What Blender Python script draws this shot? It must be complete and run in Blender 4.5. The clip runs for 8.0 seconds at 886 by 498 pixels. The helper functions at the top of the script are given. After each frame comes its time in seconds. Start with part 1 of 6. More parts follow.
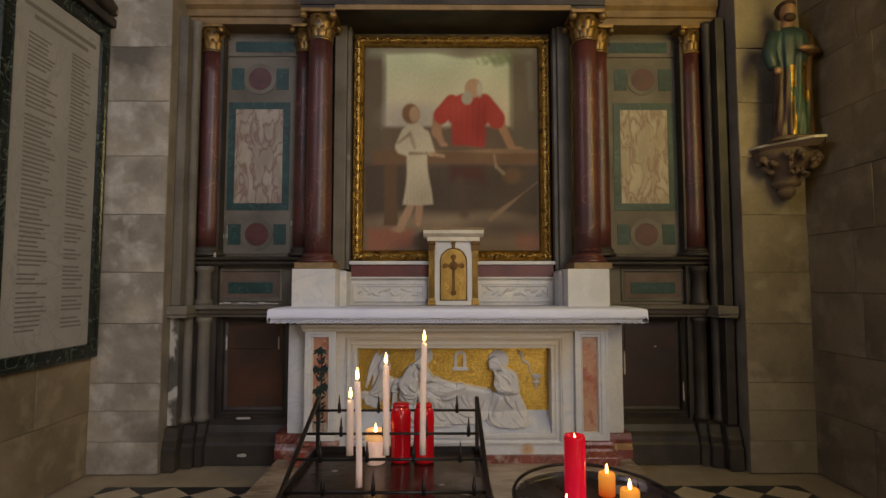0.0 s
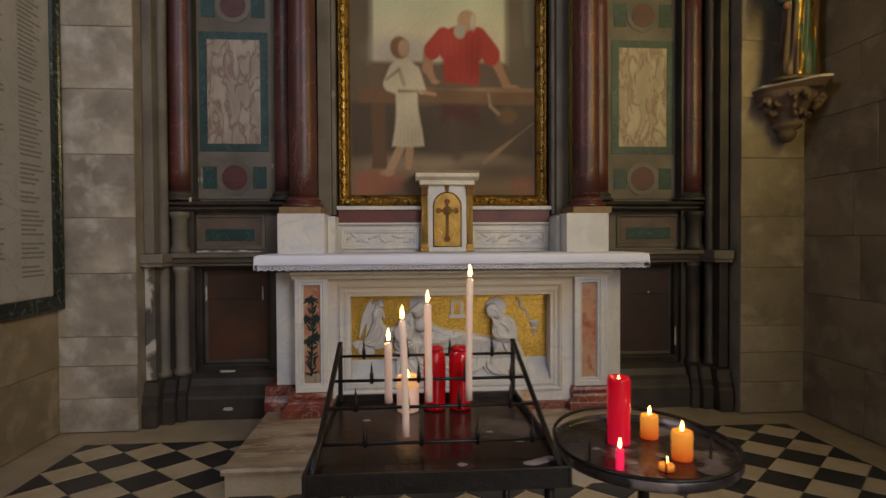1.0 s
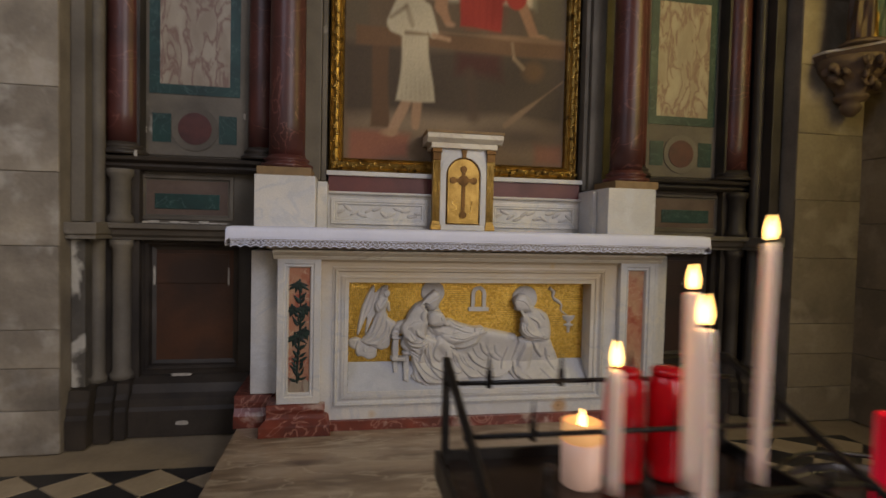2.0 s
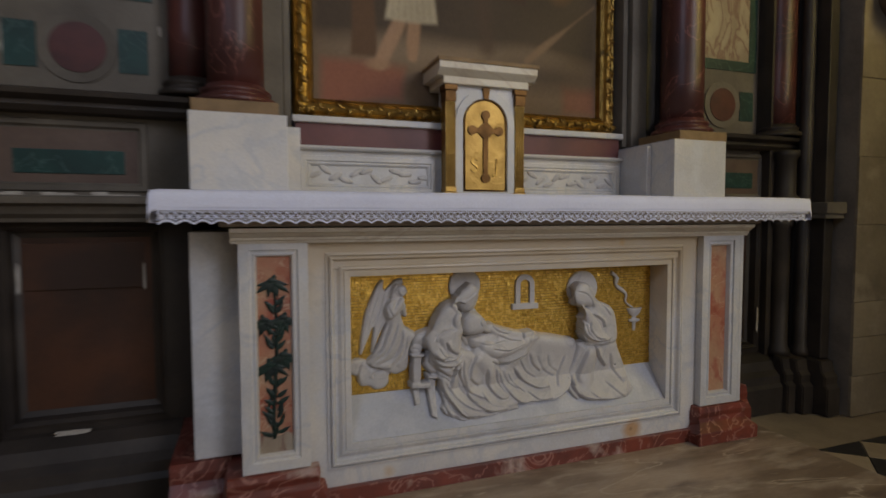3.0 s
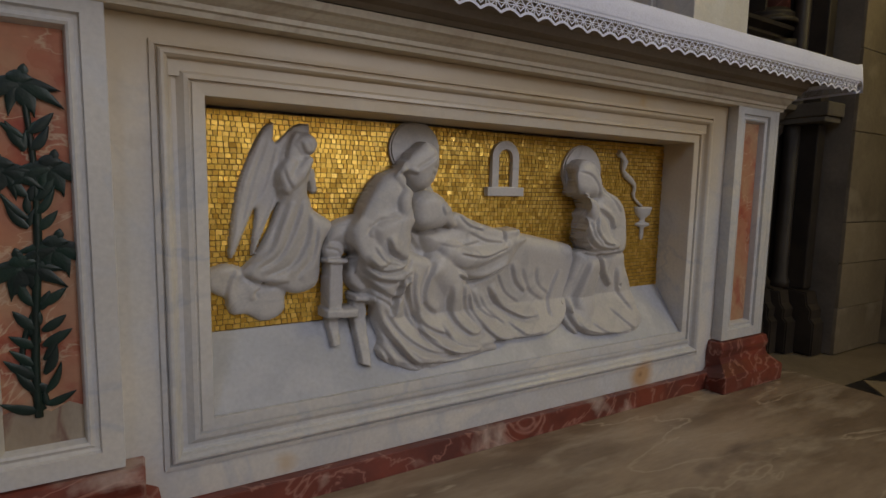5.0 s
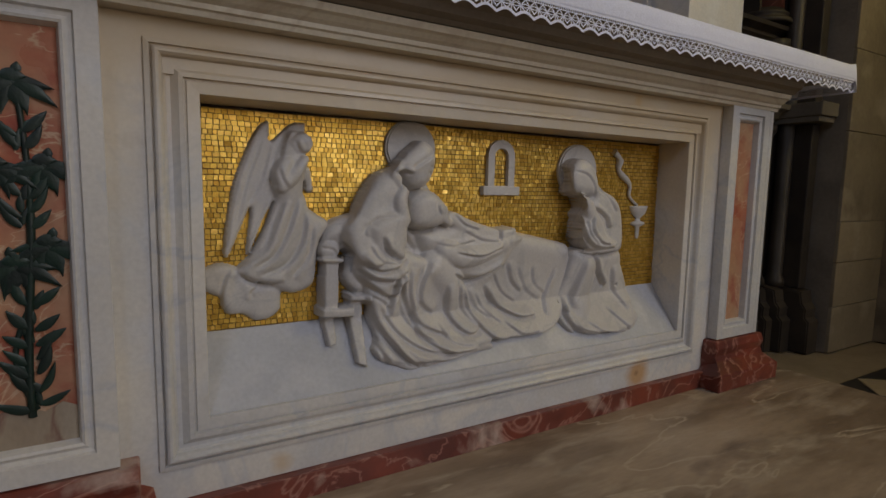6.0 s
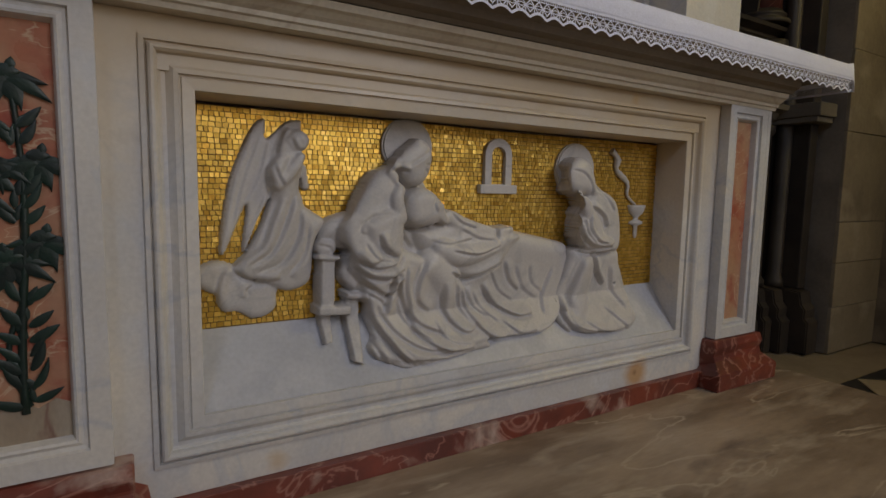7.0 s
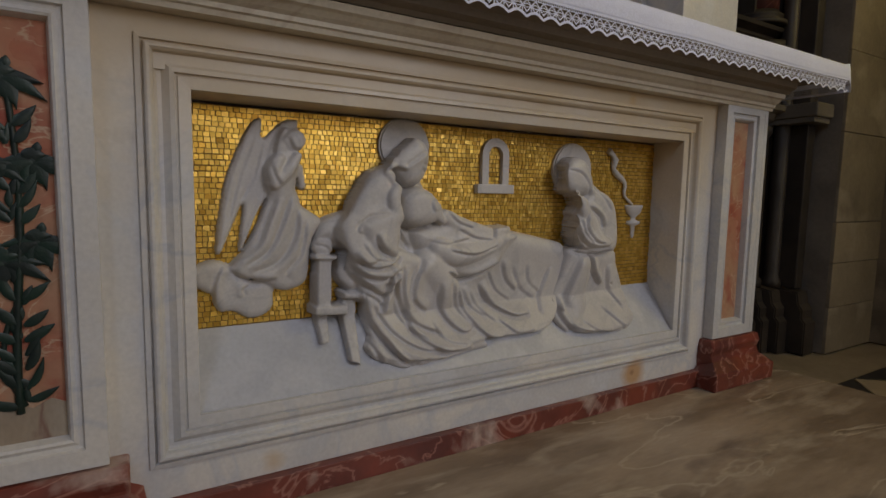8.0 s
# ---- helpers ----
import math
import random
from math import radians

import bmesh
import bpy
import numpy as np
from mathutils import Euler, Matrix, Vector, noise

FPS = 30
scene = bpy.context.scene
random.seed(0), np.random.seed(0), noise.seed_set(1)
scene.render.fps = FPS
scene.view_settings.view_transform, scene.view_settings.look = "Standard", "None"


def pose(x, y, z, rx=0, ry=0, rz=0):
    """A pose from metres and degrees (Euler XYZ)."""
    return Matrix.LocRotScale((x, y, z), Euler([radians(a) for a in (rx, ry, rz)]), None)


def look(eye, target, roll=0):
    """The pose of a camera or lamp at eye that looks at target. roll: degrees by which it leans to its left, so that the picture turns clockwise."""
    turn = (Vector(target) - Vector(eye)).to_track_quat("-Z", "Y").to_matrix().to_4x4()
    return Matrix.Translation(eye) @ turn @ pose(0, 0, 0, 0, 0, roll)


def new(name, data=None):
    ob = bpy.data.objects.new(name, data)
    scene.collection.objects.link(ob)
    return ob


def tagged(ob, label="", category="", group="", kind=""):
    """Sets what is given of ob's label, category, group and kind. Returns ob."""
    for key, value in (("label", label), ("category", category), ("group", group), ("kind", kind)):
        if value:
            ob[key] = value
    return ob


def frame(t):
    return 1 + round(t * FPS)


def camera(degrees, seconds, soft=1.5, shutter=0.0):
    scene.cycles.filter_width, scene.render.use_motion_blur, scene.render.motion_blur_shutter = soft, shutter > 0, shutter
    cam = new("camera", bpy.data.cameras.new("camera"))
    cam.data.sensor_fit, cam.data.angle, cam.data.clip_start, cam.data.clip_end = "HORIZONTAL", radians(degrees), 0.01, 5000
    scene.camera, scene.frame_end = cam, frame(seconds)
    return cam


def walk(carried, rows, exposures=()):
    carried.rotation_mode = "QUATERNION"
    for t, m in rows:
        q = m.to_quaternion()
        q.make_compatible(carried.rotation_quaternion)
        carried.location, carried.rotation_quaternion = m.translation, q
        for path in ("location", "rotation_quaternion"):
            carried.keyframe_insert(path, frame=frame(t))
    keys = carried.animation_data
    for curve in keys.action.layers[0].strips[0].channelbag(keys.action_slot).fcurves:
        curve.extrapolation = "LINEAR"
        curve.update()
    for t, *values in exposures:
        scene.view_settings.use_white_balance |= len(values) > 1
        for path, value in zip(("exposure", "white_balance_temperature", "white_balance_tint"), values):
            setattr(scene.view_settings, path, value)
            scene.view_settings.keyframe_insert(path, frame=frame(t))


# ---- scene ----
cam = camera(79.0, 8.0, soft=1.5, shutter=0.5)
PATH = [
    (0, (-0.098, 0.048, 1.306), (-0.085, 2.043, 1.437), 0.0),
    (0.5, (-0.162, 0.074, 1.286), (-0.124, 2.073, 1.353), 0.0),
    (1, (-0.297, 0.227, 1.244), (-0.155, 2.221, 1.206), -0.3),
    (1.5, (-0.406, 0.527, 1.198), (-0.248, 2.521, 1.154), 1.0),
    (1.7, (-0.507, 0.679, 1.185), (-0.267, 2.664, 1.122), 1.3),
    (2.8, (-0.906, 1.733, 1.069), (-0.342, 3.65, 0.987), 0.5),
    (3, (-0.942, 1.912, 1.065), (-0.272, 3.793, 0.957), -0.2),
    (3.5, (-0.892, 2.338, 1.061), (-0.009, 4.125, 0.887), -0.8),
    (4, (-0.797, 2.651, 0.888), (0.228, 4.344, 0.599), 1.2),
    (4.5, (-0.764, 2.689, 0.774), (0.25, 4.395, 0.53), 1.9),
    (5, (-0.762, 2.669, 0.736), (0.248, 4.381, 0.515), 1.1),
    (6.5, (-0.76, 2.669, 0.731), (0.265, 4.373, 0.513), 1.1),
    (7, (-0.754, 2.666, 0.722), (0.268, 4.373, 0.514), 1.0),
    (7.5, (-0.751, 2.665, 0.723), (0.267, 4.373, 0.513), 1.0),
    (8, (-0.751, 2.665, 0.719), (0.276, 4.369, 0.515), 1.0),
]
walk(cam, [(t, look(eye, target, roll)) for t, eye, target, roll in PATH], [(0, 0.06, 6850, 15), (1.7, 0.06, 6800, 15), (3.0, -0.20, 6250, 13), (3.6, -0.26, 6200, 13), (5.0, -0.26, 6400, 13), (8.0, -0.26, 6450, 13)])

# ---- world and large lights ----
world = bpy.data.worlds.new("sky")
world.use_nodes = True
scene.world = world
wn = world.node_tree
sky = wn.nodes.new("ShaderNodeTexSky")
sky.sky_type = "NISHITA"
sky.sun_disc = False
sky.sun_elevation, sky.sun_rotation = radians(35), radians(120)
wn.links.new(sky.outputs[0], wn.nodes["Background"].inputs[0])
wn.nodes["Background"].inputs[1].default_value = 0.1


def window_light(name, m, width, height, watts, colour):
    data = bpy.data.lights.new(name, "AREA")
    data.shape, data.size, data.size_y = "RECTANGLE", width, height
    data.energy, data.color = watts, colour
    ob = new(name, data)
    ob.matrix_world = m
    return ob


# daylight from the tall nave window behind, and the yellow glass high up beside the altar
window_light("nave_window_light", look((4.0, -6.3, 5.3), (-0.5, 3.6, 1.4)), 2.8, 4.4, 310, (0.92, 0.92, 0.97))
# added fill: stands in for a bright low nave mirrored in the gold
window_light("nave_low_fill_light", look((1.85, -6.3, 1.95), (0.0, 3.6, 1.3)), 3.6, 1.4, 60, (1.0, 0.84, 0.64))
window_light("side_window_light", look((-2.42, 0.7, 3.7), (0.4, 3.6, 0.4)), 1.0, 2.0, 29, (0.68, 0.79, 1.0))
window_light("yellow_window_light", look((2.46, 2.0, 3.0), (-0.6, 4.0, 3.2)), 0.9, 1.6, 28, (1.0, 0.78, 0.20))

# candle flames
for x, y, z, watts in ((-0.338, 1.522, 1.014, 0.22), (-0.243, 1.522, 1.105, 0.22), (-0.139, 1.524, 1.166, 0.22), (-0.304, 1.415, 1.082, 0.22), (0.425, 1.767, 0.735, 0.16), (0.442, 1.610, 0.742, 0.16)):
    data = bpy.data.lights.new("flame_light", "POINT")
    data.energy, data.color, data.shadow_soft_size = watts, (1.0, 0.58, 0.24), 0.006
    new("flame_light", data).location = (x, y, z)


# ---- materials ----
def material(name, c1, c2, scale=3.0, rough=0.6, metal=0.0, bump=0.15, grain=60.0, c3=None, vein=None, vein_scale=2.0,
             vein_width=0.04, vein_bend=2.2, spread=0.0, coat=0.0, low=0.35, high=0.65, spots=None, spot_at=0.62, spot_soft=0.05, stretch=(1, 1, 1)):
    """Two noise colours, fine grain, optional veins and stains, bump."""
    m = bpy.data.materials.new(name)
    m.use_nodes = True
    nt = m.node_tree
    N, L = nt.nodes, nt.links
    bsdf = N["Principled BSDF"]
    tc = N.new("ShaderNodeTexCoord")
    info = N.new("ShaderNodeObjectInfo")
    shift = N.new("ShaderNodeVectorMath")
    shift.operation = "MULTIPLY_ADD"
    shift.inputs[1].default_value = stretch
    comb = N.new("ShaderNodeVectorMath")
    comb.operation = "SCALE"
    comb.inputs[0].default_value = (7.3, 3.1, 5.7)
    L.new(info.outputs["Random"], comb.inputs["Scale"])
    L.new(tc.outputs["Object"], shift.inputs[0])
    L.new(comb.outputs[0], shift.inputs[2])
    co = shift.outputs[0]

    def noise_node(s, detail=5.0, distortion=0.0):
        n = N.new("ShaderNodeTexNoise")
        n.inputs["Scale"].default_value = s
        n.inputs["Detail"].default_value = detail
        n.inputs["Distortion"].default_value = distortion
        L.new(co, n.inputs["Vector"])
        return n

    def mix(a, b, fac):
        x = N.new("ShaderNodeMix")
        x.data_type = "RGBA"
        L.new(fac, x.inputs[0])
        for sock, v in ((x.inputs[6], a), (x.inputs[7], b)):
            if isinstance(v, tuple):
                sock.default_value = (*v, 1)
            else:
                L.new(v, sock)
        return x.outputs[2]

    def span(sock, a, b):
        r = N.new("ShaderNodeMapRange")
        r.inputs["From Min"].default_value, r.inputs["From Max"].default_value = a, b
        L.new(sock, r.inputs["Value"])
        return r.outputs[0]

    big = noise_node(scale, 6.0, 0.15)
    col = mix(c1, c2, span(big.outputs["Fac"], low, high))
    if c3:
        col = mix(col, c3, span(noise_node(scale * 2.7, 5.0, 0.2).outputs["Fac"], 0.5, 0.7))
    if vein:
        v = noise_node(vein_scale, 5.0, vein_bend)
        a = N.new("ShaderNodeMath")
        a.operation = "SUBTRACT"
        a.inputs[1].default_value = 0.5
        L.new(v.outputs["Fac"], a.inputs[0])
        b = N.new("ShaderNodeMath")
        b.operation = "ABSOLUTE"
        L.new(a.outputs[0], b.inputs[0])
        col = mix(vein, col, span(b.outputs[0], 0.0, vein_width))
    if spots:
        col = mix(col, spots, span(noise_node(scale * 0.8, 8.0, 0.3).outputs["Fac"], spot_at, spot_at + spot_soft))
    fine = noise_node(grain, 3.0)
    val = N.new("ShaderNodeHueSaturation")
    L.new(col, val.inputs["Color"])
    r = N.new("ShaderNodeMapRange")
    r.inputs["To Min"].default_value, r.inputs["To Max"].default_value = 0.86, 1.14
    L.new(fine.outputs["Fac"], r.inputs["Value"])
    if spread:
        add = N.new("ShaderNodeMath")
        add.operation = "MULTIPLY_ADD"
        add.inputs[1].default_value = spread
        L.new(info.outputs["Random"], add.inputs[0])
        L.new(r.outputs[0], add.inputs[2])
        L.new(add.outputs[0], val.inputs["Value"])
    else:
        L.new(r.outputs[0], val.inputs["Value"])
    L.new(val.outputs[0], bsdf.inputs["Base Color"])
    rr = N.new("ShaderNodeMapRange")
    rr.inputs["To Min"].default_value, rr.inputs["To Max"].default_value = max(0.03, rough - 0.12), min(1.0, rough + 0.12)
    L.new(big.outputs["Fac"], rr.inputs["Value"])
    L.new(rr.outputs[0], bsdf.inputs["Roughness"])
    bsdf.inputs["Metallic"].default_value = metal
    bsdf.inputs["Coat Weight"].default_value = coat
    if bump:
        bp = N.new("ShaderNodeBump")
        bp.inputs["Strength"].default_value = bump
        bp.inputs["Distance"].default_value = 0.01
        mm = N.new("ShaderNodeMath")
        mm.operation = "MULTIPLY_ADD"
        mm.inputs[1].default_value = 0.35
        L.new(fine.outputs["Fac"], mm.inputs[0])
        L.new(noise_node(scale * 4, 5.0).outputs["Fac"], mm.inputs[2])
        L.new(mm.outputs[0], bp.inputs["Height"])
        L.new(bp.outputs[0], bsdf.inputs["Normal"])
    return m


def plain(name, colour, rough=0.5, metal=0.0, glow=0.0, clear=0.0, subsurface=0.0):
    m = bpy.data.materials.new(name)
    m.use_nodes = True
    b = m.node_tree.nodes["Principled BSDF"]
    b.inputs["Base Color"].default_value = (*colour, 1)
    b.inputs["Roughness"].default_value = rough
    b.inputs["Metallic"].default_value = metal
    b.inputs["Transmission Weight"].default_value = clear
    if subsurface:
        b.inputs["Subsurface Weight"].default_value = subsurface
        b.inputs["Subsurface Radius"].default_value = (0.02, 0.008, 0.004)
    if glow:
        b.inputs["Emission Color"].default_value = (*colour, 1)
        b.inputs["Emission Strength"].default_value = glow
    return m


MARBLE = material("white_marble", (0.71, 0.675, 0.62), (0.55, 0.545, 0.545), 3.6, 0.38, bump=0.06, grain=120, c3=(0.62, 0.625, 0.64), vein=(0.57, 0.57, 0.575),
                  vein_scale=3.2, vein_width=0.035, vein_bend=1.4, spots=(0.38, 0.36, 0.35), spot_at=0.70, spot_soft=0.06)
CARVED = material("carved_marble", (0.60, 0.575, 0.55), (0.53, 0.505, 0.485), 5.0, 0.45, bump=0.06, grain=180, vein=(0.49, 0.475, 0.465), vein_scale=3.0, vein_width=0.03)
# dark brown for the mensa and its bed moulding
MENSABROWN = material("dark_brown_marble", (0.27, 0.215, 0.15), (0.19, 0.15, 0.105), 3.0, 0.6, bump=0.08, grain=90)
BEDMARBLE = material("blue_grey_marble", (0.53, 0.545, 0.58), (0.45, 0.46, 0.495), 4.0, 0.42, bump=0.05, grain=120, c3=(0.57, 0.57, 0.59))
MARBLE_STAINED = material("stained_marble", (0.66, 0.60, 0.48), (0.58, 0.50, 0.38), 2.6, 0.42, bump=0.05, grain=140,
                          vein=(0.56, 0.48, 0.37), vein_scale=1.5, vein_width=0.03, spots=(0.52, 0.36, 0.16), spot_at=0.70)
ASHLAR = material("pier_sandstone", (0.40, 0.345, 0.27), (0.20, 0.172, 0.14), 2.3, 0.85, bump=0.6, grain=45, c3=(0.47, 0.43, 0.375),
                  spread=0.12, spots=(0.125, 0.108, 0.09), spot_at=0.52, spot_soft=0.16)
ASHLAR_WARM = material("wall_sandstone", (0.26, 0.20, 0.125), (0.16, 0.125, 0.08), 2.2, 0.88, bump=0.5, grain=45,
                       c3=(0.30, 0.24, 0.16), spread=0.12)
ASHLAR_BROWN = material("brown_pier_sandstone", (0.30, 0.245, 0.165), (0.175, 0.142, 0.097), 2.0, 0.85, bump=0.5, grain=45, c3=(0.36, 0.30, 0.215), spread=0.10)
MORTAR = material("mortar", (0.27, 0.23, 0.18), (0.19, 0.16, 0.125), 5, 0.95, bump=0.4)
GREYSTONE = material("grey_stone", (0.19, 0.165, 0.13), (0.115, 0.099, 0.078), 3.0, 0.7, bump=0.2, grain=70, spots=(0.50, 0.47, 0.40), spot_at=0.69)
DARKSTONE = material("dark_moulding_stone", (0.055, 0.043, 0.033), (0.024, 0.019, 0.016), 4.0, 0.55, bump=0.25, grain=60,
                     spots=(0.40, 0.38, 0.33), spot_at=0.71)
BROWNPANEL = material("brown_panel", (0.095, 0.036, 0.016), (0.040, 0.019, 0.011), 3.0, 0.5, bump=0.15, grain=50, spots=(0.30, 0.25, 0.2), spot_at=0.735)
# BROWNPANEL darkened: the right bay's shade is put into the colour
SHADEDPANEL = material("shaded_brown_panel", (0.050, 0.022, 0.013), (0.026, 0.014, 0.010), 3.0, 0.5, bump=0.15, grain=50, spots=(0.20, 0.16, 0.13), spot_at=0.75)
REDMARBLE = material("red_marble", (0.110, 0.033, 0.027), (0.055, 0.021, 0.019), 3.2, 0.40, bump=0.03, grain=90, vein=(0.22, 0.09, 0.075),
                     vein_scale=2.2, vein_width=0.008)
REDBASE = material("red_plinth_marble", (0.22, 0.050, 0.030), (0.12, 0.032, 0.024), 9.0, 0.35, bump=0.08, grain=80,
                   vein=(0.36, 0.17, 0.13), vein_scale=4.5, vein_width=0.022, spots=(0.55, 0.43, 0.36), spot_at=0.60, spot_soft=0.14)
FRIEZEBROWN = material("worn_brown_stone", (0.14, 0.095, 0.07), (0.10, 0.065, 0.05), 6.0, 0.6, bump=0.1)
REDBAND = material("red_band", (0.15, 0.040, 0.035), (0.10, 0.030, 0.030), 5.0, 0.45, bump=0.05)
PINK = material("pink_marble", (0.44, 0.165, 0.10), (0.50, 0.33, 0.20), 6.0, 0.3, bump=0.03, grain=90, c3=(0.34, 0.08, 0.055),
                vein=(0.58, 0.40, 0.27), vein_scale=4.0, vein_width=0.010)
GREEN = material("green_marble", (0.012, 0.055, 0.046), (0.008, 0.032, 0.030), 7.0, 0.5, bump=0.03, vein=(0.05, 0.10, 0.085), vein_scale=6, vein_width=0.02)
LEAFGREEN = material("lily_green", (0.012, 0.034, 0.025), (0.006, 0.014, 0.013), 14.0, 0.45, bump=0.12)
BRECCIA = material("breccia_marble", (0.42, 0.35, 0.26), (0.31, 0.245, 0.18), 5.0, 0.5, bump=0.02, grain=90, vein=(0.22, 0.13, 0.10),
                   vein_scale=5.0, vein_width=0.06, vein_bend=0.7, stretch=(2.4, 1.0, 1.0))
ROUNDEL = material("red_roundel", (0.105, 0.028, 0.022), (0.065, 0.020, 0.017), 12, 0.5, bump=0.02)
GOLD = material("gilding", (0.48, 0.30, 0.075), (0.25, 0.145, 0.036), 18, 0.34, metal=0.9, bump=0.3, grain=90, spots=(0.10, 0.06, 0.02), spot_at=0.60)
GILTDOOR = material("gilt_door", (0.38, 0.24, 0.065), (0.27, 0.165, 0.042), 14, 0.38, metal=0.85, bump=0.2, grain=120, spots=(0.25, 0.13, 0.03), spot_at=0.68)
BRONZE = material("dark_bronze", (0.14, 0.070, 0.020), (0.09, 0.045, 0.014), 20, 0.45, metal=0.8, bump=0.1)
OCHRE = material("ochre_stone", (0.28, 0.175, 0.075), (0.19, 0.12, 0.055), 8, 0.6, bump=0.1)
SLABSTONE = material("step_marble", (0.42, 0.32, 0.225), (0.21, 0.15, 0.10), 2.6, 0.36, bump=0.16, grain=45, c3=(0.47, 0.38, 0.28), low=0.38, high=0.62,
                     vein=(0.50, 0.41, 0.30), vein_scale=1.6, vein_width=0.012, vein_bend=0.8, spots=(0.14, 0.10, 0.075), spot_at=0.60, spot_soft=0.10, stretch=(0.8, 2.6, 1))
RISER = material("pale_riser_stone", (0.50, 0.42, 0.31), (0.38, 0.31, 0.22), 4, 0.6, bump=0.1)
TILEWHITE = material("cream_tile", (0.46, 0.37, 0.25), (0.37, 0.29, 0.19), 5, 0.5, bump=0.08, grain=60, spread=0.15)
TILEBLACK = material("black_tile", (0.020, 0.020, 0.022), (0.035, 0.033, 0.032), 6, 0.4, bump=0.06, spread=0.1)
BORDER = material("floor_border_stone", (0.38, 0.30, 0.20), (0.27, 0.215, 0.15), 3, 0.6, bump=0.12, grain=50)
IRON = material("black_iron", (0.030, 0.026, 0.024), (0.018, 0.016, 0.015), 20, 0.38, metal=0.5, bump=0.15, grain=150)
TRAYIRON = material("waxy_tray_iron", (0.020, 0.014, 0.012), (0.040, 0.025, 0.018), 7, 0.20, metal=0.2, bump=0.10, grain=90,
                    spots=(0.17, 0.145, 0.135), spot_at=0.62, spot_soft=0.14)
CLOTH = material("white_linen", (0.79, 0.81, 0.95), (0.74, 0.76, 0.91), 6, 0.9, bump=0.12, grain=260)
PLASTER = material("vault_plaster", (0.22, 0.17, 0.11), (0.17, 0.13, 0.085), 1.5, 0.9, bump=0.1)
PLAQUE = material("plaque_marble", (0.41, 0.39, 0.36), (0.34, 0.325, 0.30), 2.0, 0.4, bump=0.03, vein=(0.33, 0.315, 0.29), vein_width=0.03)
BLACKGREEN = material("dark_green_marble", (0.014, 0.022, 0.016), (0.008, 0.012, 0.010), 5, 0.25, bump=0.02, vein=(0.10, 0.14, 0.10), vein_scale=4, vein_width=0.014)
FLAKING = material("flaking_paint_stone", (0.13, 0.115, 0.095), (0.075, 0.066, 0.056), 4, 0.7, bump=0.4, grain=50, spots=(0.50, 0.47, 0.41), spot_at=0.50)
CORBELSTONE = material("corbel_stone", (0.20, 0.13, 0.085), (0.11, 0.075, 0.05), 8, 0.7, bump=0.3)
LETTERS = plain("engraved_grey", (0.20, 0.185, 0.165), 0.7)
# glow values below put the flame's light into the wax itself
WAX = plain("ivory_wax_lit", (0.88, 0.70, 0.60), 0.45, subsurface=0.3, glow=0.13)
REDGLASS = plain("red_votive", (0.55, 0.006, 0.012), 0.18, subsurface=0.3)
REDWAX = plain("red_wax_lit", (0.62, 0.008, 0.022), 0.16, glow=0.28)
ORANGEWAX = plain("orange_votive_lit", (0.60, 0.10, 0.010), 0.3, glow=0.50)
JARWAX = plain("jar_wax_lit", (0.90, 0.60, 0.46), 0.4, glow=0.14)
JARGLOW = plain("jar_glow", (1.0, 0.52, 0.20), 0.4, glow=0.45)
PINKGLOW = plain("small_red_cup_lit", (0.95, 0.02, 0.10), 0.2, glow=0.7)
FLAME = plain("flame", (1.0, 0.58, 0.17), 0.5, glow=9.0)
WICK = plain("charred_wick", (0.015, 0.012, 0.010), 0.9)

FRONT = MARBLE.copy()
FRONT.name = "rust_spotted_marble"
nt = FRONT.node_tree
b = nt.nodes["Principled BSDF"]
source = b.inputs["Base Color"].links[0].from_socket
tc = nt.nodes.new("ShaderNodeTexCoord")
# warm bounce light under the overhang, painted in towards the top
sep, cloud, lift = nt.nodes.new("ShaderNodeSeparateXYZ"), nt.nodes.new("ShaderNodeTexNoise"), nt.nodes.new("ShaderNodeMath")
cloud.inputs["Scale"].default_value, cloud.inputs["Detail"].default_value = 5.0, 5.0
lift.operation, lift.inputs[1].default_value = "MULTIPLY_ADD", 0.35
warm_span, warm_tint = nt.nodes.new("ShaderNodeMapRange"), nt.nodes.new("ShaderNodeMix")
warm_span.inputs["From Min"].default_value, warm_span.inputs["From Max"].default_value, warm_span.inputs["To Max"].default_value = 0.87, 1.13, 0.9
warm_tint.data_type = "RGBA"
warm_tint.inputs[7].default_value = (0.585, 0.465, 0.295, 1)
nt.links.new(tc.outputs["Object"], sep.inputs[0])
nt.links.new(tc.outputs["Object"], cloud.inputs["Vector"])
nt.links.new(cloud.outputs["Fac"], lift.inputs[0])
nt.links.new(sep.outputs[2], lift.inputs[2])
nt.links.new(lift.outputs[0], warm_span.inputs["Value"])
nt.links.new(warm_span.outputs[0], warm_tint.inputs[0])
nt.links.new(source, warm_tint.inputs[6])
source = warm_tint.outputs[2]
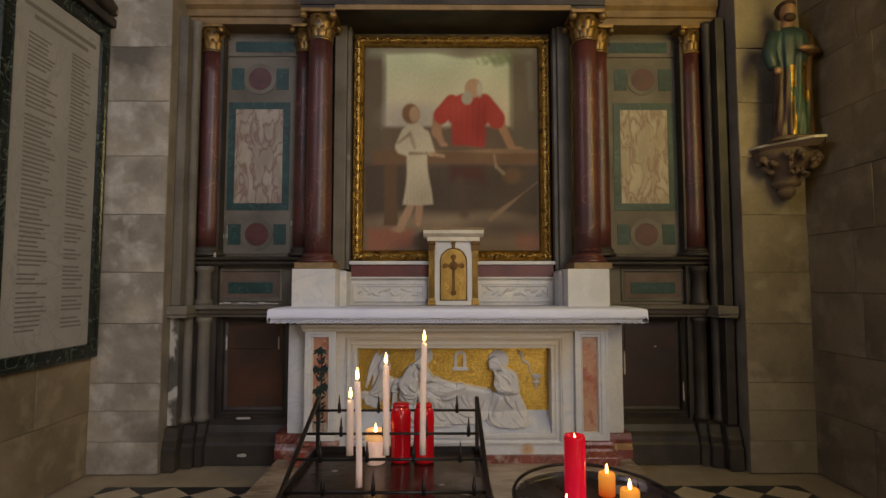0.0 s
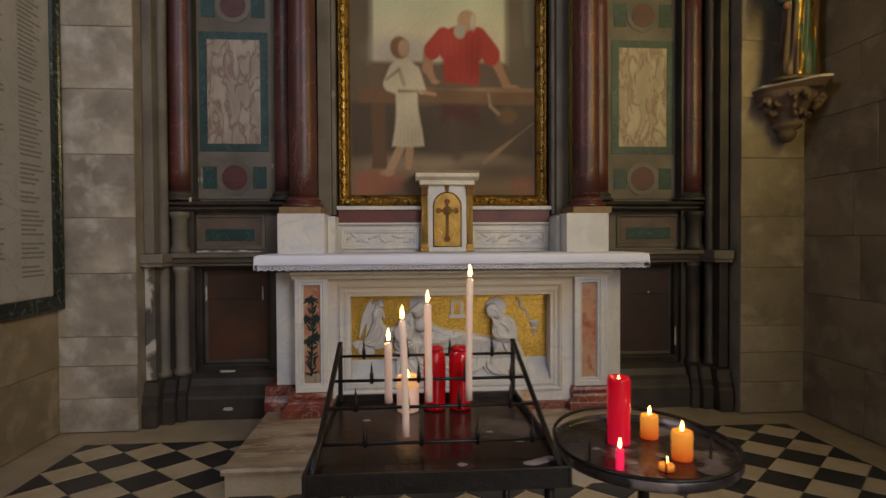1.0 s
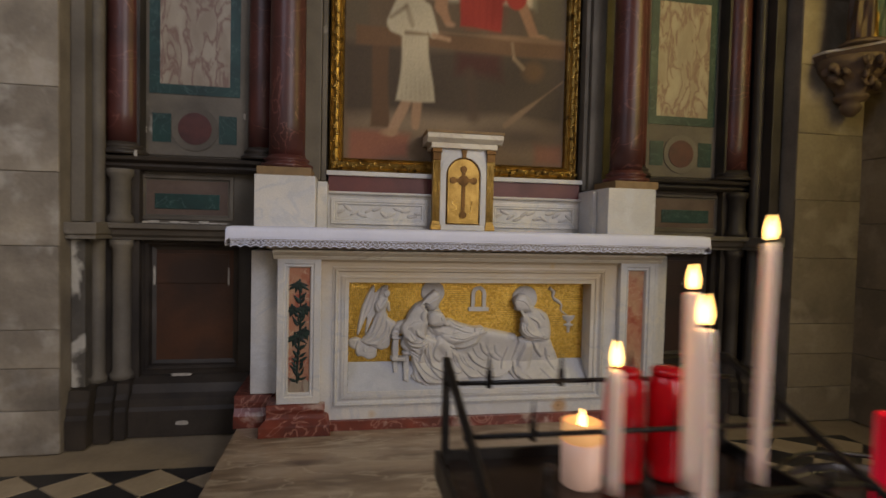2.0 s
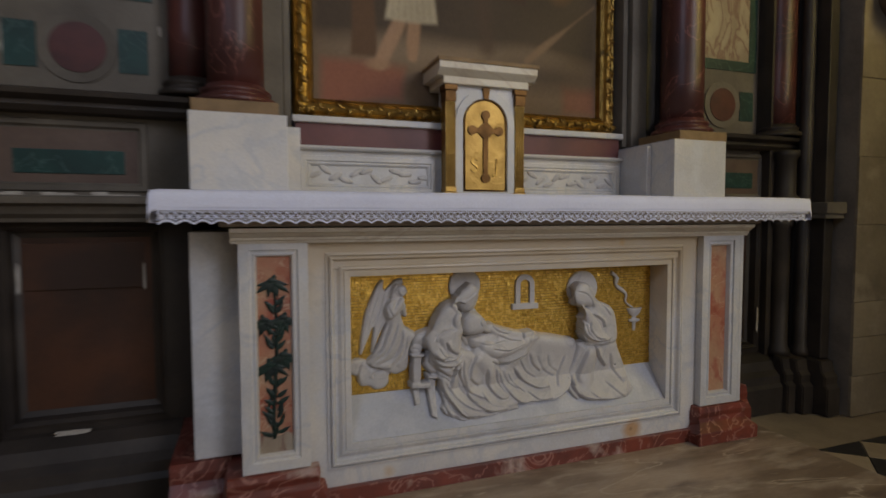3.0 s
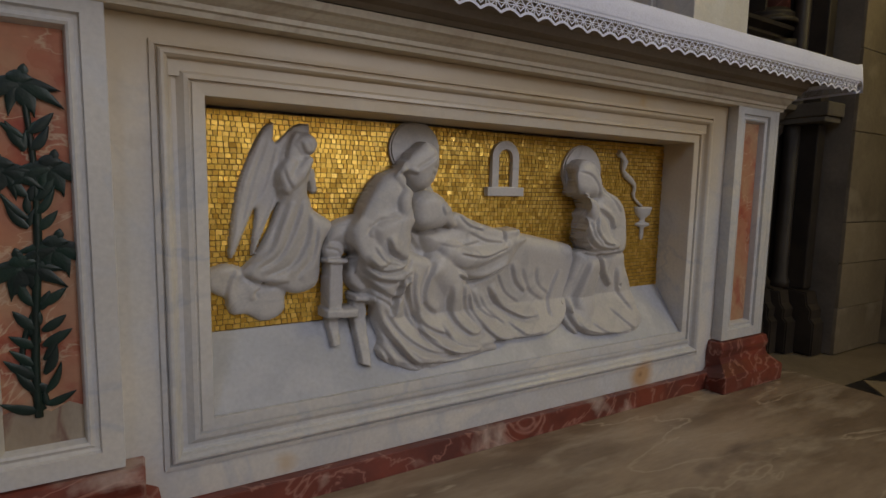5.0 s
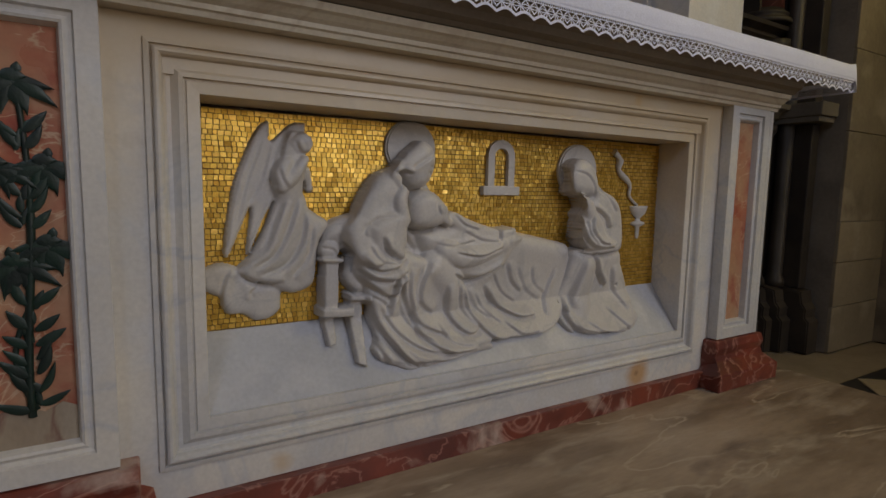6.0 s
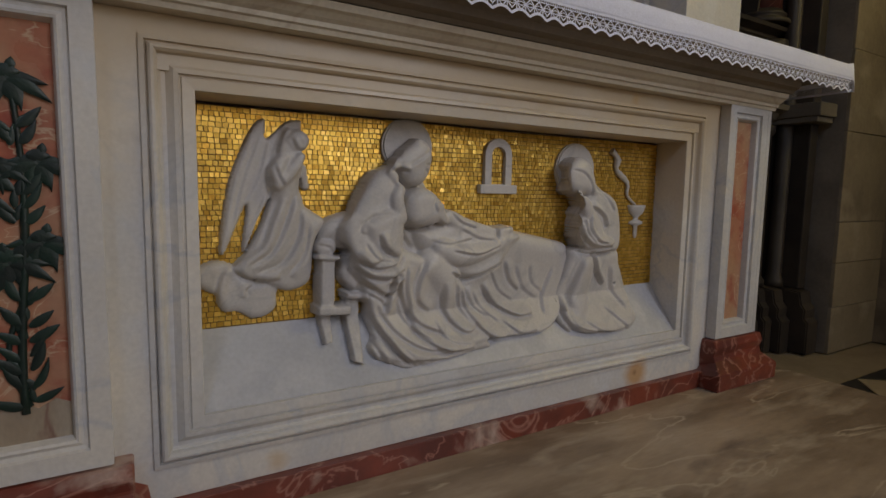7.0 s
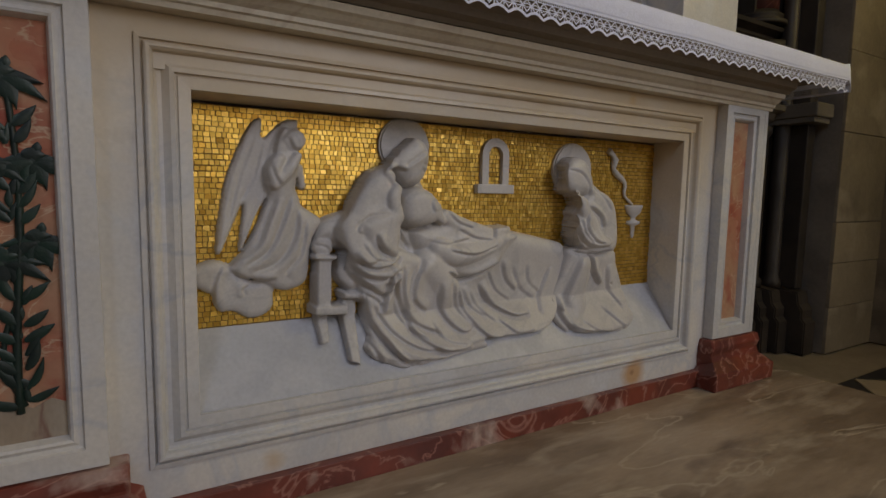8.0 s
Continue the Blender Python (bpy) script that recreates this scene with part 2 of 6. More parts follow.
for at, size, colour in (((0.480, 3.652, 0.224), 0.046, (0.50, 0.25, 0.05, 1)), ((0.476, 3.652, 0.226), 0.010, (0.20, 0.09, 0.03, 1)), ((0.42, 3.652, 0.975), 0.018, (0.60, 0.40, 0.17, 1)), ((-0.52, 3.652, 0.215), 0.022, (0.60, 0.46, 0.30, 1))):
    dist = nt.nodes.new("ShaderNodeVectorMath")
    dist.operation = "DISTANCE"
    dist.inputs[1].default_value = at
    nt.links.new(tc.outputs["Object"], dist.inputs[0])
    nz = nt.nodes.new("ShaderNodeTexNoise")
    nz.inputs["Scale"].default_value = 40
    add = nt.nodes.new("ShaderNodeMath")
    add.operation = "MULTIPLY_ADD"
    add.inputs[1].default_value = 0.02
    nt.links.new(nz.outputs["Fac"], add.inputs[0])
    nt.links.new(dist.outputs["Value"], add.inputs[2])
    span_ = nt.nodes.new("ShaderNodeMapRange")
    span_.inputs["From Min"].default_value, span_.inputs["From Max"].default_value = size * 0.7, size * 1.25 + 0.008
    span_.inputs["To Min"].default_value, span_.inputs["To Max"].default_value = 0.75, 0.0
    nt.links.new(add.outputs[0], span_.inputs["Value"])
    mixer = nt.nodes.new("ShaderNodeMix")
    mixer.data_type = "RGBA"
    mixer.inputs[7].default_value = colour
    nt.links.new(span_.outputs[0], mixer.inputs[0])
    nt.links.new(source, mixer.inputs[6])
    source = mixer.outputs[2]
nt.links.new(source, b.inputs["Base Color"])


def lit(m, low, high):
    """Emission ramp up the wax, standing in for flame light shining through it."""
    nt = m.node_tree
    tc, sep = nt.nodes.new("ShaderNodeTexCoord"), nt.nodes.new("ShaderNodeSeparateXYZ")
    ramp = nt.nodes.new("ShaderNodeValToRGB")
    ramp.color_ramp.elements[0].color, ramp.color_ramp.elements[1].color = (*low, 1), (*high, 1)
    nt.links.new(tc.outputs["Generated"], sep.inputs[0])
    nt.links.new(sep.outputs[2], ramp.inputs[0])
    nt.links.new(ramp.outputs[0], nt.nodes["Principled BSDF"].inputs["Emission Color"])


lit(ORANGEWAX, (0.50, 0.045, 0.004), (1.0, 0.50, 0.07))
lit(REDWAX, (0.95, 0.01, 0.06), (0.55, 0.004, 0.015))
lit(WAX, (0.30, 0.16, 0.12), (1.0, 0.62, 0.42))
STANDIRON = material("wax_spattered_iron", (0.022, 0.018, 0.018), (0.050, 0.042, 0.042), 9, 0.28, metal=0.1, bump=0.2, grain=70, spots=(0.22, 0.19, 0.19), spot_at=0.54)


# ---- mesh helpers ----
def box(bm, x0, x1, y0, y1, z0, z1, bevel=0.0):
    m = Matrix.LocRotScale(((x0 + x1) / 2, (y0 + y1) / 2, (z0 + z1) / 2), None, (abs(x1 - x0), abs(y1 - y0), abs(z1 - z0)))
    vs = bmesh.ops.create_cube(bm, size=1.0, matrix=m)["verts"]
    if bevel:
        es = list({e for v in vs for e in v.link_edges})
        bmesh.ops.bevel(bm, geom=es, offset=bevel, segments=2, affect="EDGES", profile=0.6)
    return bm


def boxed(*a, **k):
    return box(bmesh.new(), *a, **k)


def lathe(bm, profile, cx, cy, seg=32, sx=1.0, sy=1.0):
    """profile: (radius, z) from the bottom up."""
    rings = []
    for r, z in profile:
        rings.append([bm.verts.new((cx + sx * r * math.cos(2 * math.pi * i / seg), cy + sy * r * math.sin(2 * math.pi * i / seg), z)) for i in range(seg)])
    for a, b in zip(rings, rings[1:]):
        for i in range(seg):
            bm.faces.new((a[i], a[(i + 1) % seg], b[(i + 1) % seg], b[i])).smooth = True
    bm.faces.new(rings[0][::-1])
    bm.faces.new(rings[-1])
    return bm


def lathed(*a, **k):
    return lathe(bmesh.new(), *a, **k)


def tube(bm, points, r, seg=10):
    """A rod along points, with closed ends; r is one radius, or one for each point."""
    pts = [Vector(p) for p in points]
    rs = r if isinstance(r, (list, tuple)) else [r] * len(pts)
    rings = []
    for i, p in enumerate(pts):
        way = (pts[min(i + 1, len(pts) - 1)] - pts[max(i - 1, 0)]).normalized()
        side = way.cross(Vector((0, 0, 1)) if abs(way.z) < 0.9 else Vector((1, 0, 0))).normalized()
        up = side.cross(way)
        rings.append([bm.verts.new(p + rs[i] * (math.cos(2 * math.pi * k / seg) * side + math.sin(2 * math.pi * k / seg) * up)) for k in range(seg)])
    for a, b in zip(rings, rings[1:]):
        for k in range(seg):
            bm.faces.new((a[k], b[k], b[(k + 1) % seg], a[(k + 1) % seg])).smooth = True
    bm.faces.new(rings[0])
    bm.faces.new(rings[-1][::-1])
    bmesh.ops.recalc_face_normals(bm, faces=bm.faces[:])
    return bm


def run(bm, profile, x0, x1):
    """A moulding: the closed outline (y, z) drawn along x."""
    a = [bm.verts.new((x0, y, z)) for y, z in profile]
    b = [bm.verts.new((x1, y, z)) for y, z in profile]
    n = len(profile)
    for i in range(n):
        bm.faces.new((a[i], a[(i + 1) % n], b[(i + 1) % n], b[i]))
    bm.faces.new(a[::-1])
    bm.faces.new(b)
    bmesh.ops.recalc_face_normals(bm, faces=bm.faces[:])
    return bm


def plate(bm, outline, y0, y1):
    """A flat plate in the plane of the altar: the outline (x, z) from y0 (front) to y1."""
    a = [bm.verts.new((x, y0, z)) for x, z in outline]
    b = [bm.verts.new((x, y1, z)) for x, z in outline]
    n = len(outline)
    bm.faces.new(a)
    bm.faces.new(b[::-1])
    for i in range(n):
        bm.faces.new((a[i], b[i], b[(i + 1) % n], a[(i + 1) % n]))
    bmesh.ops.recalc_face_normals(bm, faces=bm.faces[:])
    return bm


def frame_ring(bm, x0, x1, z0, z1, steps):
    """A mitred frame round a rectangle: steps are (how far inside the rectangle, y)."""
    loops = []
    for d, y in steps:
        loops.append([bm.verts.new(p) for p in ((x0 + d, y, z0 + d), (x1 - d, y, z0 + d), (x1 - d, y, z1 - d), (x0 + d, y, z1 - d))])
    for a, b in zip(loops, loops[1:]):
        for i in range(4):
            bm.faces.new((a[i], a[(i + 1) % 4], b[(i + 1) % 4], b[i]))
    bmesh.ops.recalc_face_normals(bm, faces=bm.faces[:])
    return bm


def arch(cx, z0, z1, half, n=14):
    """The outline of a round-headed opening."""
    return [(cx - half, z0), (cx + half, z0)] + [(cx + half * math.cos(math.pi * i / n), z1 - half + half * math.sin(math.pi * i / n)) for i in range(n + 1)]


def disc(cx, cz, r, n=32, sx=1.0):
    return [(cx + sx * r * math.cos(2 * math.pi * i / n), cz + r * math.sin(2 * math.pi * i / n)) for i in range(n)]


def mesh_of(name, bm, mat, smooth=False):
    me = bpy.data.meshes.new(name)
    if smooth:
        for f in bm.faces:
            f.smooth = True
    bm.to_mesh(me)
    bm.free()
    me.materials.append(mat)
    return me


def thing(name, base, label, category, group="", kind=""):
    ob = new(name)
    ob.empty_display_size = 0.05
    ob.location = base
    ob["base"] = base
    return tagged(ob, label, category, group, kind)


def world_base(ob):
    return Vector(ob["base"]) if "base" in ob else Vector((0, 0, 0))


def part(name, bm, mat, parent, label="", smooth=False):
    """A mesh, built in world places, as a child of a thing or of a part."""
    ob = new(name, mesh_of(name, bm, mat, smooth))
    ob.parent = parent
    if "base" in parent:
        ob.location = -world_base(parent)
    if label:
        ob["label"] = label
    return ob


def solid(name, bm, mat, label, category, group="", kind="", smooth=False):
    """A thing of a single mesh."""
    return tagged(new(name, mesh_of(name, bm, mat, smooth)), label, category, group, kind)


# ---- the chapel ----
WX, PIER, BACK = 2.54, 3.86, 4.32


def ashlar(name, label, x0, x1, y0, y1, courses, along, length, mat, face, seed):
    """A wall of a mortar core with dressed blocks. along: 'x' or 'y'. face: the sign of the side that shows."""
    rng = random.Random(seed)
    core = solid(name, boxed(x0, x1, y0, y1, courses[0], courses[-1]), MORTAR, label, "wall", kind="structure")
    for z0, z1 in zip(courses, courses[1:]):
        lo, hi = (x0, x1) if along == "x" else (y0, y1)
        at = lo
        while at < hi - 1e-6:
            step = length * rng.uniform(0.75, 1.25)
            end = at + step if hi - at - step > 0.3 * length else hi
            g, out = 0.0014, 0.012 + rng.uniform(0, 0.004)
            bm = bmesh.new()
            if along == "x":
                box(bm, at + g, end - g, y0 - out, y0 + 0.02, z0 + g, z1 - g, 0.0035)
            elif face > 0:
                box(bm, x1 - 0.02, x1 + out, at + g, end - g, z0 + g, z1 - g, 0.0035)
            else:
                box(bm, x0 - out, x0 + 0.02, at + g, end - g, z0 + g, z1 - g, 0.0035)
            part("stone_block", bm, mat, core)
            at = end
    return core


COURSES = [0.0, 0.22, 0.43, 0.62, 1.03, 1.39, 1.80, 2.22, 2.62, 3.02, 3.42, 3.85]
LOW = [0.0, 0.43, 0.85, 1.25, 1.65, 2.05, 2.45, 2.85, 3.25, 3.65]
ashlar("pier_left", "pale grey-brown stained sandstone pier beside the altar", -WX, -2.04, PIER, 4.75, COURSES, "x", 0.9, ASHLAR, -1, 3)
ashlar("pier_right", "grey-brown sandstone pier carrying a corbel", 2.06, WX, PIER, 4.75, COURSES, "x", 0.9, ASHLAR_BROWN, -1, 5)
ashlar("wall_left", "brown sandstone chapel wall with a memorial plaque", -WX - 0.4, -WX, 1.6, PIER + 0.03, LOW, "y", 0.75, ASHLAR_WARM, 1, 7)
ashlar("wall_right", "dark ochre sandstone chapel wall", WX, WX + 0.4, 2.6, PIER + 0.03, LOW, "y", 0.75, ASHLAR_WARM, -1, 9)
for side, label in ((-1, "wall_left_upper"), (1, "wall_right_upper")):
    bm = bmesh.new()
    xa, xb = sorted((side * WX, side * (WX + 0.4)))
    ya, yb = (0.2, 1.2) if side < 0 else (1.5, 2.5)
    za, zb = (2.7, 4.7) if side < 0 else (2.15, 3.85)
    if side < 0:
        box(bm, xa, xb, -0.6, 1.6, 0, za)
        box(bm, xa, xb, -0.6, ya, za, zb)
        box(bm, xa, xb, yb, 1.6, za, zb)
        box(bm, xa, xb, -0.6, 1.6, zb, 6.2)
        box(bm, xa, xb, 1.6, 4.75, 3.65, 6.2)
    else:
        box(bm, xa, xb, -0.6, 2.6, 0, za)
        box(bm, xa, xb, -0.6, ya, za, zb)
        box(bm, xa, xb, yb, 2.6, za, zb)
        box(bm, xa, xb, -0.6, 2.6, zb, 6.2)
        box(bm, xa, xb, 2.6, 4.75, 3.65, 6.2)
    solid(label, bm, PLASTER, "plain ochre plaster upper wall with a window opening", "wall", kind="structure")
solid("wall_back", boxed(-2.04, 2.06, BACK + 0.02, 4.75, 0, 6.2), GREYSTONE, "grey stone wall behind the altarpiece", "wall", kind="structure")
solid("wall_above_piers", box(boxed(-WX, -2.04, PIER, 4.75, 3.85, 6.2), 2.06, WX, PIER, 4.75, 3.85, 6.2), PLASTER, "plain upper pier", "wall", kind="structure")
# unseen nave shell, added to close the room to the sky
nave = bmesh.new()
NT = 10.4
box(nave, -7.4, -7.0, -6.4, -0.6, 0, NT)
box(nave, 7.0, 7.4, -6.4, -0.6, 0, NT)
box(nave, -7.0, 7.0, -6.8, -6.4, 0, 1.2)
box(nave, -7.0, 0.0, -6.8, -6.4, 1.2, NT)
# low opening made only to hold the added fill lamp
box(nave, 0.0, 3.7, -6.8, -6.4, 2.7, 3.0)
box(nave, 3.7, 7.0, -6.8, -6.4, 1.2, 3.0)
box(nave, 0.0, 2.4, -6.8, -6.4, 3.0, NT)
box(nave, 5.6, 7.0, -6.8, -6.4, 3.0, NT)
box(nave, 2.4, 5.6, -6.8, -6.4, 7.6, NT)
box(nave, -7.4, -WX - 0.4, -0.6, -0.3, 0, NT)
box(nave, WX + 0.4, 7.4, -0.6, -0.3, 0, NT)
box(nave, -WX - 0.4, WX + 0.4, -0.6, -0.3, 6.0, NT)
solid("wall_nave", nave, PLASTER, "plain plastered nave walls, one window and an added low opening", "wall", kind="structure")
# ceilings out of sight, added to keep the sky's light out
solid("ceiling", boxed(-WX - 0.4, WX + 0.4, -0.6, 4.75, 6.2, 6.4), PLASTER, "plain chapel vault, unseen", "ceiling", kind="structure")
solid("ceiling_nave", boxed(-7.4, 7.4, -6.8, -0.3, NT, NT + 0.2), PLASTER, "plain nave ceiling, unseen", "ceiling", kind="structure")

# floor: pale border stones, lozenge tiles, marble step
floor = solid("floor", boxed(-7.4, 7.4, -6.8, 4.75, -0.2, -0.006), BORDER, "worn stone floor with black and cream lozenge tiles", "floor", kind="structure")
FX, FY, TOP = 0.299, 0.264, 3.62

STEP = 1.185
step = thing("altar_step", (0, 3.5, 0.0), "worn brown veined marble step under the altar", "step")
for x0, x1 in ((-STEP, STEP),):
    bm = run(bmesh.new(), [(2.868, 0.104), (2.850, 0.112), (2.848, 0.128), (2.860, 0.14), (4.30, 0.14), (4.30, 0.104)], x0, x1)
    bmesh.ops.bevel(bm, geom=[e for e in bm.edges if abs(e.verts[0].co.x - e.verts[1].co.x) < 1e-4 and e.verts[0].co.z > 0.13 and e.verts[1].co.z > 0.13], offset=0.004, segments=2, affect="EDGES")
    part("tread", bm, SLABSTONE, step, "worn veined marble slab")
part("riser", boxed(-STEP + 0.012, STEP - 0.012, 2.872, 4.30, 0.0, 0.1035), RISER, step, "pale stone riser")

# ---- altar ----
AY = 3.64
altar = thing("altar", (0, 4.0, 0.14), "white marble altar with carved relief and gold mosaic on the step", "altar")
body = bmesh.new()
box(body, -1.128, -0.72, 3.76, 4.26, 0.30, 1.03, 0.004)
box(body, 0.72, 1.155, 3.76, 4.26, 0.30, 1.03, 0.004)
box(body, -0.80, 0.80, 3.80, 4.26, 0.14, 1.03)
part("body", body, MARBLE, altar)
# front slab round the sunk relief, with its moulded frame
front = bmesh.new()
frame_ring(front, -0.7965, 0.7965, 0.191, 0.995, [(0.0, AY + 0.12), (0.0, AY + 0.012), (0.086, AY + 0.012), (0.086, AY + 0.02)])
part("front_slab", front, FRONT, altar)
mould = bmesh.new()
frame_ring(mould, -0.724, 0.724, 0.248, 0.962, [(0.0, AY + 0.022), (0.0012, AY + 0.007), (0.009, AY + 0.005), (0.010, AY + 0.011), (0.012, AY + 0.011), (0.0135, AY + 0.003), (0.017, AY), (0.021, AY), (0.025, AY + 0.004), (0.028, AY + 0.014),
                                                  (0.032, AY + 0.018), (0.038, AY + 0.018), (0.044, AY + 0.012), (0.049, AY + 0.007), (0.056, AY + 0.006), (0.0575, AY + 0.013), (0.060, AY + 0.013), (0.0615, AY + 0.009), (0.080, AY + 0.010), (0.081, AY + 0.012), (0.081, AY + 0.115)])
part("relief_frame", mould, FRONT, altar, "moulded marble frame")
for s in (-1, 1):
    xa, xb = (0.797, 0.996) if s > 0 else (-0.982, -0.779)
    pil = bmesh.new()
    if s > 0:
        box(pil, 0.997, 1.014, AY - 0.020, AY + 0.12, 0.288, 0.995, 0.001)
    frame_ring(pil, xa, xb, 0.288, 1.006, [(0.0, AY + 0.12), (0.0, AY - 0.020), (0.030, AY - 0.020), (0.032, AY - 0.013), (0.038, AY - 0.012), (0.044, AY - 0.016), (0.048, AY - 0.014), (0.051, AY - 0.004), (0.053, AY + 0.004)])
    pilaster = part("pilaster", pil, MARBLE, altar)
    part("inlay", boxed(xa + 0.05, xb - 0.05, AY + 0.002, AY + 0.02, 0.335, 0.975), PINK, pilaster, "polished pink marble inlay")
    pl = bmesh.new()
    run(pl, [(3.80, 0.14), (3.572, 0.14), (3.570, 0.193), (3.585, 0.205), (3.606, 0.222), (3.612, 0.240), (3.604, 0.262), (3.612, 0.285), (3.80, 0.288)], *((0.750, 1.065) if s > 0 else (-1.060, -0.722)))
    for v in pl.verts:
        if v.co.z > 0.2:
            v.co.x += (0.03 if v.co.x < s * 0.90 else -0.03) * (1 if v.co.z > 0.21 else 0.4)
    bmesh.ops.bevel(pl, geom=pl.edges[:], offset=0.003, segments=1, affect="EDGES")
    part("plinth", pl, REDBASE, altar, "chipped red veined marble plinth")
    back = bmesh.new()
    run(back, [(4.25, 0.14), (3.72, 0.14), (3.72, 0.20), (3.745, 0.235), (3.742, 0.262), (3.75, 0.298), (4.25, 0.30)], min(s * 1.02, s * 1.20), max(s * 1.02, s * 1.20))
    part("plinth", back, REDBASE, altar, "chipped red veined marble plinth")
part("base_strip", boxed(-0.745, 0.765, 3.632, 3.80, 0.14, 0.190, 0.002), REDBASE, altar, "thin red marble base strip")
corn = bmesh.new()
run(corn, [(4.26, 0.9955), (3.618, 0.9955), (3.616, 1.004), (3.610, 1.006), (3.609, 1.014), (3.600, 1.019), (3.592, 1.027), (3.583, 1.030), (3.580, 1.042), (4.26, 1.046)], -1.003, 1.03)
part("cornice", corn, MARBLE_STAINED, altar)
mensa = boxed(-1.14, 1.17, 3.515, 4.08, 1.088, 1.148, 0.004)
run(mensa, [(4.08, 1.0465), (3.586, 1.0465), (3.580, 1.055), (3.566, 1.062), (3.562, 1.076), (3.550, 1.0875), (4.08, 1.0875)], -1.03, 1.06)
part("mensa", mensa, MENSABROWN, altar, "altar table slab on a moulded bed")

# ---- sunk relief: sloping bed, gold mosaic, carved groups ----
RX, RB = 0.643, 3.752
part("relief_back", boxed(-RX, RX, RB + 0.004, 3.80, 0.33, 0.876), DARKSTONE, altar)
bed = bmesh.new()
run(bed, [(RB + 0.003, 0.457), (RB - 0.004, 0.457), (3.658, 0.331), (3.658, 0.328), (RB + 0.003, 0.328)], -RX + 0.001, RX - 0.001)
part("relief_bed", bed, BEDMARBLE, altar, "sloping pale blue-grey marble ground")

TESSERA = bpy.data.materials.new("gold_tessera")
TESSERA.use_nodes = True
nt = TESSERA.node_tree
info, geo = nt.nodes.new("ShaderNodeObjectInfo"), nt.nodes.new("ShaderNodeNewGeometry")
both = nt.nodes.new("ShaderNodeMath")
both.operation = "ADD"
wrap = nt.nodes.new("ShaderNodeMath")
wrap.operation = "FRACT"
ramp = nt.nodes.new("ShaderNodeValToRGB")
ramp.color_ramp.elements[0].color = (0.60, 0.345, 0.055, 1)
ramp.color_ramp.elements[1].color = (0.86, 0.57, 0.14, 1)
mid = ramp.color_ramp.elements.new(0.5)
mid.color = (0.76, 0.49, 0.09, 1)
nt.links.new(info.outputs["Random"], both.inputs[0])
nt.links.new(geo.outputs["Random Per Island"], both.inputs[1])
nt.links.new(both.outputs[0], wrap.inputs[0])
nt.links.new(wrap.outputs[0], ramp.inputs[0])
b = nt.nodes["Principled BSDF"]
nt.links.new(ramp.outputs[0], b.inputs["Base Color"])
b.inputs["Metallic"].default_value, b.inputs["Roughness"].default_value = 0.8, 0.37

GROUT = material("mosaic_grout", (0.30, 0.18, 0.055), (0.21, 0.125, 0.04), 60, 0.8, bump=0.1)
grout = part("mosaic", boxed(-RX, RX, RB, RB + 0.003, 0.457, 0.876), GROUT, altar, "glittering gold glass mosaic")
rng = random.Random(11)
SX, SZ = 0.0108, 0.0102
pieces, rest_v, rest_f = [], [], []
corners = [(-1, -1), (1, -1), (1, 1), (-1, 1)]
for j in range(41):
    off = rng.uniform(0, SX)
    x = -RX - off
    while x < RX - 0.004:
        w = SX * rng.uniform(0.75, 1.25)
        xa, xb = max(x, -RX) + 0.0007, min(x + w, RX) - 0.0007
        x += w
        if xb - xa < 0.004:
            continue
        z0 = 0.4578 + SZ * j + 0.0012 * math.sin(9 * x + 0.4 * j)
        cx, cz, hx, hz = (xa + xb) / 2, z0 + SZ / 2, (xb - xa) / 2, SZ / 2 - 0.0007
        tx, tz = rng.gauss(0, 0.033), rng.gauss(0, 0.033)
        twist = [rng.uniform(-0.0005, 0.0005) for _ in range(4)]
        vs = [(cx + a * hx + t, RB - 0.0025 + a * hx * tx + c * hz * tz, cz + c * hz + t) for (a, c), t in zip(corners, twist)]
        vs += [(vx, RB + 0.001, vz) for vx, vy, vz in vs]
        fs = [(0, 1, 2, 3), (0, 4, 5, 1), (1, 5, 6, 2), (2, 6, 7, 3), (3, 7, 4, 0)]
        if cx < -0.572:
            pieces.append((vs, fs))
        else:
            n = len(rest_v)
            rest_v += vs
            rest_f += [tuple(i + n for i in f) for f in fs]


def from_lists(name, vs, fs, mat, parent, label=""):
    me = bpy.data.meshes.new(name)
    me.from_pydata(vs, [], fs)
    me.materials.append(mat)
    ob = new(name, me)
    ob.parent = parent
    if "base" in parent:
        ob.location = -world_base(parent)
    if label:
        ob["label"] = label
    return ob


for vs, fs in pieces:
    from_lists("tessera", vs, fs, TESSERA, grout)
tagged(from_lists("tesserae", rest_v, rest_f, TESSERA, grout), kind="stuff")

CELL = 0.0021
gx, gz = np.meshgrid(np.arange(-RX + 0.001, RX - 0.0005, CELL), np.arange(0.332, 0.876, CELL))
bed_height = np.clip((0.457 - gz) / 0.129, 0, 1) * 0.094


def blank():
    return np.full(gx.shape, -0.02)


def window(pts, margin):
    """The part of the grid round some points."""
    xs_, zs_ = [p[0] for p in pts], [p[1] for p in pts]
    i0, i1 = int((min(xs_) - margin - gx[0, 0]) / CELL), int((max(xs_) + margin - gx[0, 0]) / CELL) + 2
    j0, j1 = int((min(zs_) - margin - gz[0, 0]) / CELL), int((max(zs_) + margin - gz[0, 0]) / CELL) + 2
    return slice(max(j0, 0), max(j1, 1)), slice(max(i0, 0), max(i1, 1))


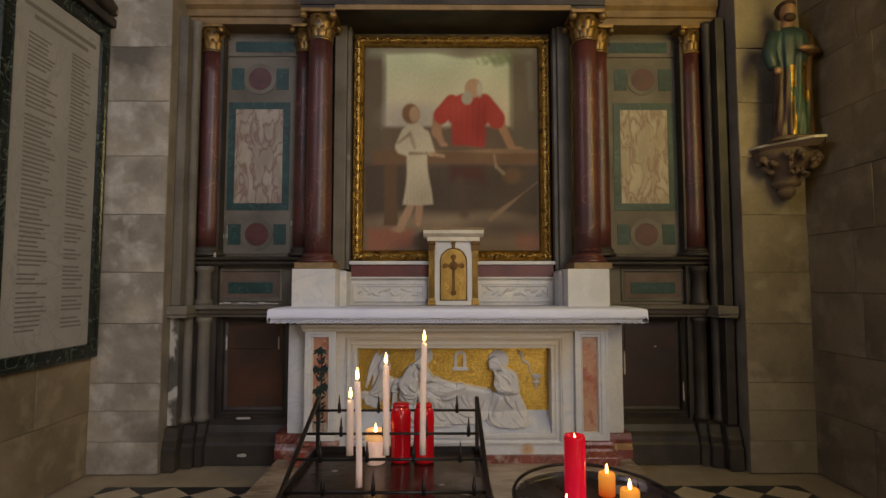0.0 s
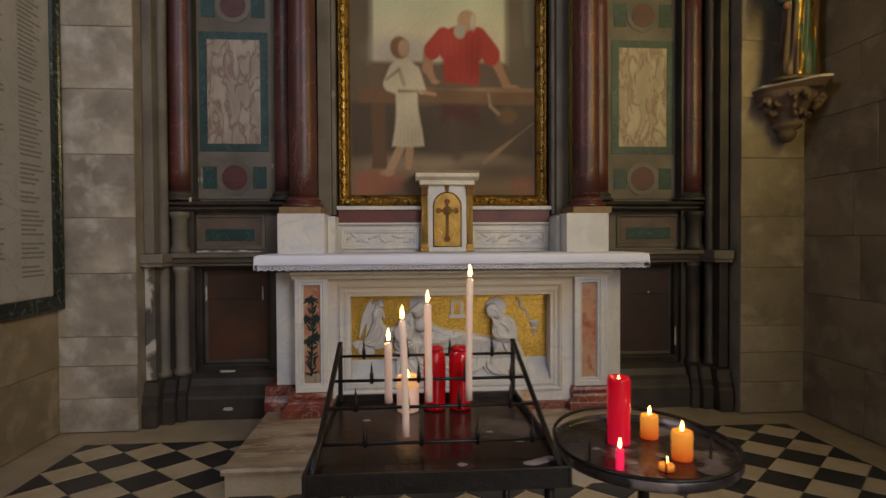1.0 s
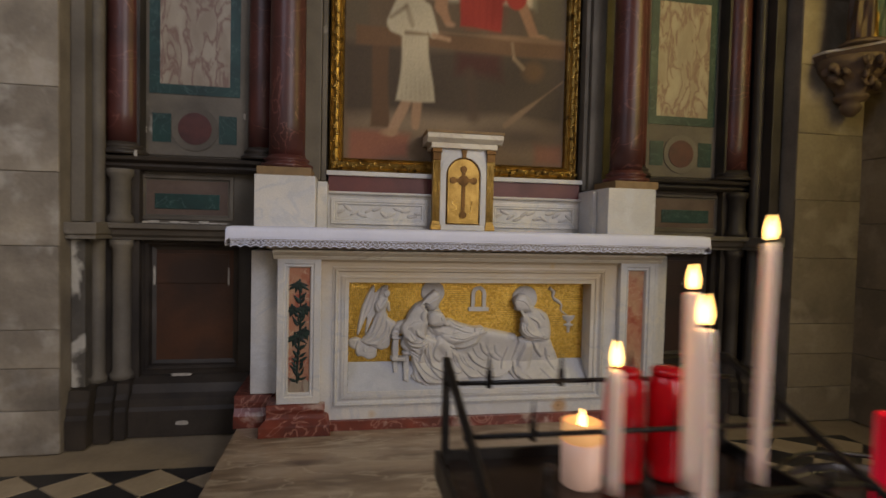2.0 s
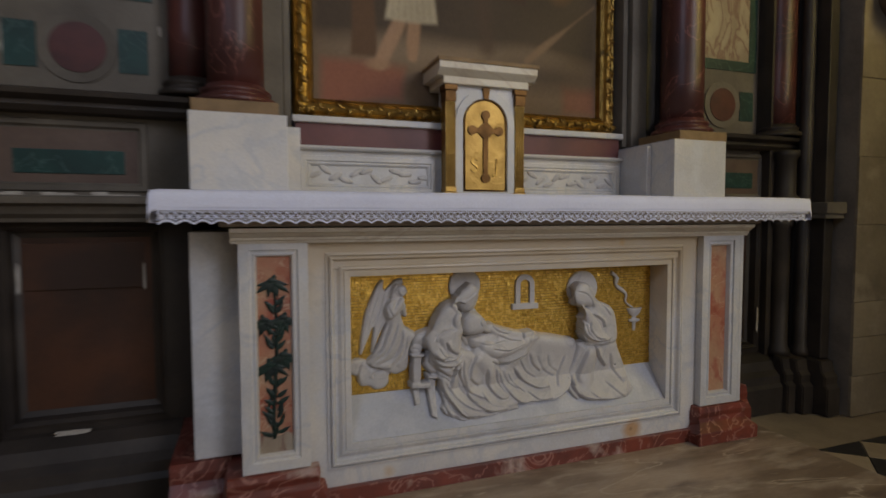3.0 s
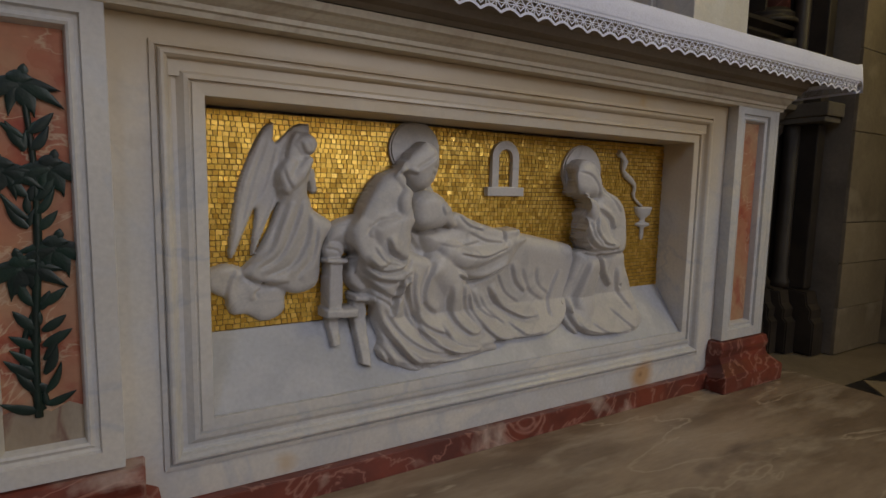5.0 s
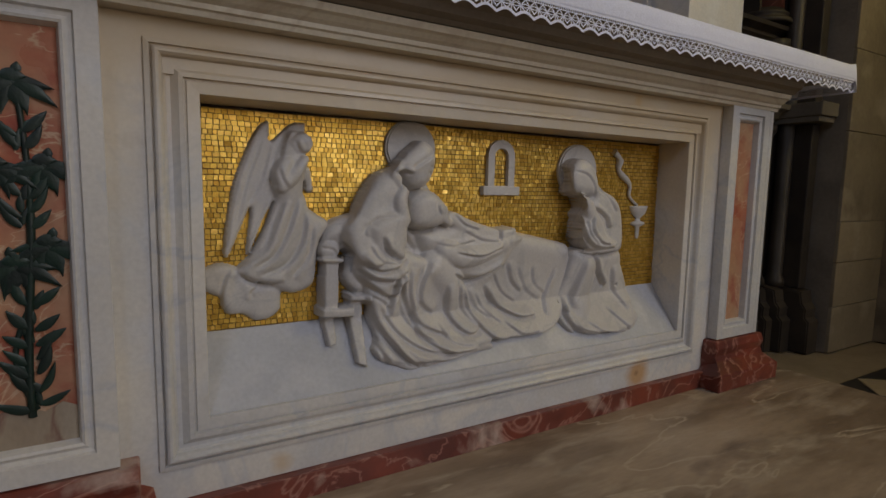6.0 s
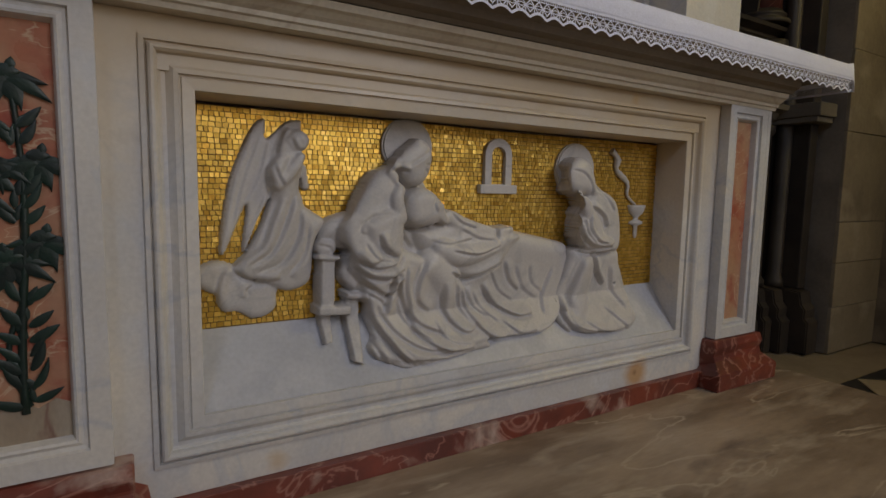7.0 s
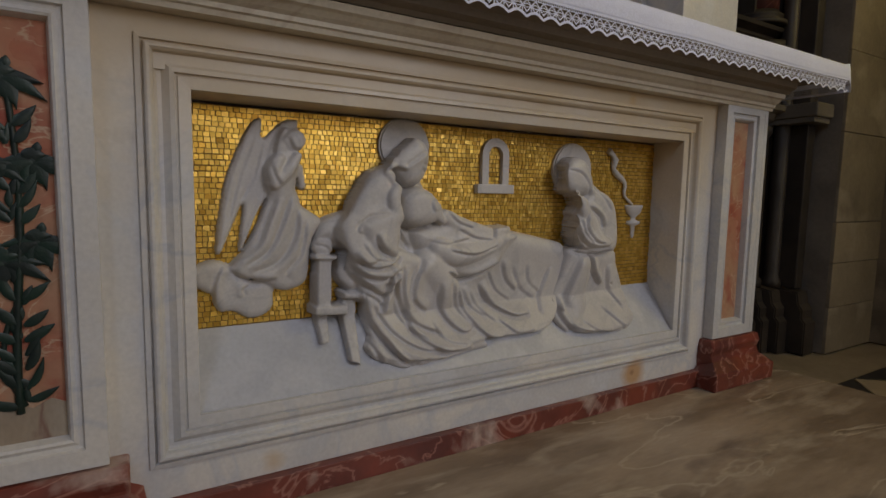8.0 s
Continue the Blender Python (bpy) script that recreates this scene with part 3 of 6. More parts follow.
def curve_of(pts, closed=False, n=10):
    """A smooth line through control points, which may carry further values."""
    p = np.array(pts, float)
    p = np.concatenate([p[-1:], p, p[:2]]) if closed else np.concatenate([2 * p[:1] - p[1:2], p, 2 * p[-1:] - p[-2:-1]])
    out = []
    for a, b_, c, d_ in zip(p, p[1:], p[2:], p[3:]):
        for t in np.arange(n) / n:
            out.append(0.5 * (2 * b_ + (c - a) * t + (2 * a - 5 * b_ + 4 * c - d_) * t * t + (3 * b_ - a - 3 * c + d_) * t ** 3))
    if not closed:
        out.append(p[-2])
    return np.array(out)


def blend(h, w, s, k):
    """The higher of two surfaces, softly joined."""
    o = h[w]
    m = np.clip(0.5 + 0.5 * (o - s) / k, 0, 1)
    h = h.copy()
    h[w] = np.where((s <= -0.015), o, np.where(o <= -0.015, s, s * (1 - m) + o * m + k * m * (1 - m)))
    return h


def edge_distance(x, z, line):
    """Distance inside a closed outline, negative outside."""
    far, inside = np.full(x.shape, 9.0), np.zeros(x.shape, bool)
    for (x0, z0), (x1, z1) in zip(line, np.roll(line, -1, axis=0)):
        dx, dz = x1 - x0, z1 - z0
        t = np.clip(((x - x0) * dx + (z - z0) * dz) / (dx * dx + dz * dz + 1e-12), 0, 1)
        far = np.minimum(far, np.hypot(x - x0 - t * dx, z - z0 - t * dz))
        if abs(dz) > 1e-9:
            inside ^= ((z0 > z) != (z1 > z)) & (x < x0 + (z - z0) * dx / dz)
    return np.where(inside, far, -far)


def mass(h, pts, height, rounding, slope=0.0):
    """A body of stone with a rounded edge; slope lets it lean out towards its top."""
    w = window(pts, 0.01)
    x, z = gx[w], gz[w]
    d_ = edge_distance(x, z, curve_of(pts, True, 5))
    e = np.clip(d_ / rounding, 0, 1)
    mid_z = sum(p[1] for p in pts) / len(pts)
    drop = min(0.85 * height, 0.85 * rounding)
    s = height + slope * (z - mid_z) - drop * (1 - (1 - (1 - e) ** 2.4) ** 0.55)
    return blend(h, w, np.where(d_ > 0, np.maximum(s, 0.004), -0.02), 0.006)


def block(h, pts, height):
    """A squared piece with a narrow chamfer."""
    w = window(pts, 0.01)
    d_ = edge_distance(gx[w], gz[w], np.array(pts))
    return blend(h, w, np.where(d_ > 0, height - 0.006 * np.clip(1 - d_ / 0.004, 0, 1), -0.02), 0.001)


def limb(h, pts, k):
    """A round limb through points of (x, z, radius, height)."""
    w = window(pts, max(p[2] for p in pts) + 0.004)
    x, z = gx[w], gz[w]
    s = np.full(x.shape, -0.02)
    for cx, cz, r, top in curve_of(pts, False, 12):
        q = 1 - ((x - cx) ** 2 + (z - cz) ** 2) / r ** 2
        s = np.maximum(s, np.where(q > 0, top - 0.75 * r * (1 - np.sqrt(np.clip(q, 0, 1))), -0.02))
    return blend(h, w, s, k)


def fold(h, pts, depth, width):
    """A ridge of cloth with a soft flank on one side and an undercut on the other; a cut if depth is negative."""
    w = window(pts, 4.5 * width)
    x, z = gx[w], gz[w]
    line = curve_of(pts, False, 8)
    near, side, along = np.full(x.shape, 9.0), np.zeros(x.shape), np.zeros(x.shape)
    n = len(line) - 1
    for i in range(n):
        (x0, z0), (x1, z1) = line[i], line[i + 1]
        dx, dz = x1 - x0, z1 - z0
        t = np.clip(((x - x0) * dx + (z - z0) * dz) / (dx * dx + dz * dz + 1e-12), 0, 1)
        d_ = np.hypot(x - x0 - t * dx, z - z0 - t * dz)
        s = np.sign(dx * (z - z0) - dz * (x - x0))
        upd = d_ < near
        near, side, along = np.where(upd, d_, near), np.where(upd, s, side), np.where(upd, (i + t) / n, along)
    grow = np.clip(np.minimum(along / 0.16, (1 - along) / 0.10), 0.0, 1.0) ** 0.7
    if depth < 0:
        shape = np.exp(-(near / width) ** 2) * np.clip(0.4 + grow, 0, 1)
    else:
        s = near * side
        soft_ = np.exp(-(s / (2.7 * width)) ** 2)
        hard = np.exp(-(s / (0.75 * width)) ** 2) - 0.75 * np.exp(-((s + 1.55 * width) / (0.85 * width)) ** 2)
        shape = np.where(s > 0, soft_, hard) * grow
    out = h.copy()
    o = h[w]
    out[w] = np.where(o > 0, np.maximum(o + depth * shape * np.clip(o / 0.02, 0, 1), 0.004), o)
    return out


def smoothed(h, times=2):
    for _ in range(times):
        p = np.pad(h, 1, mode="edge")
        near = (p[:-2, 1:-1] + p[2:, 1:-1] + p[1:-1, :-2] + p[1:-1, 2:]) / 4
        h = np.where((h > 0.002) & (near > 0), 0.5 * h + 0.5 * near, h)
    return h


def carving(name, h, label):
    """The carved surface where it stands proud of the ground."""
    h = smoothed(h)
    h = np.where(h > 0, h + bed_height * 0.9, h)
    ok = h > 0.0015
    index = -np.ones(gx.shape, int)
    use = ok.copy()
    use[:-1] |= ok[1:]
    use[1:] |= ok[:-1]
    use[:, :-1] |= ok[:, 1:]
    use[:, 1:] |= ok[:, :-1]
    index[use] = np.arange(use.sum())
    y = RB + 0.004 - np.maximum(h, 0)
    # undercut: near the outline the stone turns back under the rounded front
    top, depth_in, ring_ = np.maximum(h, 0), np.zeros(h.shape), ok
    soft_h = top
    for k in range(7):
        p = np.pad(top, 1)
        top = np.maximum.reduce([top, p[:-2, 1:-1], p[2:, 1:-1], p[1:-1, :-2], p[1:-1, 2:]])
        depth_in += ring_
        p = np.pad(ring_, 1)
        ring_ = ring_ & p[:-2, 1:-1] & p[2:, 1:-1] & p[1:-1, :-2] & p[1:-1, 2:]
        p = np.pad(soft_h, 1)
        soft_h = (p[:-2, 1:-1] + p[2:, 1:-1] + p[1:-1, :-2] + p[1:-1, 2:] + 2 * soft_h) / 6
    dz_, dx_ = np.gradient(soft_h)
    steep = np.hypot(dx_, dz_) + 1e-5
    turn = np.where(depth_in < 7, np.clip(top - np.maximum(h, 0), 0, None), 0) * np.clip((gz - 0.44) / 0.05, 0, 1) * np.clip((top - 0.058) / 0.015, 0, 1) * (dx_ > 0) * 0.75
    turn = np.minimum(turn, 0.036) * dx_ / steep
    for k in range(36):
        p = np.pad(turn, 1)
        turn = (p[:-2, 1:-1] + p[2:, 1:-1] + 4 * turn) / 6
    vs = np.stack([(gx + turn)[use], np.clip(y[use], 3.648, 3.80), gz[use]], 1)
    q = np.stack([index[:-1, :-1], index[:-1, 1:], index[1:, 1:], index[1:, :-1]], -1).reshape(-1, 4)
    q = q[(q >= 0).all(1)]
    me = bpy.data.meshes.new(name)
    me.from_pydata(vs.tolist(), [], q.tolist())
    me.polygons.foreach_set("use_smooth", np.ones(len(me.polygons), bool))
    me.materials.append(CARVED)
    ob = new(name, me)
    ob.parent = altar
    ob.location = -world_base(altar)
    ob["label"] = label
    return ob


# winged figure on a cloud
angel = blank()
angel = mass(angel, [(-0.64, 0.574), (-0.608, 0.589), (-0.574, 0.578), (-0.544, 0.55), (-0.496, 0.543), (-0.493, 0.518), (-0.496, 0.49), (-0.516, 0.473), (-0.543, 0.47), (-0.568, 0.485), (-0.593, 0.487), (-0.606, 0.504), (-0.609, 0.521), (-0.628, 0.532), (-0.641, 0.548)], 0.026, 0.02)
angel = mass(angel, [(-0.6, 0.603), (-0.596, 0.653), (-0.58, 0.736), (-0.559, 0.794), (-0.538, 0.837), (-0.522, 0.855), (-0.51, 0.853), (-0.51, 0.82), (-0.475, 0.853), (-0.448, 0.861), (-0.441, 0.848), (-0.454, 0.817), (-0.5, 0.771), (-0.498, 0.725), (-0.526, 0.668), (-0.551, 0.608), (-0.559, 0.61), (-0.55, 0.69), (-0.57, 0.647), (-0.59, 0.602)], 0.022, 0.01)
angel = mass(angel, [(-0.495, 0.722), (-0.457, 0.729), (-0.444, 0.712), (-0.439, 0.694), (-0.422, 0.681), (-0.401, 0.667), (-0.399, 0.648), (-0.415, 0.628), (-0.423, 0.6), (-0.424, 0.571), (-0.431, 0.539), (-0.454, 0.524), (-0.484, 0.522), (-0.525, 0.545), (-0.554, 0.553), (-0.58, 0.573), (-0.553, 0.603), (-0.526, 0.653), (-0.51, 0.695)], 0.036, 0.022)
angel = limb(angel, [(-0.443, 0.765, 0.011, 0.026), (-0.436, 0.731, 0.009, 0.022)], 0.006)
angel = limb(angel, [(-0.467, 0.784, 0.024, 0.04), (-0.478, 0.755, 0.03, 0.046), (-0.477, 0.712, 0.026, 0.04)], 0.006)
angel = limb(angel, [(-0.455, 0.815, 0.021, 0.046), (-0.451, 0.819, 0.02, 0.046)], 0.006)
angel = limb(angel, [(-0.468, 0.829, 0.012, 0.036), (-0.476, 0.805, 0.014, 0.04), (-0.481, 0.79, 0.011, 0.038)], 0.006)
angel = mass(angel, [(-0.505, 0.775), (-0.492, 0.789), (-0.475, 0.786), (-0.478, 0.76), (-0.489, 0.733), (-0.498, 0.726), (-0.508, 0.74), (-0.511, 0.759)], 0.052, 0.016)
angel = limb(angel, [(-0.495, 0.732, 0.011, 0.05), (-0.47, 0.758, 0.012, 0.054), (-0.45, 0.787, 0.009, 0.05)], 0.006)
angel = fold(angel, [(-0.536, 0.829), (-0.573, 0.726), (-0.593, 0.612)], 0.0026, 0.0032)
angel = fold(angel, [(-0.523, 0.821), (-0.553, 0.737), (-0.572, 0.659)], 0.0026, 0.0032)
angel = fold(angel, [(-0.507, 0.812), (-0.528, 0.738), (-0.552, 0.695)], 0.0026, 0.0032)
angel = fold(angel, [(-0.474, 0.844), (-0.495, 0.802), (-0.503, 0.77)], 0.0026, 0.004)
angel = fold(angel, [(-0.458, 0.839), (-0.479, 0.814)], 0.0026, 0.0032)
angel = fold(angel, [(-0.513, 0.712), (-0.536, 0.658), (-0.555, 0.616)], 0.0026, 0.0032)
angel = fold(angel, [(-0.483, 0.707), (-0.503, 0.658), (-0.523, 0.61), (-0.571, 0.58)], 0.0068, 0.0056)
angel = fold(angel, [(-0.457, 0.712), (-0.476, 0.652), (-0.504, 0.598), (-0.546, 0.57)], 0.0051, 0.0048)
angel = fold(angel, [(-0.443, 0.683), (-0.449, 0.629), (-0.483, 0.575), (-0.536, 0.554)], 0.0051, 0.0056)
angel = fold(angel, [(-0.428, 0.66), (-0.438, 0.595), (-0.472, 0.552)], 0.0043, 0.0048)
angel = fold(angel, [(-0.584, 0.576), (-0.598, 0.55), (-0.605, 0.508)], 0.0051, 0.004)
angel = fold(angel, [(-0.555, 0.516), (-0.557, 0.532), (-0.541, 0.544)], 0.0043, 0.0032)
angel = fold(angel, [(-0.574, 0.571), (-0.536, 0.549), (-0.492, 0.553)], 0.0051, 0.004)
angel = fold(angel, [(-0.499, 0.77), (-0.491, 0.747), (-0.481, 0.732)], 0.0034, 0.0032)
angel = fold(angel, [(-0.466, 0.825), (-0.454, 0.803), (-0.436, 0.804)], 0.0034, 0.0032)
carving("angel_carving", angel, "white marble winged figure in low relief")

# seated and lying figures with their couch, carved as one
mourners = blank()
mourners = mass(mourners, [(-0.324, 0.714), (-0.261, 0.766), (-0.194, 0.771), (-0.168, 0.735), (-0.12, 0.673), (-0.026, 0.635), (0.094, 0.613), (0.257, 0.572), (0.253, 0.462), (0.167, 0.383), (-0.012, 0.379), (-0.201, 0.362), (-0.289, 0.377), (-0.308, 0.459), (-0.358, 0.559), (-0.363, 0.651)], 0.04, 0.012)
mourners = mass(mourners, [(-0.417, 0.621), (-0.408, 0.655), (-0.375, 0.676), (-0.343, 0.683), (-0.318, 0.615), (-0.317, 0.532), (-0.334, 0.507), (-0.359, 0.523), (-0.373, 0.548), (-0.373, 0.588), (-0.391, 0.618)], 0.048, 0.03)
mourners = limb(mourners, [(-0.406, 0.607, 0.019, 0.05), (-0.399, 0.607, 0.019, 0.05)], 0.006)
mourners = block(mourners, [(-0.424, 0.594), (-0.375, 0.592), (-0.375, 0.58), (-0.424, 0.583)], 0.058)
mourners = block(mourners, [(-0.417, 0.585), (-0.382, 0.583), (-0.384, 0.481), (-0.418, 0.484)], 0.05)
mourners = block(mourners, [(-0.425, 0.491), (-0.351, 0.487), (-0.351, 0.464), (-0.424, 0.469)], 0.056)
mourners = block(mourners, [(-0.414, 0.47), (-0.385, 0.467), (-0.391, 0.411), (-0.412, 0.409)], 0.03)
mourners = block(mourners, [(-0.366, 0.517), (-0.317, 0.508), (-0.317, 0.494), (-0.363, 0.5)], 0.056)
mourners = block(mourners, [(-0.359, 0.502), (-0.321, 0.499), (-0.337, 0.365), (-0.36, 0.374)], 0.034)
mourners = mass(mourners, [(0.013, 0.641), (0.103, 0.628), (0.206, 0.607), (0.26, 0.589), (0.26, 0.523), (0.249, 0.464), (0.222, 0.406), (0.164, 0.37), (0.068, 0.368), (-0.008, 0.369), (-0.059, 0.422), (-0.089, 0.518), (-0.031, 0.567)], 0.04, 0.045, 0.16)
mourners = mass(mourners, [(-0.356, 0.573), (-0.334, 0.537), (-0.322, 0.501), (-0.315, 0.453), (-0.306, 0.416), (-0.321, 0.392), (-0.302, 0.367), (-0.272, 0.354), (-0.243, 0.342), (-0.195, 0.342), (-0.128, 0.347), (-0.063, 0.355), (-0.01, 0.362), (-0.04, 0.409), (-0.057, 0.458), (-0.079, 0.513), (-0.125, 0.548), (-0.169, 0.573), (-0.211, 0.59), (-0.252, 0.603), (-0.303, 0.594)], 0.052, 0.03, 0.2)
mourners = mass(mourners, [(-0.207, 0.64), (-0.172, 0.652), (-0.132, 0.659), (-0.112, 0.686), (-0.072, 0.663), (-0.037, 0.648), (0.012, 0.644), (0.055, 0.636), (0.095, 0.62), (0.057, 0.584), (0.032, 0.554), (-0.033, 0.529), (-0.077, 0.532), (-0.114, 0.549), (-0.164, 0.584), (-0.196, 0.6)], 0.066, 0.036)
mourners = limb(mourners, [(-0.126, 0.669, 0.018, 0.07), (-0.068, 0.645, 0.02, 0.068), (0.009, 0.628, 0.015, 0.064)], 0.006)
mourners = limb(mourners, [(0.023, 0.63, 0.012, 0.064), (0.057, 0.636, 0.01, 0.058)], 0.006)
mourners = limb(mourners, [(-0.142, 0.598, 0.026, 0.078), (-0.082, 0.581, 0.026, 0.08), (0.022, 0.603, 0.018, 0.07)], 0.006)
mourners = mass(mourners, [(-0.237, 0.692), (-0.23, 0.716), (-0.204, 0.733), (-0.176, 0.729), (-0.152, 0.711), (-0.141, 0.686), (-0.144, 0.662), (-0.17, 0.65), (-0.205, 0.647), (-0.23, 0.658)], 0.082, 0.03)
mourners = limb(mourners, [(-0.153, 0.691, 0.01, 0.08), (-0.147, 0.669, 0.011, 0.078), (-0.135, 0.659, 0.008, 0.072)], 0.006)
mourners = limb(mourners, [(-0.162, 0.563, 0.04, 0.078), (-0.117, 0.509, 0.038, 0.07), (-0.097, 0.442, 0.034, 0.042)], 0.006)
mourners = mass(mourners, [(-0.268, 0.784), (-0.302, 0.766), (-0.326, 0.743), (-0.35, 0.709), (-0.368, 0.675), (-0.378, 0.636), (-0.373, 0.6), (-0.356, 0.559), (-0.33, 0.527), (-0.281, 0.509), (-0.255, 0.531), (-0.237, 0.59), (-0.235, 0.65), (-0.241, 0.698), (-0.237, 0.728), (-0.251, 0.762)], 0.076, 0.042)
mourners = limb(mourners, [(-0.346, 0.653, 0.03, 0.078), (-0.318, 0.595, 0.036, 0.086), (-0.273, 0.56, 0.034, 0.086), (-0.253, 0.568, 0.028, 0.082)], 0.006)
mourners = mass(mourners, [(-0.336, 0.647), (-0.318, 0.673), (-0.274, 0.691), (-0.247, 0.682), (-0.24, 0.651), (-0.244, 0.613), (-0.257, 0.592), (-0.286, 0.593), (-0.318, 0.606)], 0.09, 0.03)
mourners = limb(mourners, [(-0.253, 0.669, 0.017, 0.088), (-0.26, 0.707, 0.015, 0.088), (-0.251, 0.73, 0.012, 0.084)], 0.006)
mourners = mass(mourners, [(-0.273, 0.78), (-0.258, 0.805), (-0.237, 0.823), (-0.211, 0.838), (-0.186, 0.833), (-0.172, 0.814), (-0.169, 0.789), (-0.178, 0.759), (-0.196, 0.738), (-0.216, 0.733), (-0.232, 0.736), (-0.245, 0.754), (-0.256, 0.77)], 0.08, 0.034)
mourners = limb(mourners, [(-0.26, 0.784, 0.014, 0.074), (-0.273, 0.767, 0.012, 0.078), (-0.26, 0.747, 0.01, 0.078)], 0.006)
mourners = fold(mourners, [(-0.173, 0.809), (-0.205, 0.789), (-0.236, 0.769)], 0.003, 0.0032)
mourners = fold(mourners, [(-0.191, 0.782), (-0.177, 0.78)], -0.004, 0.0024)
mourners = fold(mourners, [(-0.273, 0.769), (-0.253, 0.773), (-0.231, 0.769)], 0.0068, 0.0032)
mourners = fold(mourners, [(-0.252, 0.749), (-0.243, 0.74), (-0.233, 0.729)], -0.022, 0.0048)
mourners = fold(mourners, [(-0.191, 0.77), (-0.184, 0.763)], -0.006, 0.0032)
mourners = fold(mourners, [(-0.339, 0.655), (-0.316, 0.675), (-0.272, 0.683)], 0.0034, 0.004)
mourners = fold(mourners, [(-0.325, 0.661), (-0.334, 0.65), (-0.339, 0.639)], 0.0043, 0.0032)
mourners = fold(mourners, [(-0.3, 0.638), (-0.289, 0.611), (-0.265, 0.592), (-0.248, 0.598)], 0.0093, 0.0048)
mourners = fold(mourners, [(-0.375, 0.651), (-0.363, 0.608), (-0.334, 0.581), (-0.299, 0.584)], 0.0085, 0.0056)
mourners = fold(mourners, [(-0.346, 0.601), (-0.316, 0.571), (-0.271, 0.573), (-0.245, 0.591)], 0.0093, 0.0048)
mourners = fold(mourners, [(-0.356, 0.59), (-0.324, 0.555), (-0.271, 0.547), (-0.25, 0.565)], 0.0102, 0.0056)
mourners = fold(mourners, [(-0.344, 0.559), (-0.309, 0.528), (-0.271, 0.509), (-0.251, 0.543)], 0.0102, 0.0056)
mourners = fold(mourners, [(-0.328, 0.527), (-0.299, 0.451), (-0.254, 0.385), (-0.194, 0.353)], 0.0102, 0.0064)
mourners = fold(mourners, [(-0.315, 0.423), (-0.296, 0.388), (-0.281, 0.36)], 0.0076, 0.004)
mourners = fold(mourners, [(-0.319, 0.403), (-0.303, 0.372)], 0.0068, 0.0032)
mourners = fold(mourners, [(-0.255, 0.556), (-0.264, 0.508), (-0.273, 0.461)], 0.0119, 0.0056)
mourners = fold(mourners, [(-0.294, 0.487), (-0.257, 0.428), (-0.201, 0.388), (-0.121, 0.372)], 0.0093, 0.0056)
mourners = fold(mourners, [(-0.25, 0.567), (-0.239, 0.506), (-0.202, 0.443), (-0.137, 0.41)], 0.0102, 0.0064)
mourners = fold(mourners, [(-0.217, 0.473), (-0.199, 0.413), (-0.136, 0.376), (-0.064, 0.372)], 0.0102, 0.0056)
mourners = fold(mourners, [(-0.176, 0.573), (-0.195, 0.534), (-0.197, 0.49), (-0.163, 0.458)], 0.0076, 0.0056)
mourners = fold(mourners, [(-0.132, 0.523), (-0.123, 0.451), (-0.084, 0.409), (-0.049, 0.413)], 0.0085, 0.0064)
mourners = fold(mourners, [(-0.263, 0.408), (-0.215, 0.369), (-0.153, 0.357), (-0.06, 0.362)], 0.0076, 0.0048)
mourners = fold(mourners, [(-0.229, 0.566), (-0.228, 0.511), (-0.214, 0.467)], 0.0068, 0.0048)
mourners = fold(mourners, [(-0.283, 0.425), (-0.249, 0.374), (-0.213, 0.35)], 0.0068, 0.004)
mourners = fold(mourners, [(-0.099, 0.521), (-0.082, 0.461), (-0.045, 0.41)], 0.0076, 0.0056)
mourners = fold(mourners, [(-0.118, 0.549), (-0.078, 0.53), (-0.024, 0.537), (0.033, 0.562)], 0.0119, 0.0048)
mourners = fold(mourners, [(-0.087, 0.513), (-0.066, 0.455), (-0.02, 0.396), (0.031, 0.379)], 0.0085, 0.0056)
mourners = fold(mourners, [(-0.014, 0.508), (0.019, 0.46), (0.077, 0.428), (0.128, 0.428)], 0.011, 0.0056)
mourners = fold(mourners, [(0.05, 0.562), (0.067, 0.516), (0.1, 0.484)], 0.0051, 0.0056)
mourners = fold(mourners, [(0.209, 0.535), (0.182, 0.472), (0.165, 0.418)], 0.0051, 0.0048)
mourners = fold(mourners, [(-0.061, 0.502), (-0.038, 0.456), (-0.001, 0.43)], 0.0059, 0.0056)
mourners = fold(mourners, [(0.085, 0.549), (0.114, 0.492), (0.161, 0.459)], 0.0034, 0.0064)
mourners = fold(mourners, [(0.029, 0.422), (0.074, 0.389), (0.128, 0.39)], 0.0051, 0.0048)
mourners = fold(mourners, [(-0.119, 0.596), (-0.05, 0.585), (0.016, 0.603)], 0.0068, 0.0032)
mourners = fold(mourners, [(0.013, 0.651), (0.012, 0.618)], -0.016, 0.0032)
mourners = fold(mourners, [(-0.09, 0.642), (-0.043, 0.622), (0.006, 0.615)], 0.0043, 0.0032)
mourners = fold(mourners, [(-0.17, 0.619), (-0.119, 0.611), (-0.059, 0.622)], 0.0034, 0.0032)
mourners = fold(mourners, [(-0.222, 0.648), (-0.202, 0.64), (-0.17, 0.647)], -0.014, 0.004)
mourners = fold(mourners, [(-0.243, 0.646), (-0.229, 0.627), (-0.207, 0.599)], -0.012, 0.0048)
mourners = fold(mourners, [(-0.121, 0.684), (-0.093, 0.659), (-0.051, 0.645)], 0.0043, 0.0032)
mourners = fold(mourners, [(-0.15, 0.708), (-0.167, 0.699), (-0.161, 0.68)], 0.0034, 0.0032)
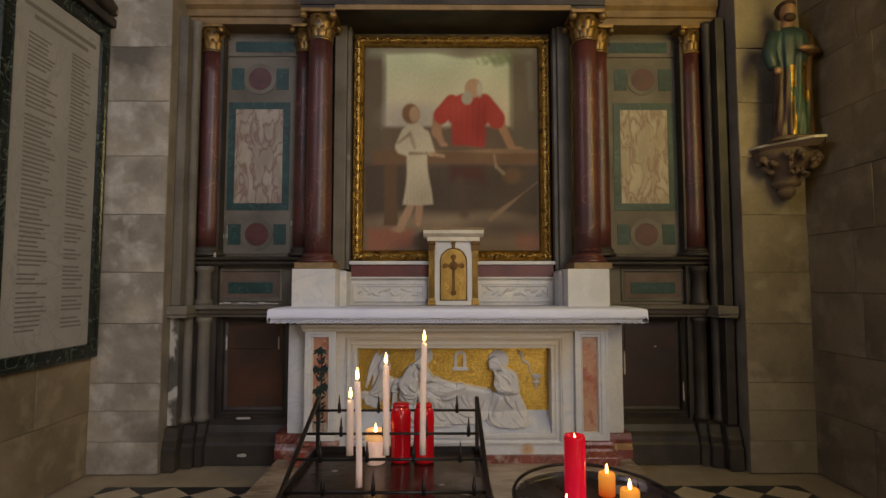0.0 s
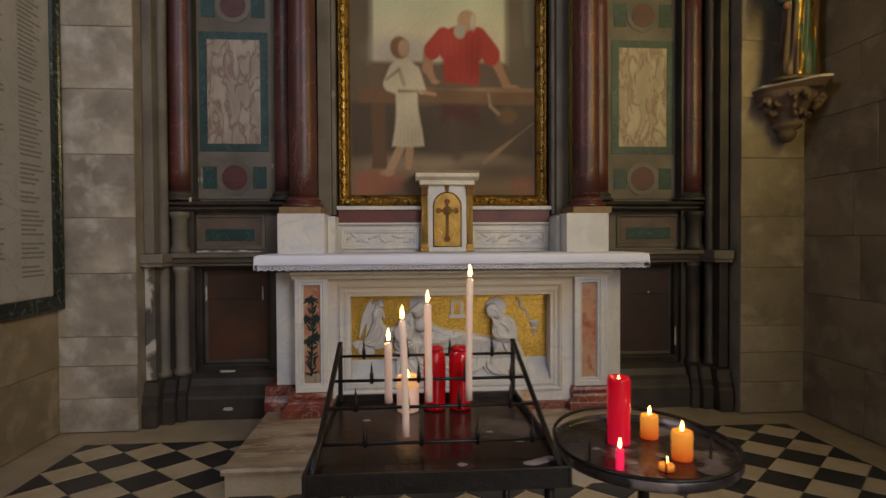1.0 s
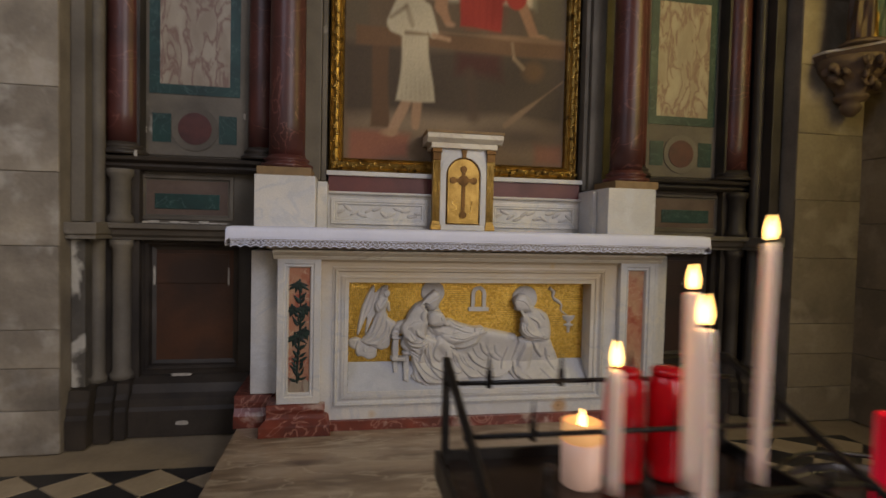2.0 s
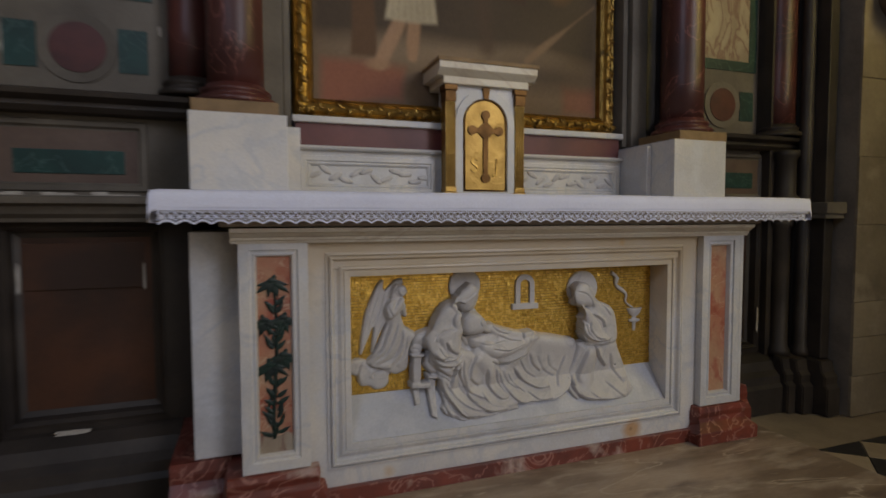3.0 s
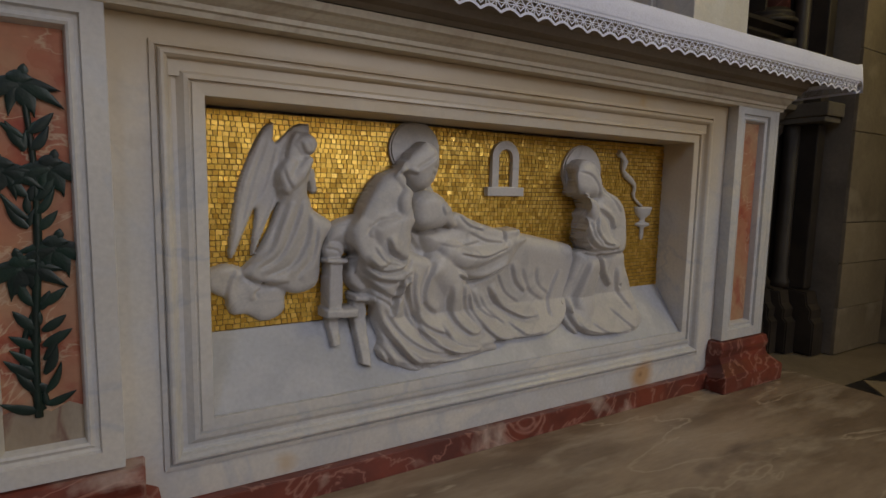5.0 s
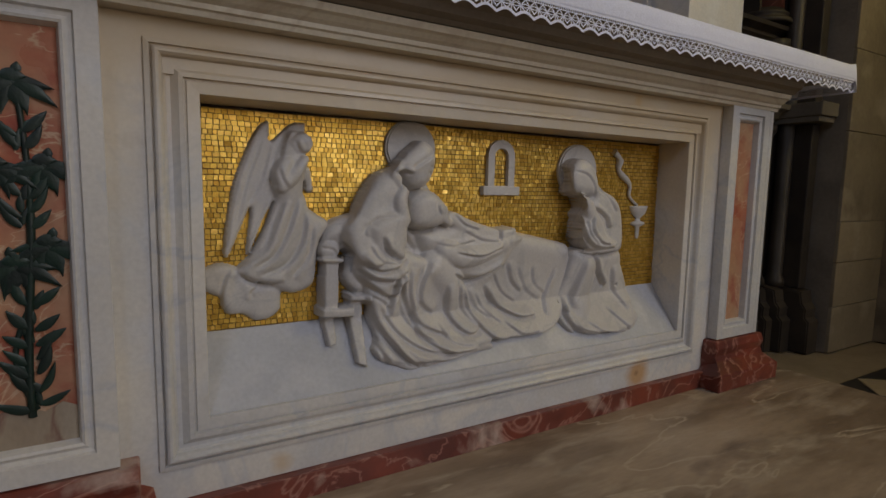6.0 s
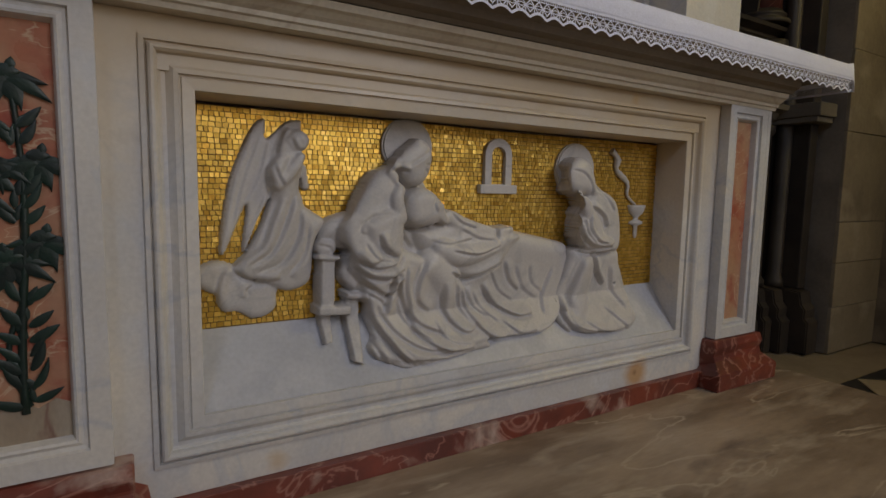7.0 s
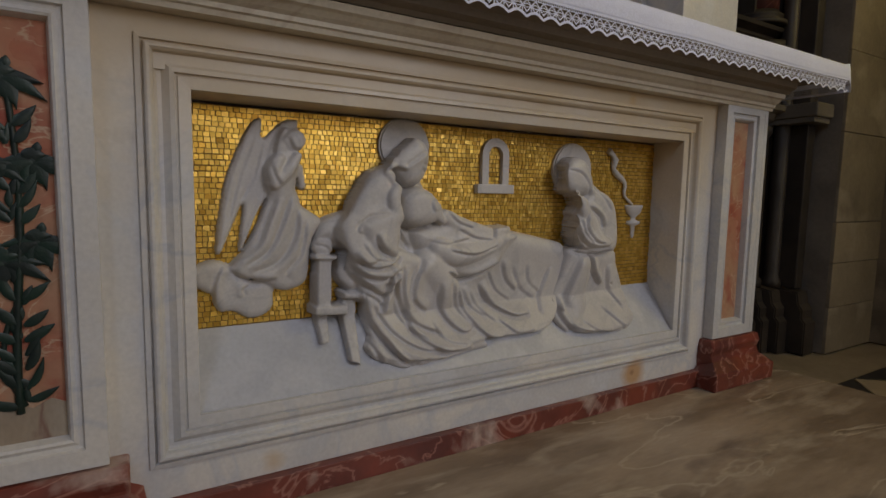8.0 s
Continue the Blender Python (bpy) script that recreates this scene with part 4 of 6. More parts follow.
mourners = fold(mourners, [(-0.425, 0.619), (-0.396, 0.613), (-0.382, 0.595)], 0.0034, 0.0032)
mourners = fold(mourners, [(-0.377, 0.574), (-0.368, 0.54), (-0.339, 0.517)], 0.0051, 0.0048)
mourners = fold(mourners, [(-0.309, 0.464), (-0.27, 0.402), (-0.228, 0.357)], 0.0051, 0.0036)
mourners = fold(mourners, [(-0.251, 0.495), (-0.227, 0.441), (-0.173, 0.399)], 0.0051, 0.0036)
mourners = fold(mourners, [(-0.159, 0.436), (-0.129, 0.394), (-0.075, 0.382)], 0.0051, 0.0036)
mourners = fold(mourners, [(-0.042, 0.49), (-0.018, 0.45), (0.021, 0.416)], 0.0043, 0.0036)
mourners = fold(mourners, [(0.008, 0.54), (0.035, 0.491), (0.08, 0.459)], 0.0034, 0.0036)
mourners = fold(mourners, [(-0.328, 0.618), (-0.307, 0.588), (-0.271, 0.58)], 0.0043, 0.0032)
mourners = fold(mourners, [(-0.315, 0.512), (-0.29, 0.498), (-0.273, 0.479)], 0.0051, 0.0036)
mourners = fold(mourners, [(-0.197, 0.565), (-0.21, 0.522), (-0.206, 0.479)], 0.0043, 0.0036)
mourners = fold(mourners, [(0.13, 0.547), (0.141, 0.504), (0.18, 0.472)], 0.0026, 0.0048)
carving("mourning_carving", mourners, "white marble draped figures in high relief")

# kneeling figure
kneeler = blank()
kneeler = mass(kneeler, [(0.26, 0.759), (0.316, 0.787), (0.361, 0.739), (0.426, 0.698), (0.448, 0.575), (0.496, 0.442), (0.44, 0.358), (0.265, 0.376), (0.258, 0.446), (0.281, 0.536), (0.279, 0.641)], 0.04, 0.012)
kneeler = mass(kneeler, [(0.269, 0.583), (0.353, 0.573), (0.436, 0.577), (0.461, 0.528), (0.483, 0.479), (0.497, 0.429), (0.518, 0.377), (0.46, 0.339), (0.366, 0.341), (0.304, 0.345), (0.241, 0.358), (0.22, 0.378), (0.205, 0.41), (0.212, 0.453), (0.237, 0.503), (0.254, 0.554)], 0.042, 0.036, 0.18)
kneeler = limb(kneeler, [(0.31, 0.537, 0.04, 0.072), (0.294, 0.462, 0.046, 0.062), (0.277, 0.402, 0.036, 0.036)], 0.006)
kneeler = mass(kneeler, [(0.322, 0.764), (0.357, 0.742), (0.402, 0.725), (0.429, 0.694), (0.442, 0.64), (0.442, 0.58), (0.412, 0.562), (0.335, 0.565), (0.282, 0.583), (0.26, 0.606), (0.253, 0.657), (0.261, 0.701), (0.294, 0.719)], 0.072, 0.04)
kneeler = mass(kneeler, [(0.246, 0.636), (0.262, 0.665), (0.303, 0.693), (0.34, 0.66), (0.362, 0.622), (0.405, 0.598), (0.367, 0.581), (0.299, 0.583), (0.259, 0.605)], 0.088, 0.03)
kneeler = mass(kneeler, [(0.217, 0.765), (0.221, 0.797), (0.253, 0.819), (0.293, 0.818), (0.319, 0.793), (0.334, 0.754), (0.333, 0.716), (0.291, 0.722), (0.259, 0.72), (0.23, 0.734)], 0.076, 0.034)
kneeler = limb(kneeler, [(0.265, 0.72, 0.011, 0.086), (0.282, 0.698, 0.018, 0.09), (0.292, 0.675, 0.018, 0.09)], 0.006)
kneeler = fold(kneeler, [(0.326, 0.753), (0.37, 0.724), (0.402, 0.684)], 0.0043, 0.0048)
kneeler = fold(kneeler, [(0.265, 0.65), (0.273, 0.621), (0.315, 0.594), (0.395, 0.588)], 0.0093, 0.0048)
kneeler = fold(kneeler, [(0.3, 0.672), (0.294, 0.639), (0.325, 0.606), (0.36, 0.599)], 0.0076, 0.004)
kneeler = fold(kneeler, [(0.315, 0.698), (0.359, 0.669), (0.37, 0.638)], 0.0085, 0.004)
kneeler = fold(kneeler, [(0.28, 0.66), (0.282, 0.631), (0.317, 0.6)], 0.0059, 0.004)
kneeler = fold(kneeler, [(0.261, 0.584), (0.327, 0.571), (0.418, 0.578)], 0.0102, 0.0048)
kneeler = fold(kneeler, [(0.263, 0.569), (0.238, 0.497), (0.212, 0.451), (0.211, 0.401), (0.245, 0.362)], 0.0085, 0.0056)
kneeler = fold(kneeler, [(0.238, 0.459), (0.234, 0.41), (0.273, 0.368), (0.344, 0.354)], 0.0119, 0.0056)
kneeler = fold(kneeler, [(0.336, 0.572), (0.356, 0.522), (0.392, 0.476)], 0.0119, 0.0048)
kneeler = fold(kneeler, [(0.212, 0.451), (0.238, 0.419)], 0.0068, 0.004)
kneeler = fold(kneeler, [(0.303, 0.558), (0.278, 0.494), (0.257, 0.428)], 0.0051, 0.0064)
kneeler = fold(kneeler, [(0.413, 0.531), (0.431, 0.467), (0.468, 0.408)], 0.0059, 0.0064)
kneeler = fold(kneeler, [(0.38, 0.424), (0.428, 0.379), (0.464, 0.353)], 0.0051, 0.0056)
kneeler = fold(kneeler, [(0.296, 0.393), (0.339, 0.366), (0.394, 0.357)], 0.0059, 0.0048)
kneeler = fold(kneeler, [(0.229, 0.792), (0.277, 0.782), (0.307, 0.753), (0.318, 0.719)], 0.003, 0.0032)
kneeler = fold(kneeler, [(0.258, 0.724), (0.283, 0.722)], -0.012, 0.0032)
kneeler = fold(kneeler, [(0.432, 0.478), (0.437, 0.473)], -0.014, 0.0032)
carving("kneeling_carving", kneeler, "white marble kneeling figure in high relief")
for x, z, r in ((-0.206, 0.822, 0.062), (0.302, 0.790, 0.070)):
    bm = plate(bmesh.new(), disc(x, z, r, 40), RB - 0.014, RB + 0.002)
    bmesh.ops.bevel(bm, geom=[e for e in bm.edges if abs(e.verts[0].co.y - e.verts[1].co.y) < 1e-5], offset=0.004, segments=2, affect="EDGES")
    part("halo", bm, CARVED, altar, "plain marble disc")
win = bmesh.new()
outer, inner = arch(0.043, 0.738, 0.856, 0.040), arch(0.043, 0.745, 0.836, 0.021)
for y in (RB - 0.014, RB + 0.001):
    a, c = [win.verts.new((x, y, z)) for x, z in outer], [win.verts.new((x, y, z)) for x, z in inner]
    n = len(a)
    for i in range(n):
        win.faces.new((a[i], a[(i + 1) % n], c[(i + 1) % n], c[i]))
win.verts.ensure_lookup_table()
for ring in (0, n):
    for i in range(n):
        win.faces.new((win.verts[ring + i], win.verts[ring + (i + 1) % n], win.verts[2 * n + ring + (i + 1) % n], win.verts[2 * n + ring + i]))
box(win, -0.012, 0.098, RB - 0.018, RB, 0.722, 0.744, 0.002)
bmesh.ops.recalc_face_normals(win, faces=win.faces[:])
part("carved_window", win, CARVED, altar, "small carved marble arched window")
lamp = bmesh.new()
tube(lamp, [(0.440 + 0.012 * math.sin(i * 1.1) + 0.0085 * i, RB - 0.008, 0.848 - 0.0125 * i) for i in range(13)], [0.010, 0.007, 0.011, 0.009, 0.006, 0.009, 0.009, 0.006, 0.005, 0.005, 0.004, 0.004, 0.004], 8)
lathe(lamp, [(0.004, 0.598), (0.008, 0.606), (0.009, 0.634), (0.028, 0.640), (0.028, 0.647), (0.010, 0.652), (0.010, 0.660), (0.028, 0.672), (0.036, 0.690), (0.036, 0.696)], 0.560, RB - 0.004, 20, 1.0, 0.5)
part("carved_lamp", lamp, CARVED, altar, "small carved marble hanging lamp")

# lily in the left inlay
inlay_x = -0.8805
pilasters = [o for o in altar.children if o.name.startswith("pilaster")]


def leaf(name, x, z, length, width, turn, curl=0.3, y=AY + 0.0005, n=7):
    bm = bmesh.new()
    c, s = math.cos(radians(turn)), math.sin(radians(turn))
    left, right = [], []
    for i in range(n + 1):
        t = i / n
        w = 0.0008 + width * math.sin(math.pi * (0.06 + 0.93 * t) ** 0.85) ** 0.9
        u, v = length * t, curl * length * t * t
        left.append((x + c * u - s * (v + w / 2), z + s * u + c * (v + w / 2)))
        right.append((x + c * u - s * (v - w / 2), z + s * u + c * (v - w / 2)))
    va = [bm.verts.new((px, y - 0.0035, pz)) for px, pz in left]
    vm = [bm.verts.new(((a[0] + b_[0]) / 2, y - 0.006, (a[1] + b_[1]) / 2)) for a, b_ in zip(left, right)]
    vb = [bm.verts.new((px, y - 0.0035, pz)) for px, pz in right]
    for i in range(n):
        bm.faces.new((va[i], va[i + 1], vm[i + 1], vm[i])).smooth = True
        bm.faces.new((vm[i], vm[i + 1], vb[i + 1], vb[i])).smooth = True
    return part(name, bm, LEAFGREEN, pilasters[0])


def bloom(x, z, size, lean):
    """A drooping lily: a dome with lobes curling down, a narrow throat below and a bud above."""
    leaf("petal", x - 0.002 * lean, z + 0.006, 0.048 * size, 0.026 * size, -90 + 14 * lean, 0.10 * lean)
    for k, (turn, long, wide) in enumerate(((12, 0.044, 0.026), (38, 0.036, 0.024), (-30, 0.034, 0.020))):
        leaf("petal", x, z - 0.004, long * size, wide * size, turn, -0.85, AY + 0.0006 * k)
        leaf("petal", x, z - 0.004, long * size, wide * size, 180 - turn, 0.85, AY + 0.0006 * k)
    leaf("petal", x - 0.014 * size, z + 0.008, 0.030 * size, 0.020 * size, 0, 0.0, AY - 0.0008)
    leaf("bud", x + 0.004 * lean, z + 0.012 * size, 0.016 * size, 0.012 * size, 90 - 10 * lean, 0.0)


rng = random.Random(4)
stem = tube(bmesh.new(), [(inlay_x + 0.007 * math.sin(11 * z), AY, z) for z in np.linspace(0.385, 0.885, 18)], [0.0060] * 11 + [0.0045] * 7, 6)
part("lily_stem", stem, LEAFGREEN, pilasters[0], "dark green stone lily inlay")
side_stem = tube(bmesh.new(), [(inlay_x - 0.022 * math.sin(math.pi * t), AY + 0.001, 0.395 + 0.16 * t) for t in np.linspace(0, 1, 10)], 0.0042, 6)
part("lily_stem", side_stem, LEAFGREEN, pilasters[0])
for fx, fz, size, lean in ((-0.004, 0.872, 1.0, 1), (-0.030, 0.752, 0.95, -1), (0.026, 0.757, 0.95, 1), (0.026, 0.640, 1.0, 1), (-0.014, 0.612, 1.05, -1)):
    bloom(inlay_x + fx, fz, size, lean)
# sprays of pointed leaves between the flowers
for i, z in enumerate((0.800, 0.778, 0.708, 0.690, 0.672, 0.548, 0.522, 0.498, 0.472, 0.446, 0.420, 0.402)):
    for side in (-1, 1):
        tilt = rng.uniform(24, 58) if z > 0.41 else rng.uniform(2, 14)
        long = rng.uniform(0.036, 0.050) * (1.0 if z < 0.75 else 0.85)
        leaf("leaf", inlay_x + 0.004 * side, z + rng.uniform(-0.008, 0.008), long, rng.uniform(0.010, 0.015), tilt if side > 0 else 180 - tilt, side * rng.uniform(0.05, 0.45), AY + 0.0004 * (i % 3))
    leaf("leaf", inlay_x + rng.uniform(-0.006, 0.006), z, rng.uniform(0.022, 0.034), rng.uniform(0.009, 0.013), 90 + rng.uniform(-26, 26), rng.uniform(-0.3, 0.3), AY + 0.0016)
part("rocky_ground_inlay", plate(bmesh.new(), [(-0.931, 0.336), (-0.830, 0.336), (-0.830, 0.392), (-0.850, 0.402), (-0.872, 0.390), (-0.90, 0.404), (-0.931, 0.395)], AY + 0.0005, AY + 0.01), BRECCIA, pilasters[0], "mottled brown stone inlay")

# ---- altar cloth ----
cloth = thing("altar_cloth", (0, 3.8, 1.15), "white linen altar cloth with a lace hem", "altar cloth")
CL, CR, CF = -1.175, 1.215, 3.497


def hem(s):
    return 0.003 * math.sin(9 * s) + 0.002 * math.sin(23 * s + 1)


bm = bmesh.new()
xs = np.linspace(CL, CR, 121)
prof = [(4.095, 1.151), (3.80, 1.1515), (3.56, 1.152), (3.525, 1.151), (3.508, 1.146), (3.500, 1.136), (3.498, 1.12), (CF, 1.104), (CF, 1.094)]
rows = []
for y, z in prof:
    drop = max(0, 1.146 - z)
    rows.append([bm.verts.new((x, y + (hem(x) * drop * 12 if drop else 0), z + (0.0012 * math.sin(17 * x) if drop > 0.02 else 0.0006 * math.sin(11 * x + 3 * y)))) for x in xs])
for a, b_ in zip(rows, rows[1:]):
    for i in range(len(xs) - 1):
        bm.faces.new((a[i], b_[i], b_[i + 1], a[i + 1])).smooth = True
for end, s in ((0, -1), (-1, 1)):
    edge = [r[end] for r in rows]
    last = edge
    for k, (dx, dz) in enumerate(((0.012, -0.006), (0.018, -0.03), (0.022, -0.06))):
        nxt = [bm.verts.new((v.co.x + s * (dx + 0.004 * math.sin(20 * v.co.y + k)), v.co.y, (1.151 if i < 6 else v.co.z) + dz * (1 if i < 5 else 0.6))) for i, v in enumerate(edge)]
        for i in range(len(edge) - 1):
            bm.faces.new((last[i], last[i + 1], nxt[i + 1], nxt[i])).smooth = True
        last = nxt
bmesh.ops.recalc_face_normals(bm, faces=bm.faces[:])
linen = part("linen", bm, CLOTH, cloth)
sol = linen.modifiers.new("thickness", "SOLIDIFY")
sol.thickness = 0.002


def ribbon(bm, pts, w, y_of):
    """A flat thread along (x, z) points."""
    prev = None
    for i, (x, z) in enumerate(pts):
        a = pts[max(i - 1, 0)]
        c = pts[min(i + 1, len(pts) - 1)]
        d = Vector((c[0] - a[0], c[1] - a[1])).normalized()
        now = [bm.verts.new((x - d.y * w / 2, y_of(x), z + d.x * w / 2)), bm.verts.new((x + d.y * w / 2, y_of(x), z - d.x * w / 2))]
        if prev:
            bm.faces.new((prev[0], prev[1], now[1], now[0]))
        prev = now


lace = bmesh.new()
front_y = lambda x: CF - 0.0006 + hem(x) * 0.65
PERIOD, ZT, ZB = 0.0440, 1.097, 1.056
count = int((CR - CL) / PERIOD)
xs0 = [CL + PERIOD * i / 2 for i in range(2 * count + 1)]
for shift in (0, 1):
    ribbon(lace, [(x, (ZT - 0.009) if (i + shift) % 2 else (ZB + 0.010)) for i, x in enumerate(xs0)], 0.0036, front_y)
    ribbon(lace, [(x, (ZT - 0.0165) if (i + shift) % 2 else (ZB + 0.0175)) for i, x in enumerate(xs0)], 0.0018, front_y)
for z, w in ((ZT - 0.001, 0.005), (ZT - 0.0085, 0.0018)):
    ribbon(lace, [(x, z) for x in np.linspace(CL, CR, 200)], w, front_y)
for i in range(int((CR - CL) / 0.006)):
    x = CL + 0.006 * i
    ribbon(lace, [(x, ZT - 0.003), (x + 0.002, ZT - 0.008)], 0.002, front_y)
ribbon(lace, [(x, ZB + 0.001 + 0.009 * abs(math.sin(math.pi * (x - CL) / PERIOD))) for x in np.linspace(CL, CR, 900)], 0.0052, front_y)
for i in range(2 * count):
    x = CL + PERIOD * (i + 0.5) / 2
    ribbon(lace, [(x, ZB + 0.020), (x, ZB + 0.006)], 0.0026, front_y)
part("lace", lace, CLOTH, cloth, "white crocheted lace edging")
for s, x0 in ((-1, CL - 0.021), (1, CR + 0.021)):
    side = bmesh.new()
    for z0, z1, keep in ((1.094, 1.086, 1.0), (1.086, 1.067, 0.5), (1.067, 1.060, 1.0)):
        n = 420
        for i in range(n):
            if (i % 2) / 2 >= keep:
                continue
            ya, yb = CF + 0.58 * i / n, CF + 0.58 * (i + 1) / n
            side.faces.new([side.verts.new(p) for p in ((x0, ya, z0), (x0, yb, z0), (x0, yb, z1), (x0, ya, z1))])
    part("lace", side, CLOTH, cloth, "white crocheted lace edging")

# ---- altarpiece ----
PY = 4.24
piece = thing("altarpiece", (0, 4.2, 0.0), "tall columned altarpiece of grey, red and green marble", "altarpiece")


def capital(cx, cy, z0, z1, r, half, parent, gilt):
    """A leafy capital: bell, two rows of curling leaves, corner scrolls and a square top."""
    hgt = z1 - z0
    bm = lathed([(r * 1.08, z0), (r * 1.12, z0 + 0.05 * hgt), (r * 0.98, z0 + 0.10 * hgt), (r * 1.0, z0 + 0.5 * hgt), (r * 1.25, z0 + 0.85 * hgt)], cx, cy, 24)
    box(bm, cx - half, cx + half, cy - half, cy + half, z0 + 0.87 * hgt, z1, 0.006)
    for row, (zb, zt, out, n) in enumerate(((0.10, 0.50, 1.40, 10), (0.36, 0.80, 1.55, 10))):
        for k in range(n):
            a = 2 * math.pi * (k + 0.5 * row) / n
            rings, lf = [], bmesh.new()
            for t in np.linspace(0, 1, 6):
                rad = r * (1.02 + (out - 1.02) * t ** 2.2)
                z = z0 + hgt * (zb + (zt - zb) * (t if t < 0.85 else 0.85 - 0.6 * (t - 0.85)))
                w = 0.26 * (1 - 0.6 * t * t) * (1 + 0.18 * math.sin(14 * t))
                rings.append([lf.verts.new((cx + rad * f * math.cos(a + d), cy + rad * f * math.sin(a + d), z)) for d, f in ((-w, 1.0), (0, 1.07), (w, 1.0))])
            for p, q in zip(rings, rings[1:]):
                for i in range(2):
                    lf.faces.new((p[i], p[i + 1], q[i + 1], q[i])).smooth = True
            part("capital_leaf", lf, gilt, parent)
    for sx in (-1, 1):
        for sy in (-1, 1):
            sc = bmesh.new()
            bmesh.ops.create_icosphere(sc, subdivisions=2, radius=half * 0.26, matrix=Matrix.Translation((cx + sx * half * 0.86, cy + sy * half * 0.86, z0 + 0.76 * hgt)))
            part("capital_scroll", sc, gilt, parent, smooth=True)
    bmesh.ops.recalc_face_normals(bm, faces=bm.faces[:])
    return part("capital", bm, gilt, parent, "leafy gilded capital")


def column(cx, cy, z0, z1, ztop, r, half, plinth, parent):
    h = z1 - z0
    shaft = part("column", lathed([(r * 1.0 - r * 0.10 * (t ** 1.6), z0 + h * t) for t in np.linspace(0, 1, 10)], cx, cy, 40), REDMARBLE, parent, "polished dark red marble shaft", smooth=False)
    base = lathed([(r * 1.42, z0 - 0.055), (r * 1.46, z0 - 0.045), (r * 1.42, z0 - 0.034), (r * 1.22, z0 - 0.028), (r * 1.16, z0 - 0.020), (r * 1.25, z0 - 0.014), (r * 1.26, z0 - 0.006), (r * 1.10, z0), (r * 1.03, z0 + 0.014)], cx, cy, 40)
    part("base", base, REDMARBLE if plinth else DARKSTONE, shaft)
    capital(cx, cy, z1, ztop, r * 0.9, half, shaft, CAPGOLD)
    return shaft


CAPGOLD = material("dulled_capital_gilding", (0.36, 0.21, 0.06), (0.20, 0.12, 0.05), 12, 0.42, metal=0.65, bump=0.25, grain=80, spots=(0.16, 0.12, 0.08), spot_at=0.58)
for s in (-1, 1):
    def X(a, b_):
        return sorted((s * a, s * b_))

    # main column on its white block
    column(s * 0.982, 3.95, 1.515, 3.095, 3.31, 0.094, 0.125, True, piece)
    part("column_plinth", boxed(s * 0.982 - 0.135, s * 0.982 + 0.135, 3.815, 4.085, 1.416, 1.459, 0.003), OCHRE, piece, "ochre stone plinth")
    xa, xb = X(0.822, 1.123) if s < 0 else (0.796, 1.087)
    part("pedestal_block", boxed(xa, xb, 3.79, PY, 1.148, 1.414, 0.003), MARBLE, piece, "plain white marble pedestal block")
    xa, xb = X(0.768, 0.820) if s < 0 else (0.768, 0.794)
    part("pedestal_return", boxed(xa, xb, 3.93, PY, 1.148, 1.40, 0.003), MARBLE, piece)
    # side bay
    panel = part("side_panel", boxed(*X(1.150, 1.90), PY, PY + 0.08, 1.515, 3.31), GREYSTONE, piece, "grey stone panel with marble inlays")
    part("raised_field", boxed(*X(1.222, 1.815), PY - 0.012, PY + 0.002, 1.54, 3.10, 0.004), GREYSTONE, panel)
    part("raised_field", boxed(*X(1.222, 1.815), PY - 0.012, PY + 0.002, 3.118, 3.262, 0.004), GREYSTONE, panel)
    part("green_border", frame_ring(bmesh.new(), *X(1.278, 1.762), 1.884, 2.742, [(0.0, PY - 0.010), (0.0, PY - 0.017), (0.055, PY - 0.017), (0.055, PY - 0.010)]), GREEN, panel, "green marble border")
    part("breccia_slab", boxed(*X(1.332, 1.708), PY - 0.0145, PY, 1.938, 2.688), BRECCIA, panel, "cream and purple veined marble slab")
    for zc, zw in ((1.694, 0.080), (2.932, 0.086)):
        part("green_inlay", boxed(*X(1.295, 1.392), PY - 0.016, PY, zc - zw, zc + zw), GREEN, panel)
        part("green_inlay", boxed(*X(1.648, 1.746), PY - 0.016, PY, zc - zw, zc + zw), GREEN, panel)
        part("roundel_ring", plate(bmesh.new(), disc(s * 1.520, zc, 0.126, 40), PY - 0.0185, PY), GREYSTONE, panel)
        part("roundel", plate(bmesh.new(), disc(s * 1.520, zc, 0.090, 40), PY - 0.022, PY), ROUNDEL, panel, "dark red marble roundel")
    part("green_bar", boxed(*X(1.255, 1.72), PY - 0.016, PY, 3.152, 3.236), GREEN, panel, "green marble bar")
    column(s * 1.872, 4.17, 1.575, 3.10, 3.31, 0.085, 0.105, False, piece)
    column(s * 1.140, 4.16, 1.575, 3.10, 3.31, 0.080, 0.100, False, piece)
    # clustered strips beside the pier
    for name, xa, ya, r, z0, z1 in (("outer_strip", 2.0, 3.955, 0, 0.3, 1.064), ("outer_strip", 2.0, 3.955, 0, 1.154, 3.31), ("shaft_strip", 1.955, 4.06, 0.034, 0.3, 3.31), ("shaft_strip", 1.862, 4.12, 0.046, 0.3, 1.06), ("shaft_strip", 1.862, 4.10, 0.050, 1.15, 1.44)):
        if r:
            bm = lathed([(r * 1.3, z0), (r * 1.3, z0 + 0.03), (r, z0 + 0.05), (r, z1 - 0.05), (r * 1.3, z1 - 0.03), (r * 1.3, z1)], s * xa, ya, 20)
        else:
            bm = boxed(*X(1.972, 2.038), ya, PY + 0.08, z0, z1, 0.006)
        # right strips take the darker stone to carry the bay's shade
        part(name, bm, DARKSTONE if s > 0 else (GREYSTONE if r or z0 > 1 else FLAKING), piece)
